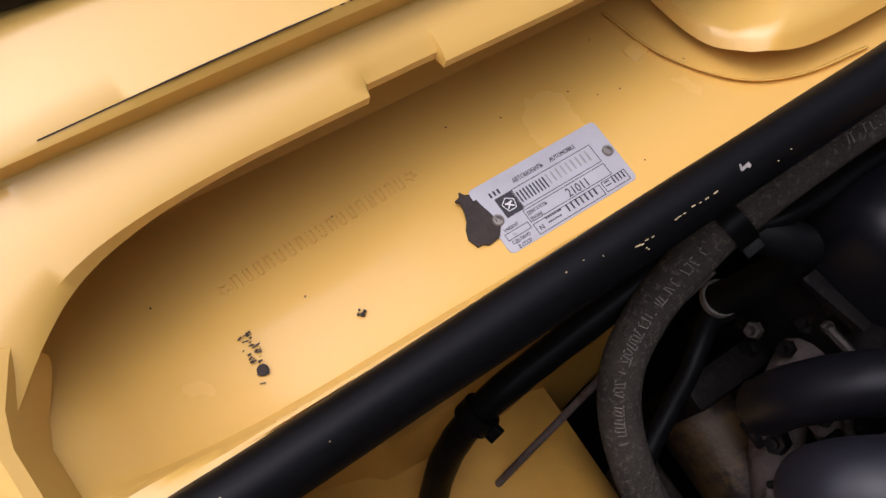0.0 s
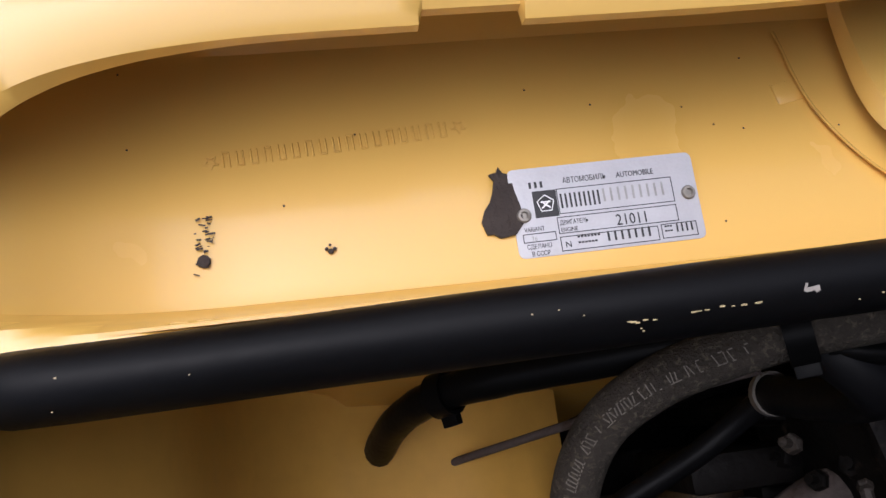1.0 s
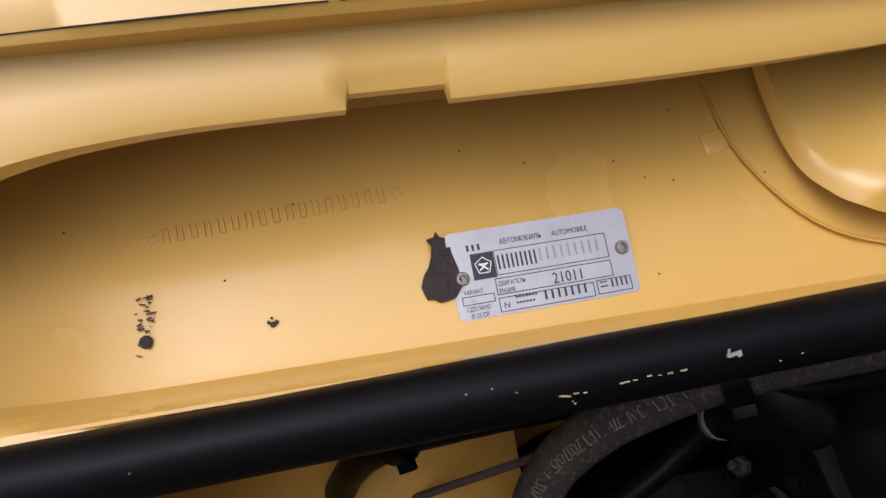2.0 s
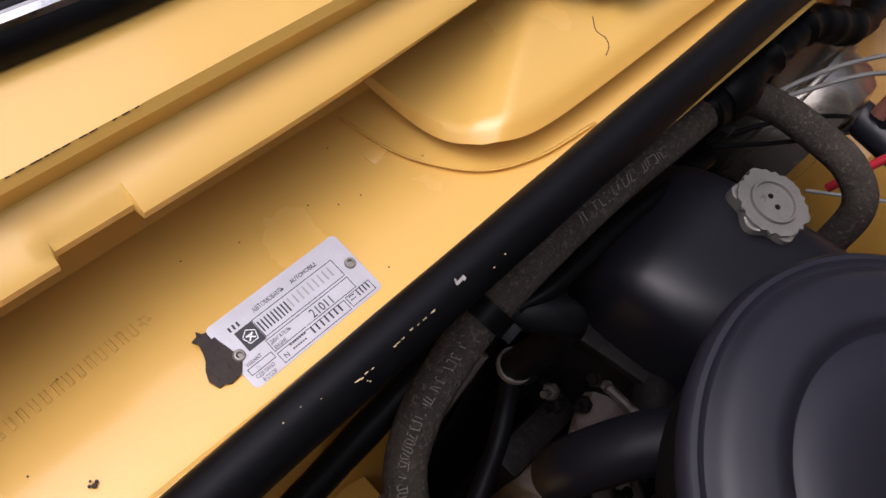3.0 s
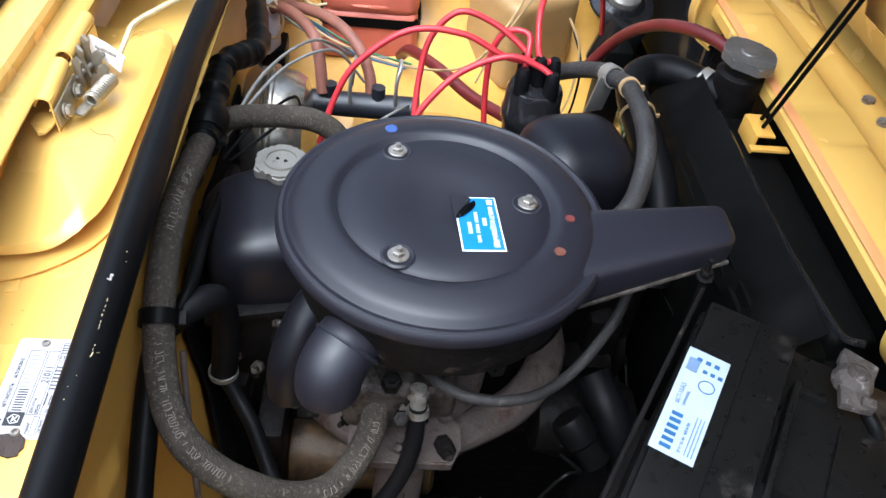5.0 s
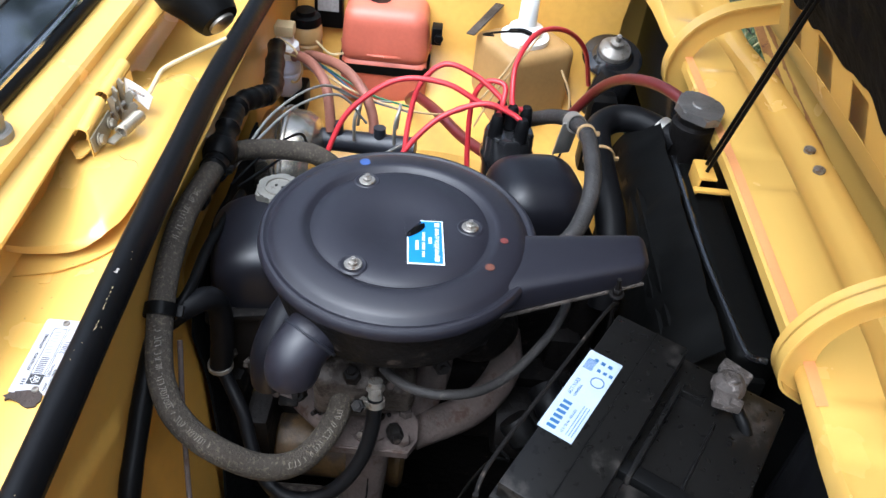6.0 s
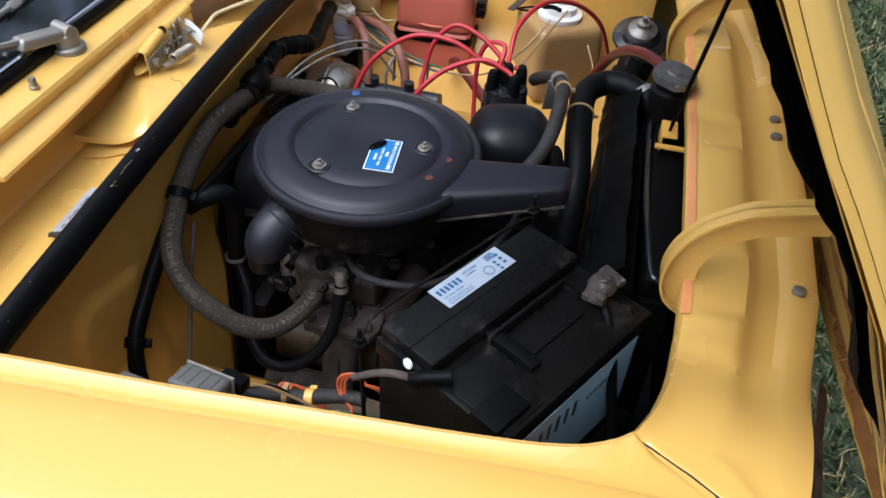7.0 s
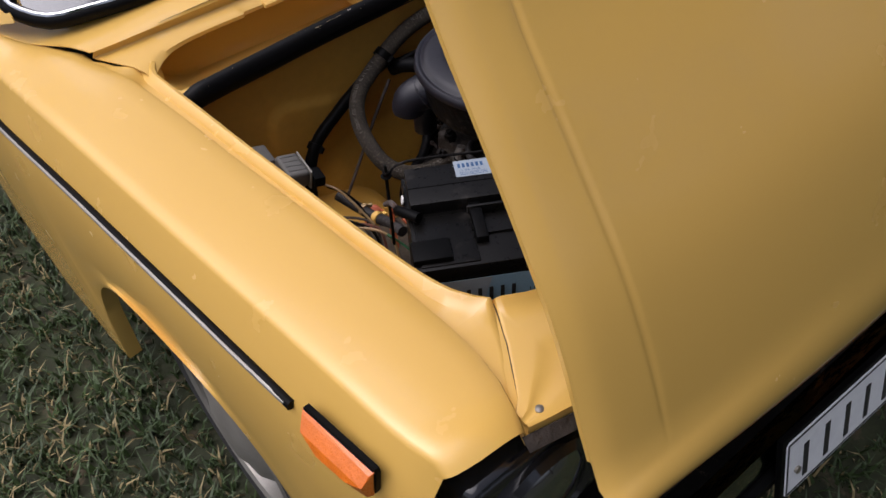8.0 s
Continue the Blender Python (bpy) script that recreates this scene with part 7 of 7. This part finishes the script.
for pts, mt in (
    ([(0.02, 0.765, 0.755), (-0.06, 0.795, 0.770), (-0.14, 0.83, 0.772), (-0.20, 0.88, 0.758), (-0.22, 0.92, 0.70)], WIRE_GREY),
    ([(0.01, 0.765, 0.750), (-0.10, 0.80, 0.778), (-0.22, 0.85, 0.760), (-0.29, 0.90, 0.70)], WIRE_GREY),
    ([(0.03, 0.77, 0.745), (-0.04, 0.80, 0.752), (-0.10, 0.835, 0.748), (-0.14, 0.84, 0.700)], PLASTIC),
    ([(0.02, 0.775, 0.735), (-0.05, 0.82, 0.738), (-0.11, 0.845, 0.728)], PLASTIC),
    ([(-0.40, 0.745, 0.715), (-0.36, 0.80, 0.722), (-0.30, 0.88, 0.712), (-0.27, 0.98, 0.700), (-0.30, 1.07, 0.690), (-0.38, 1.13, 0.71), (-0.44, 1.17, 0.75)], WIRE_TAN),
    ([(-0.42, 0.77, 0.705), (-0.38, 0.83, 0.70), (-0.34, 0.90, 0.675), (-0.33, 0.98, 0.66)], WIRE_BLUE),
    ([(-0.43, 0.78, 0.70), (-0.39, 0.84, 0.69), (-0.36, 0.91, 0.67), (-0.36, 0.99, 0.65)], WIRE_GREEN),
    ([(-0.42, 0.765, 0.70), (-0.37, 0.82, 0.69), (-0.33, 0.88, 0.68), (-0.34, 0.95, 0.67)], WIRE_GREY),
    ([(-0.40, 0.745, 0.74), (-0.378, 0.775, 0.735), (-0.375, 0.79, 0.70), (-0.39, 0.775, 0.662), (-0.41, 0.75, 0.66)], CREAM),
    ([(-0.46, 0.80, 0.71), (-0.455, 0.825, 0.69), (-0.46, 0.85, 0.69)], CREAM),
    ([(-0.46, 1.25, 0.70), (-0.43, 1.27, 0.66), (-0.40, 1.265, 0.60), (-0.38, 1.25, 0.56)], WIRE_TAN),
    ([(-0.455, 1.26, 0.68), (-0.42, 1.275, 0.64), (-0.39, 1.27, 0.58), (-0.36, 1.25, 0.54)], PLASTIC),
    ([(-0.50, 1.12, 0.735), (-0.47, 1.10, 0.75), (-0.455, 1.13, 0.765), (-0.47, 1.16, 0.762)], PLASTIC),
    ([(-0.46, 1.20, 0.765), (-0.44, 1.18, 0.74), (-0.42, 1.13, 0.66), (-0.40, 1.10, 0.60)], WIRE_TAN),
    ([(-0.12, 0.86, 0.64), (-0.16, 0.92, 0.66), (-0.20, 0.97, 0.672), (-0.24, 0.99, 0.655)], WIRE_GREY),
):
    hose("wire", pts, 0.0021, mt, "thin loose wire in the engine bay", "wire", "loose wires", n=6)

# wires and bits at the near end of the battery
rng = random.Random(21)
for mt in (WIRE_TAN, PLASTIC, WIRE_TAN, RUST, WIRE_GREY, PINK, CREAM, RUST):
    x, y = rng.uniform(0.52, 0.56), rng.uniform(1.00, 1.06)
    hose("wire", [(x + 0.03, y - 0.05, 0.66), (x + 0.01, y - 0.02, 0.680 + rng.uniform(0, 0.02)), (x - 0.02, y + 0.02, 0.685), (x - 0.02, y + 0.04, 0.64), (x - 0.01, y + 0.05, 0.58)], 0.0024, mt, "thin loose wire in the engine bay", "wire", "loose wires", n=6)
lead = hose("fuse_lead", [(0.520, 1.082, 0.772), (0.530, 1.110, 0.800), (0.540, 1.132, 0.818), (0.547, 1.156, 0.826)], 0.0042, RUST, "brown twin lead with a black sleeve beside the battery", "lead")
bm = mesh()
tube(bm, [(0.546, 1.150, 0.823), (0.546, 1.165, 0.830), (0.541, 1.190, 0.834)], 0.0072, n=12)
part("sleeve", bm, PLASTIC, lead, "black shrink sleeve")
reg_m = pose(0.583, 0.938, 0.781, 0, -12, -10)
bm = mesh()
rbox(bm, (0.034, 0.056, 0.026), m=reg_m, bevel=0.006, seg=3)
reg = single("voltage_regulator", bm, BOXGREY, "dull silver voltage regulator box on the inner wing", "regulator")
bm = mesh()
rbox(bm, (0.003, 0.058, 0.030), m=reg_m @ Matrix.Translation((-0.0185, 0, -0.002)), bevel=0.0015)
part("flange", bm, ALU, reg, "pale metal edge")
for dy in (-0.018, -0.006, 0.006, 0.018):
    bm = mesh()
    rbox(bm, (0.026, 0.0010, 0.0010), m=reg_m @ Matrix.Translation((0, dy, 0.0134)), bevel=0.0005)
    part("rib", bm, BOXGREY, reg)
bm = mesh()
rbox(bm, (0.018, 0.030, 0.016), m=reg_m @ Matrix.Translation((-0.030, 0.020, -0.004)), bevel=0.003)
part("connector", bm, PLASTIC, reg)
bm = mesh()
rbox(bm, (0.030, 0.046, 0.009), m=Matrix.Translation((0.598, 0.872, 0.778)) @ pose(0, 0, 0, 0, -12, -8), bevel=0.003)
single("relay_box", bm, BOXGREY, "flat grey relay box on the inner wing", "relay")
# taped conduit and orange wires below the inner wing
conduit = hose("wiring_conduit", [(0.520, 0.945, 0.700), (0.505, 0.985, 0.688), (0.498, 1.020, 0.688), (0.496, 1.055, 0.700), (0.498, 1.085, 0.706)], 0.0085, HOSE_GREY, "grey wiring conduit with a yellow tape band", "conduit")
clamp_ring(conduit, (0.498, 1.020, 0.688), (-0.002, 0.035, 0.006), 0.0090, YELLOW, 0.010, "tape_band", "yellow tape band")
clamp_ring(conduit, (0.502, 0.990, 0.688), (-0.007, 0.035, 0.0), 0.0090, WIRE_TAN, 0.006, "tape_band", "tan tape band")
rng = random.Random(5)
for k in range(4):
    d = 0.0045 * k
    hose("wire", [(0.500, 0.978 + d, 0.640), (0.482, 0.972 + d, 0.655 + rng.uniform(0, 0.004)), (0.470, 0.971 + d, 0.664), (0.466, 0.988 + d, 0.655), (0.470, 1.008 + d, 0.640), (0.478, 1.024 + d, 0.622)], 0.0021, WIRE_ORANGE, "orange loop of wire below the inner wing", "wire", "orange wires", n=6)
for k in range(3):
    d = 0.0040 * k
    hose("wire", [(0.508, 1.074, 0.690 + d), (0.496, 1.062 - d, 0.712), (0.493, 1.064 - d, 0.732), (0.492, 1.074, 0.737 + d * 0.5), (0.494, 1.086, 0.730)], 0.0019, WIRE_ORANGE, "orange loop of wire below the inner wing", "wire", "orange wires", n=6)
for k in range(3):
    d = 0.0042 * k
    hose("wire", [(0.496, 1.085 + d, 0.731), (0.4935, 1.098 + d, 0.724), (0.488, 1.112 + d, 0.700), (0.482, 1.118 + d, 0.660), (0.478, 1.120 + d, 0.610)], 0.0019, WIRE_ORANGE, "orange wire hanging below the battery lead", "wire", "orange wires", n=6)
for pts, mt in (
    ([(0.545, 0.965, 0.745), (0.528, 0.985, 0.735), (0.512, 1.000, 0.705), (0.508, 1.008, 0.668)], PLASTIC),
    ([(0.548, 0.960, 0.748), (0.535, 0.982, 0.742), (0.520, 1.010, 0.712), (0.512, 1.030, 0.690)], WIRE_TAN),
    ([(0.510, 1.060, 0.690), (0.500, 1.080, 0.680), (0.490, 1.100, 0.660), (0.486, 1.110, 0.620)], WIRE_GREEN),
):
    hose("wire", pts, 0.0020, mt, "thin loose wire in the engine bay", "wire", "loose wires", n=6)

# ---- far side: brakes, tanks, horn ----
booster = thing("brake_booster", "round tinned steel brake booster on the firewall", "brake booster", (-0.215, 0.752, 0.605))
bm_m = between((-0.215, 0.752, 0.605), (-0.215, 0.9, 0.605))
bm = mesh()
lathe(bm, [(0.060, 0.0), (0.090, 0.004), (0.096, 0.012), (0.096, 0.034)], m=bm_m, n=52)
part("rear_shell", bm, TIN, booster)
bm = mesh()
lathe(bm, [(0.094, 0.033), (0.100, 0.035), (0.1015, 0.040), (0.100, 0.045), (0.094, 0.047)], m=bm_m, n=52, caps=False)
part("rolled_seam", bm, TIN, booster, "rolled steel seam")
bm = mesh()
lathe(bm, [(0.096, 0.046), (0.094, 0.070), (0.084, 0.086), (0.060, 0.094), (0.040, 0.098), (0.0, 0.099)], m=bm_m, n=52)
part("front_shell", bm, TIN, booster)
bm = mesh()
rod(bm, (-0.252, 0.825, 0.642), (-0.235, 1.000, 0.650), 0.0185, n=18)
rod(bm, (-0.246, 0.870, 0.655), (-0.246, 0.870, 0.678), 0.010, n=12)
rod(bm, (-0.240, 0.940, 0.658), (-0.240, 0.940, 0.681), 0.010, n=12)
mc = single("brake_master_cylinder", bm, BLACK, "black brake master cylinder", "master cylinder")
for y in (0.90, 0.965):
    bm = mesh()
    tube(bm, [(-0.226, y, 0.66), (-0.224, y, 0.70), (-0.236, y + 0.005, 0.718), (-0.262, y + 0.005, 0.712), (-0.275, y, 0.66)], 0.0028, n=8)
    part("brake_pipe", bm, ALU, mc, "bent steel brake pipe")


def reservoir(x, y, z, r, h, label, body, cap, cap_h):
    bm = mesh()
    lathe(bm, [(r * 0.85, 0), (r, 0.008), (r, h * 0.55), (r * 0.93, h * 0.58), (r * 0.93, h * 0.62), (r, h * 0.65), (r, h - 0.008), (r * 0.8, h)], at=(x, y, z), n=26)
    res = single("fluid_reservoir", bm, body, label, "reservoir", "fluid reservoirs")
    bm = mesh()
    lathe(bm, [(r * 0.92, 0), (r * 0.95, 0.004), (r * 0.9, cap_h * 0.6), (r * 0.6, cap_h * 0.7), (r * 0.6, cap_h), (0, cap_h + 0.001)], at=(x, y, z + h - 0.002), n=22)
    part("cap", bm, cap, res)
    return res


r1 = reservoir(-0.420, 0.752, 0.625, 0.027, 0.075, "milky brake fluid reservoir with a cream wired cap", MILKY, WHITE_PLASTIC, 0.036)
bm = mesh()
rbox(bm, (0.030, 0.036, 0.020), at=(-0.420, 0.752, 0.748), bevel=0.004)
part("connector", bm, CREAM, r1, "cream wiring connector")
reservoir(-0.500, 0.775, 0.640, 0.030, 0.085, "yellowed fluid reservoir with a black cap", AMBER_TANK, PLASTIC, 0.026)
bm = mesh()
rbox(bm, (0.06, 0.04, 0.05), at=(-0.43, 0.768, 0.61), bevel=0.006)
single("reservoir_bracket", bm, PLASTIC, "black reservoir bracket on the firewall", "bracket")
bm = mesh()
rbox(bm, (0.030, 0.055, 0.110), at=(-0.590, 0.805, 0.735), bevel=0.004)
ctl = single("ignition_module", bm, PLASTIC, "black module with a printed label on the inner wing", "module")
bm = mesh()
rbox(bm, (0.001, 0.040, 0.060), at=(-0.5742, 0.805, 0.745), bevel=0)
part("label", bm, INK_GREY, ctl, "grey printed label")
bm = mesh()
rbox(bm, (0.001, 0.034, 0.014), at=(-0.5736, 0.805, 0.782), bevel=0)
part("label_head", bm, PINK, ctl)

# expansion tank
bm = mesh()
rbox(bm, (0.115, 0.172, 0.110), at=(-0.560, 0.920, 0.700), bevel=0.032, seg=5, taper=0.90)
etank = single("expansion_tank", bm, CORAL, "coral plastic expansion tank in a dark strap", "tank")
bm = mesh()
rbox(bm, (0.112, 0.166, 0.095), at=(-0.560, 0.920, 0.610), bevel=0.020, seg=4)
part("lower_half", bm, CORAL, etank)
bm = mesh()
tube(bm, [(-0.5605 + 0.057 * math.cos(a) * (1 if abs(math.cos(a)) < 0.7 else 1.02), 0.920 + 0.086 * math.sin(a), 0.668) for a in lin(0, 2 * math.pi, 30)], 0.003, n=6, step=1)
part("weld_seam", bm, CORAL, etank)
bm = mesh()
rbox(bm, (0.119, 0.174, 0.026), at=(-0.560, 0.920, 0.640), bevel=0.022, seg=3)
part("strap", bm, PLASTIC, etank, "dark steel strap")
bm = mesh()
rbox(bm, (0.030, 0.020, 0.034), at=(-0.545, 1.016, 0.705), bevel=0.003)
hexnut(bm, (-0.530, 1.020, 0.705), 0.009, 0.010, (1, 0, 0))
part("strap_bolt", bm, PLASTIC, etank)
bm = mesh()
lathe(bm, [(0.020, 0), (0.022, 0.004), (0.022, 0.012), (0.012, 0.014), (0.012, 0.020), (0.007, 0.022), (0.007, 0.030), (0.0, 0.031)], at=(-0.565, 0.905, 0.752), n=8)
part("cap", bm, CAST, etank, "grey pressed filler cap")

# washer tank
wm = pose(-0.545, 1.185, 0, 0, 0, 32)
bm = mesh()
rbox(bm, (0.135, 0.150, 0.165), m=wm @ Matrix.Translation((0, 0, 0.632)), bevel=0.022, seg=4)
wtank = single("washer_tank", bm, AMBER_TANK, "yellowed plastic washer tank with a white pump cap", "tank")
bm = mesh()
lathe(bm, [(0.044, 0.712), (0.046, 0.716), (0.046, 0.724), (0.040, 0.727), (0.034, 0.727), (0.032, 0.740), (0.022, 0.744), (0.0175, 0.746), (0.0165, 0.800), (0.014, 0.804), (0.0, 0.805)], at=(-0.540, 1.182, 0), n=30)
part("pump_cap", bm, WHITE_PLASTIC, wtank, "white round pump cap")
bm = mesh()
rbox(bm, (0.090, 0.022, 0.003), m=Matrix.Translation((-0.565, 1.105, 0.735)) @ pose(0, 0, 0, 15, 25, -40), bevel=0.001)
part("strap", bm, CAST, wtank, "grey steel strap end")
bm = mesh()
tube(bm, [(-0.50, 1.150, 0.748), (-0.485, 1.170, 0.757), (-0.475, 1.185, 0.757)], 0.0045, n=8)
part("pipe_stub", bm, PLASTIC, wtank)

# horn
bm = mesh()
hm = between((-0.535, 1.352, 0.690), (-0.50, 1.352, 0.79))
lathe(bm, [(0.0, -0.02), (0.03, -0.018), (0.052, 0.0), (0.058, 0.010), (0.056, 0.014), (0.040, 0.016), (0.034, 0.024), (0.0, 0.025)], m=hm, n=30)
horn = single("horn", bm, GLOSS, "round black horn with a brassy top", "horn")
bm = mesh()
lathe(bm, [(0.030, 0.024), (0.030, 0.034), (0.026, 0.038), (0.016, 0.041), (0.013, 0.044), (0.013, 0.052), (0.005, 0.054), (0.005, 0.066), (0.0, 0.067)], m=hm, n=24)
part("diaphragm_cover", bm, RUSTY_ZINC, horn, "brassy horn cover")
bm = mesh()
rod(bm, (-0.50, 1.34, 0.60), (-0.49, 1.36, 0.69), 0.036, n=22)
single("horn_trumpet", bm, GLOSS, "black horn body below the first horn", "horn")
bm = mesh()
rbox(bm, (0.05, 0.05, 0.16), at=(-0.42, 1.33, 0.60), bevel=0.012)
single("ignition_coil", bm, PLASTIC, "black ignition coil on the inner wing", "coil")

# coupling bits seen low beside the engine
bm = mesh()
lathe(bm, [(0.018, 0), (0.020, 0.004), (0.020, 0.03), (0.016, 0.034), (0.016, 0.06)], m=between((0.27, 1.155, 0.62), (0.30, 1.19, 0.585)), n=20)
single("hose_elbow", bm, PLASTIC, "black ribbed coupling beside the engine", "coupling")
hose("wire", [(0.34, 1.13, 0.66), (0.37, 1.14, 0.68), (0.385, 1.12, 0.70), (0.39, 1.10, 0.66), (0.40, 1.08, 0.60)], 0.0018, PLASTIC, "thin loose wire in the engine bay", "wire", "loose wires", n=6)
# ---- trees and hedge around the car, seen in reflections ----
def tree(x, y, h, seed, n=1500):
    rng = random.Random(seed)
    t = thing("tree", "leafy green tree beside the lawn", "tree", (x, y, 0), "trees round the lawn")
    bm = mesh()
    tube(bm, [(x, y, -0.1), (x + 0.1, y, h * 0.3), (x - 0.1, y + 0.1, h * 0.6), (x, y, h * 0.85)], (0.22, 0.05), n=10)
    for k in range(9):
        a, z = rng.random() * 6.28, h * rng.uniform(0.3, 0.75)
        r = h * rng.uniform(0.16, 0.3)
        tube(bm, [(x, y, z), (x + r * 0.5 * math.cos(a), y + r * 0.5 * math.sin(a), z + r * 0.3), (x + r * math.cos(a), y + r * math.sin(a), z + r * 0.5)], (0.06, 0.015), n=6)
    part("trunk", bm, BARK, t)
    r2 = np.random.default_rng(seed)
    clump = r2.normal(size=(60, 3)) * np.array([h * 0.17, h * 0.17, h * 0.17]) + np.array([x, y, h * 0.62])
    c = clump[r2.integers(0, 60, n)] + r2.normal(size=(n, 3)) * h * 0.045
    u, w = r2.normal(size=(n, 3)), r2.normal(size=(n, 3))
    u /= np.linalg.norm(u, axis=1)[:, None]
    w -= (w * u).sum(1)[:, None] * u
    w /= np.linalg.norm(w, axis=1)[:, None]
    s = h * 0.028
    v = np.stack([c - u * s, c + w * s * 0.6, c + u * s, c - w * s * 0.6], 1).reshape(-1, 3)
    k = np.arange(n) * 4
    me = bpy.data.meshes.new("crown")
    me.from_pydata(v.tolist(), [], np.stack([k, k + 1, k + 2, k + 3], 1).tolist())
    me.materials.append(LEAF)
    ob = new("crown", me)
    ob.parent = t
    ob.matrix_parent_inverse = Matrix.Translation(-t.location)


for k, (x, y, h) in enumerate(((-7, -5, 7.5), (-10, 1, 10), (-12, 6, 13), (-8, 9, 9), (-3, 10, 8.5), (3.5, 11, 8), (2, -11, 9), (-3, -10, 8))):
    tree(x, y, h, 30 + k, 260 if h > 12 else 1500)
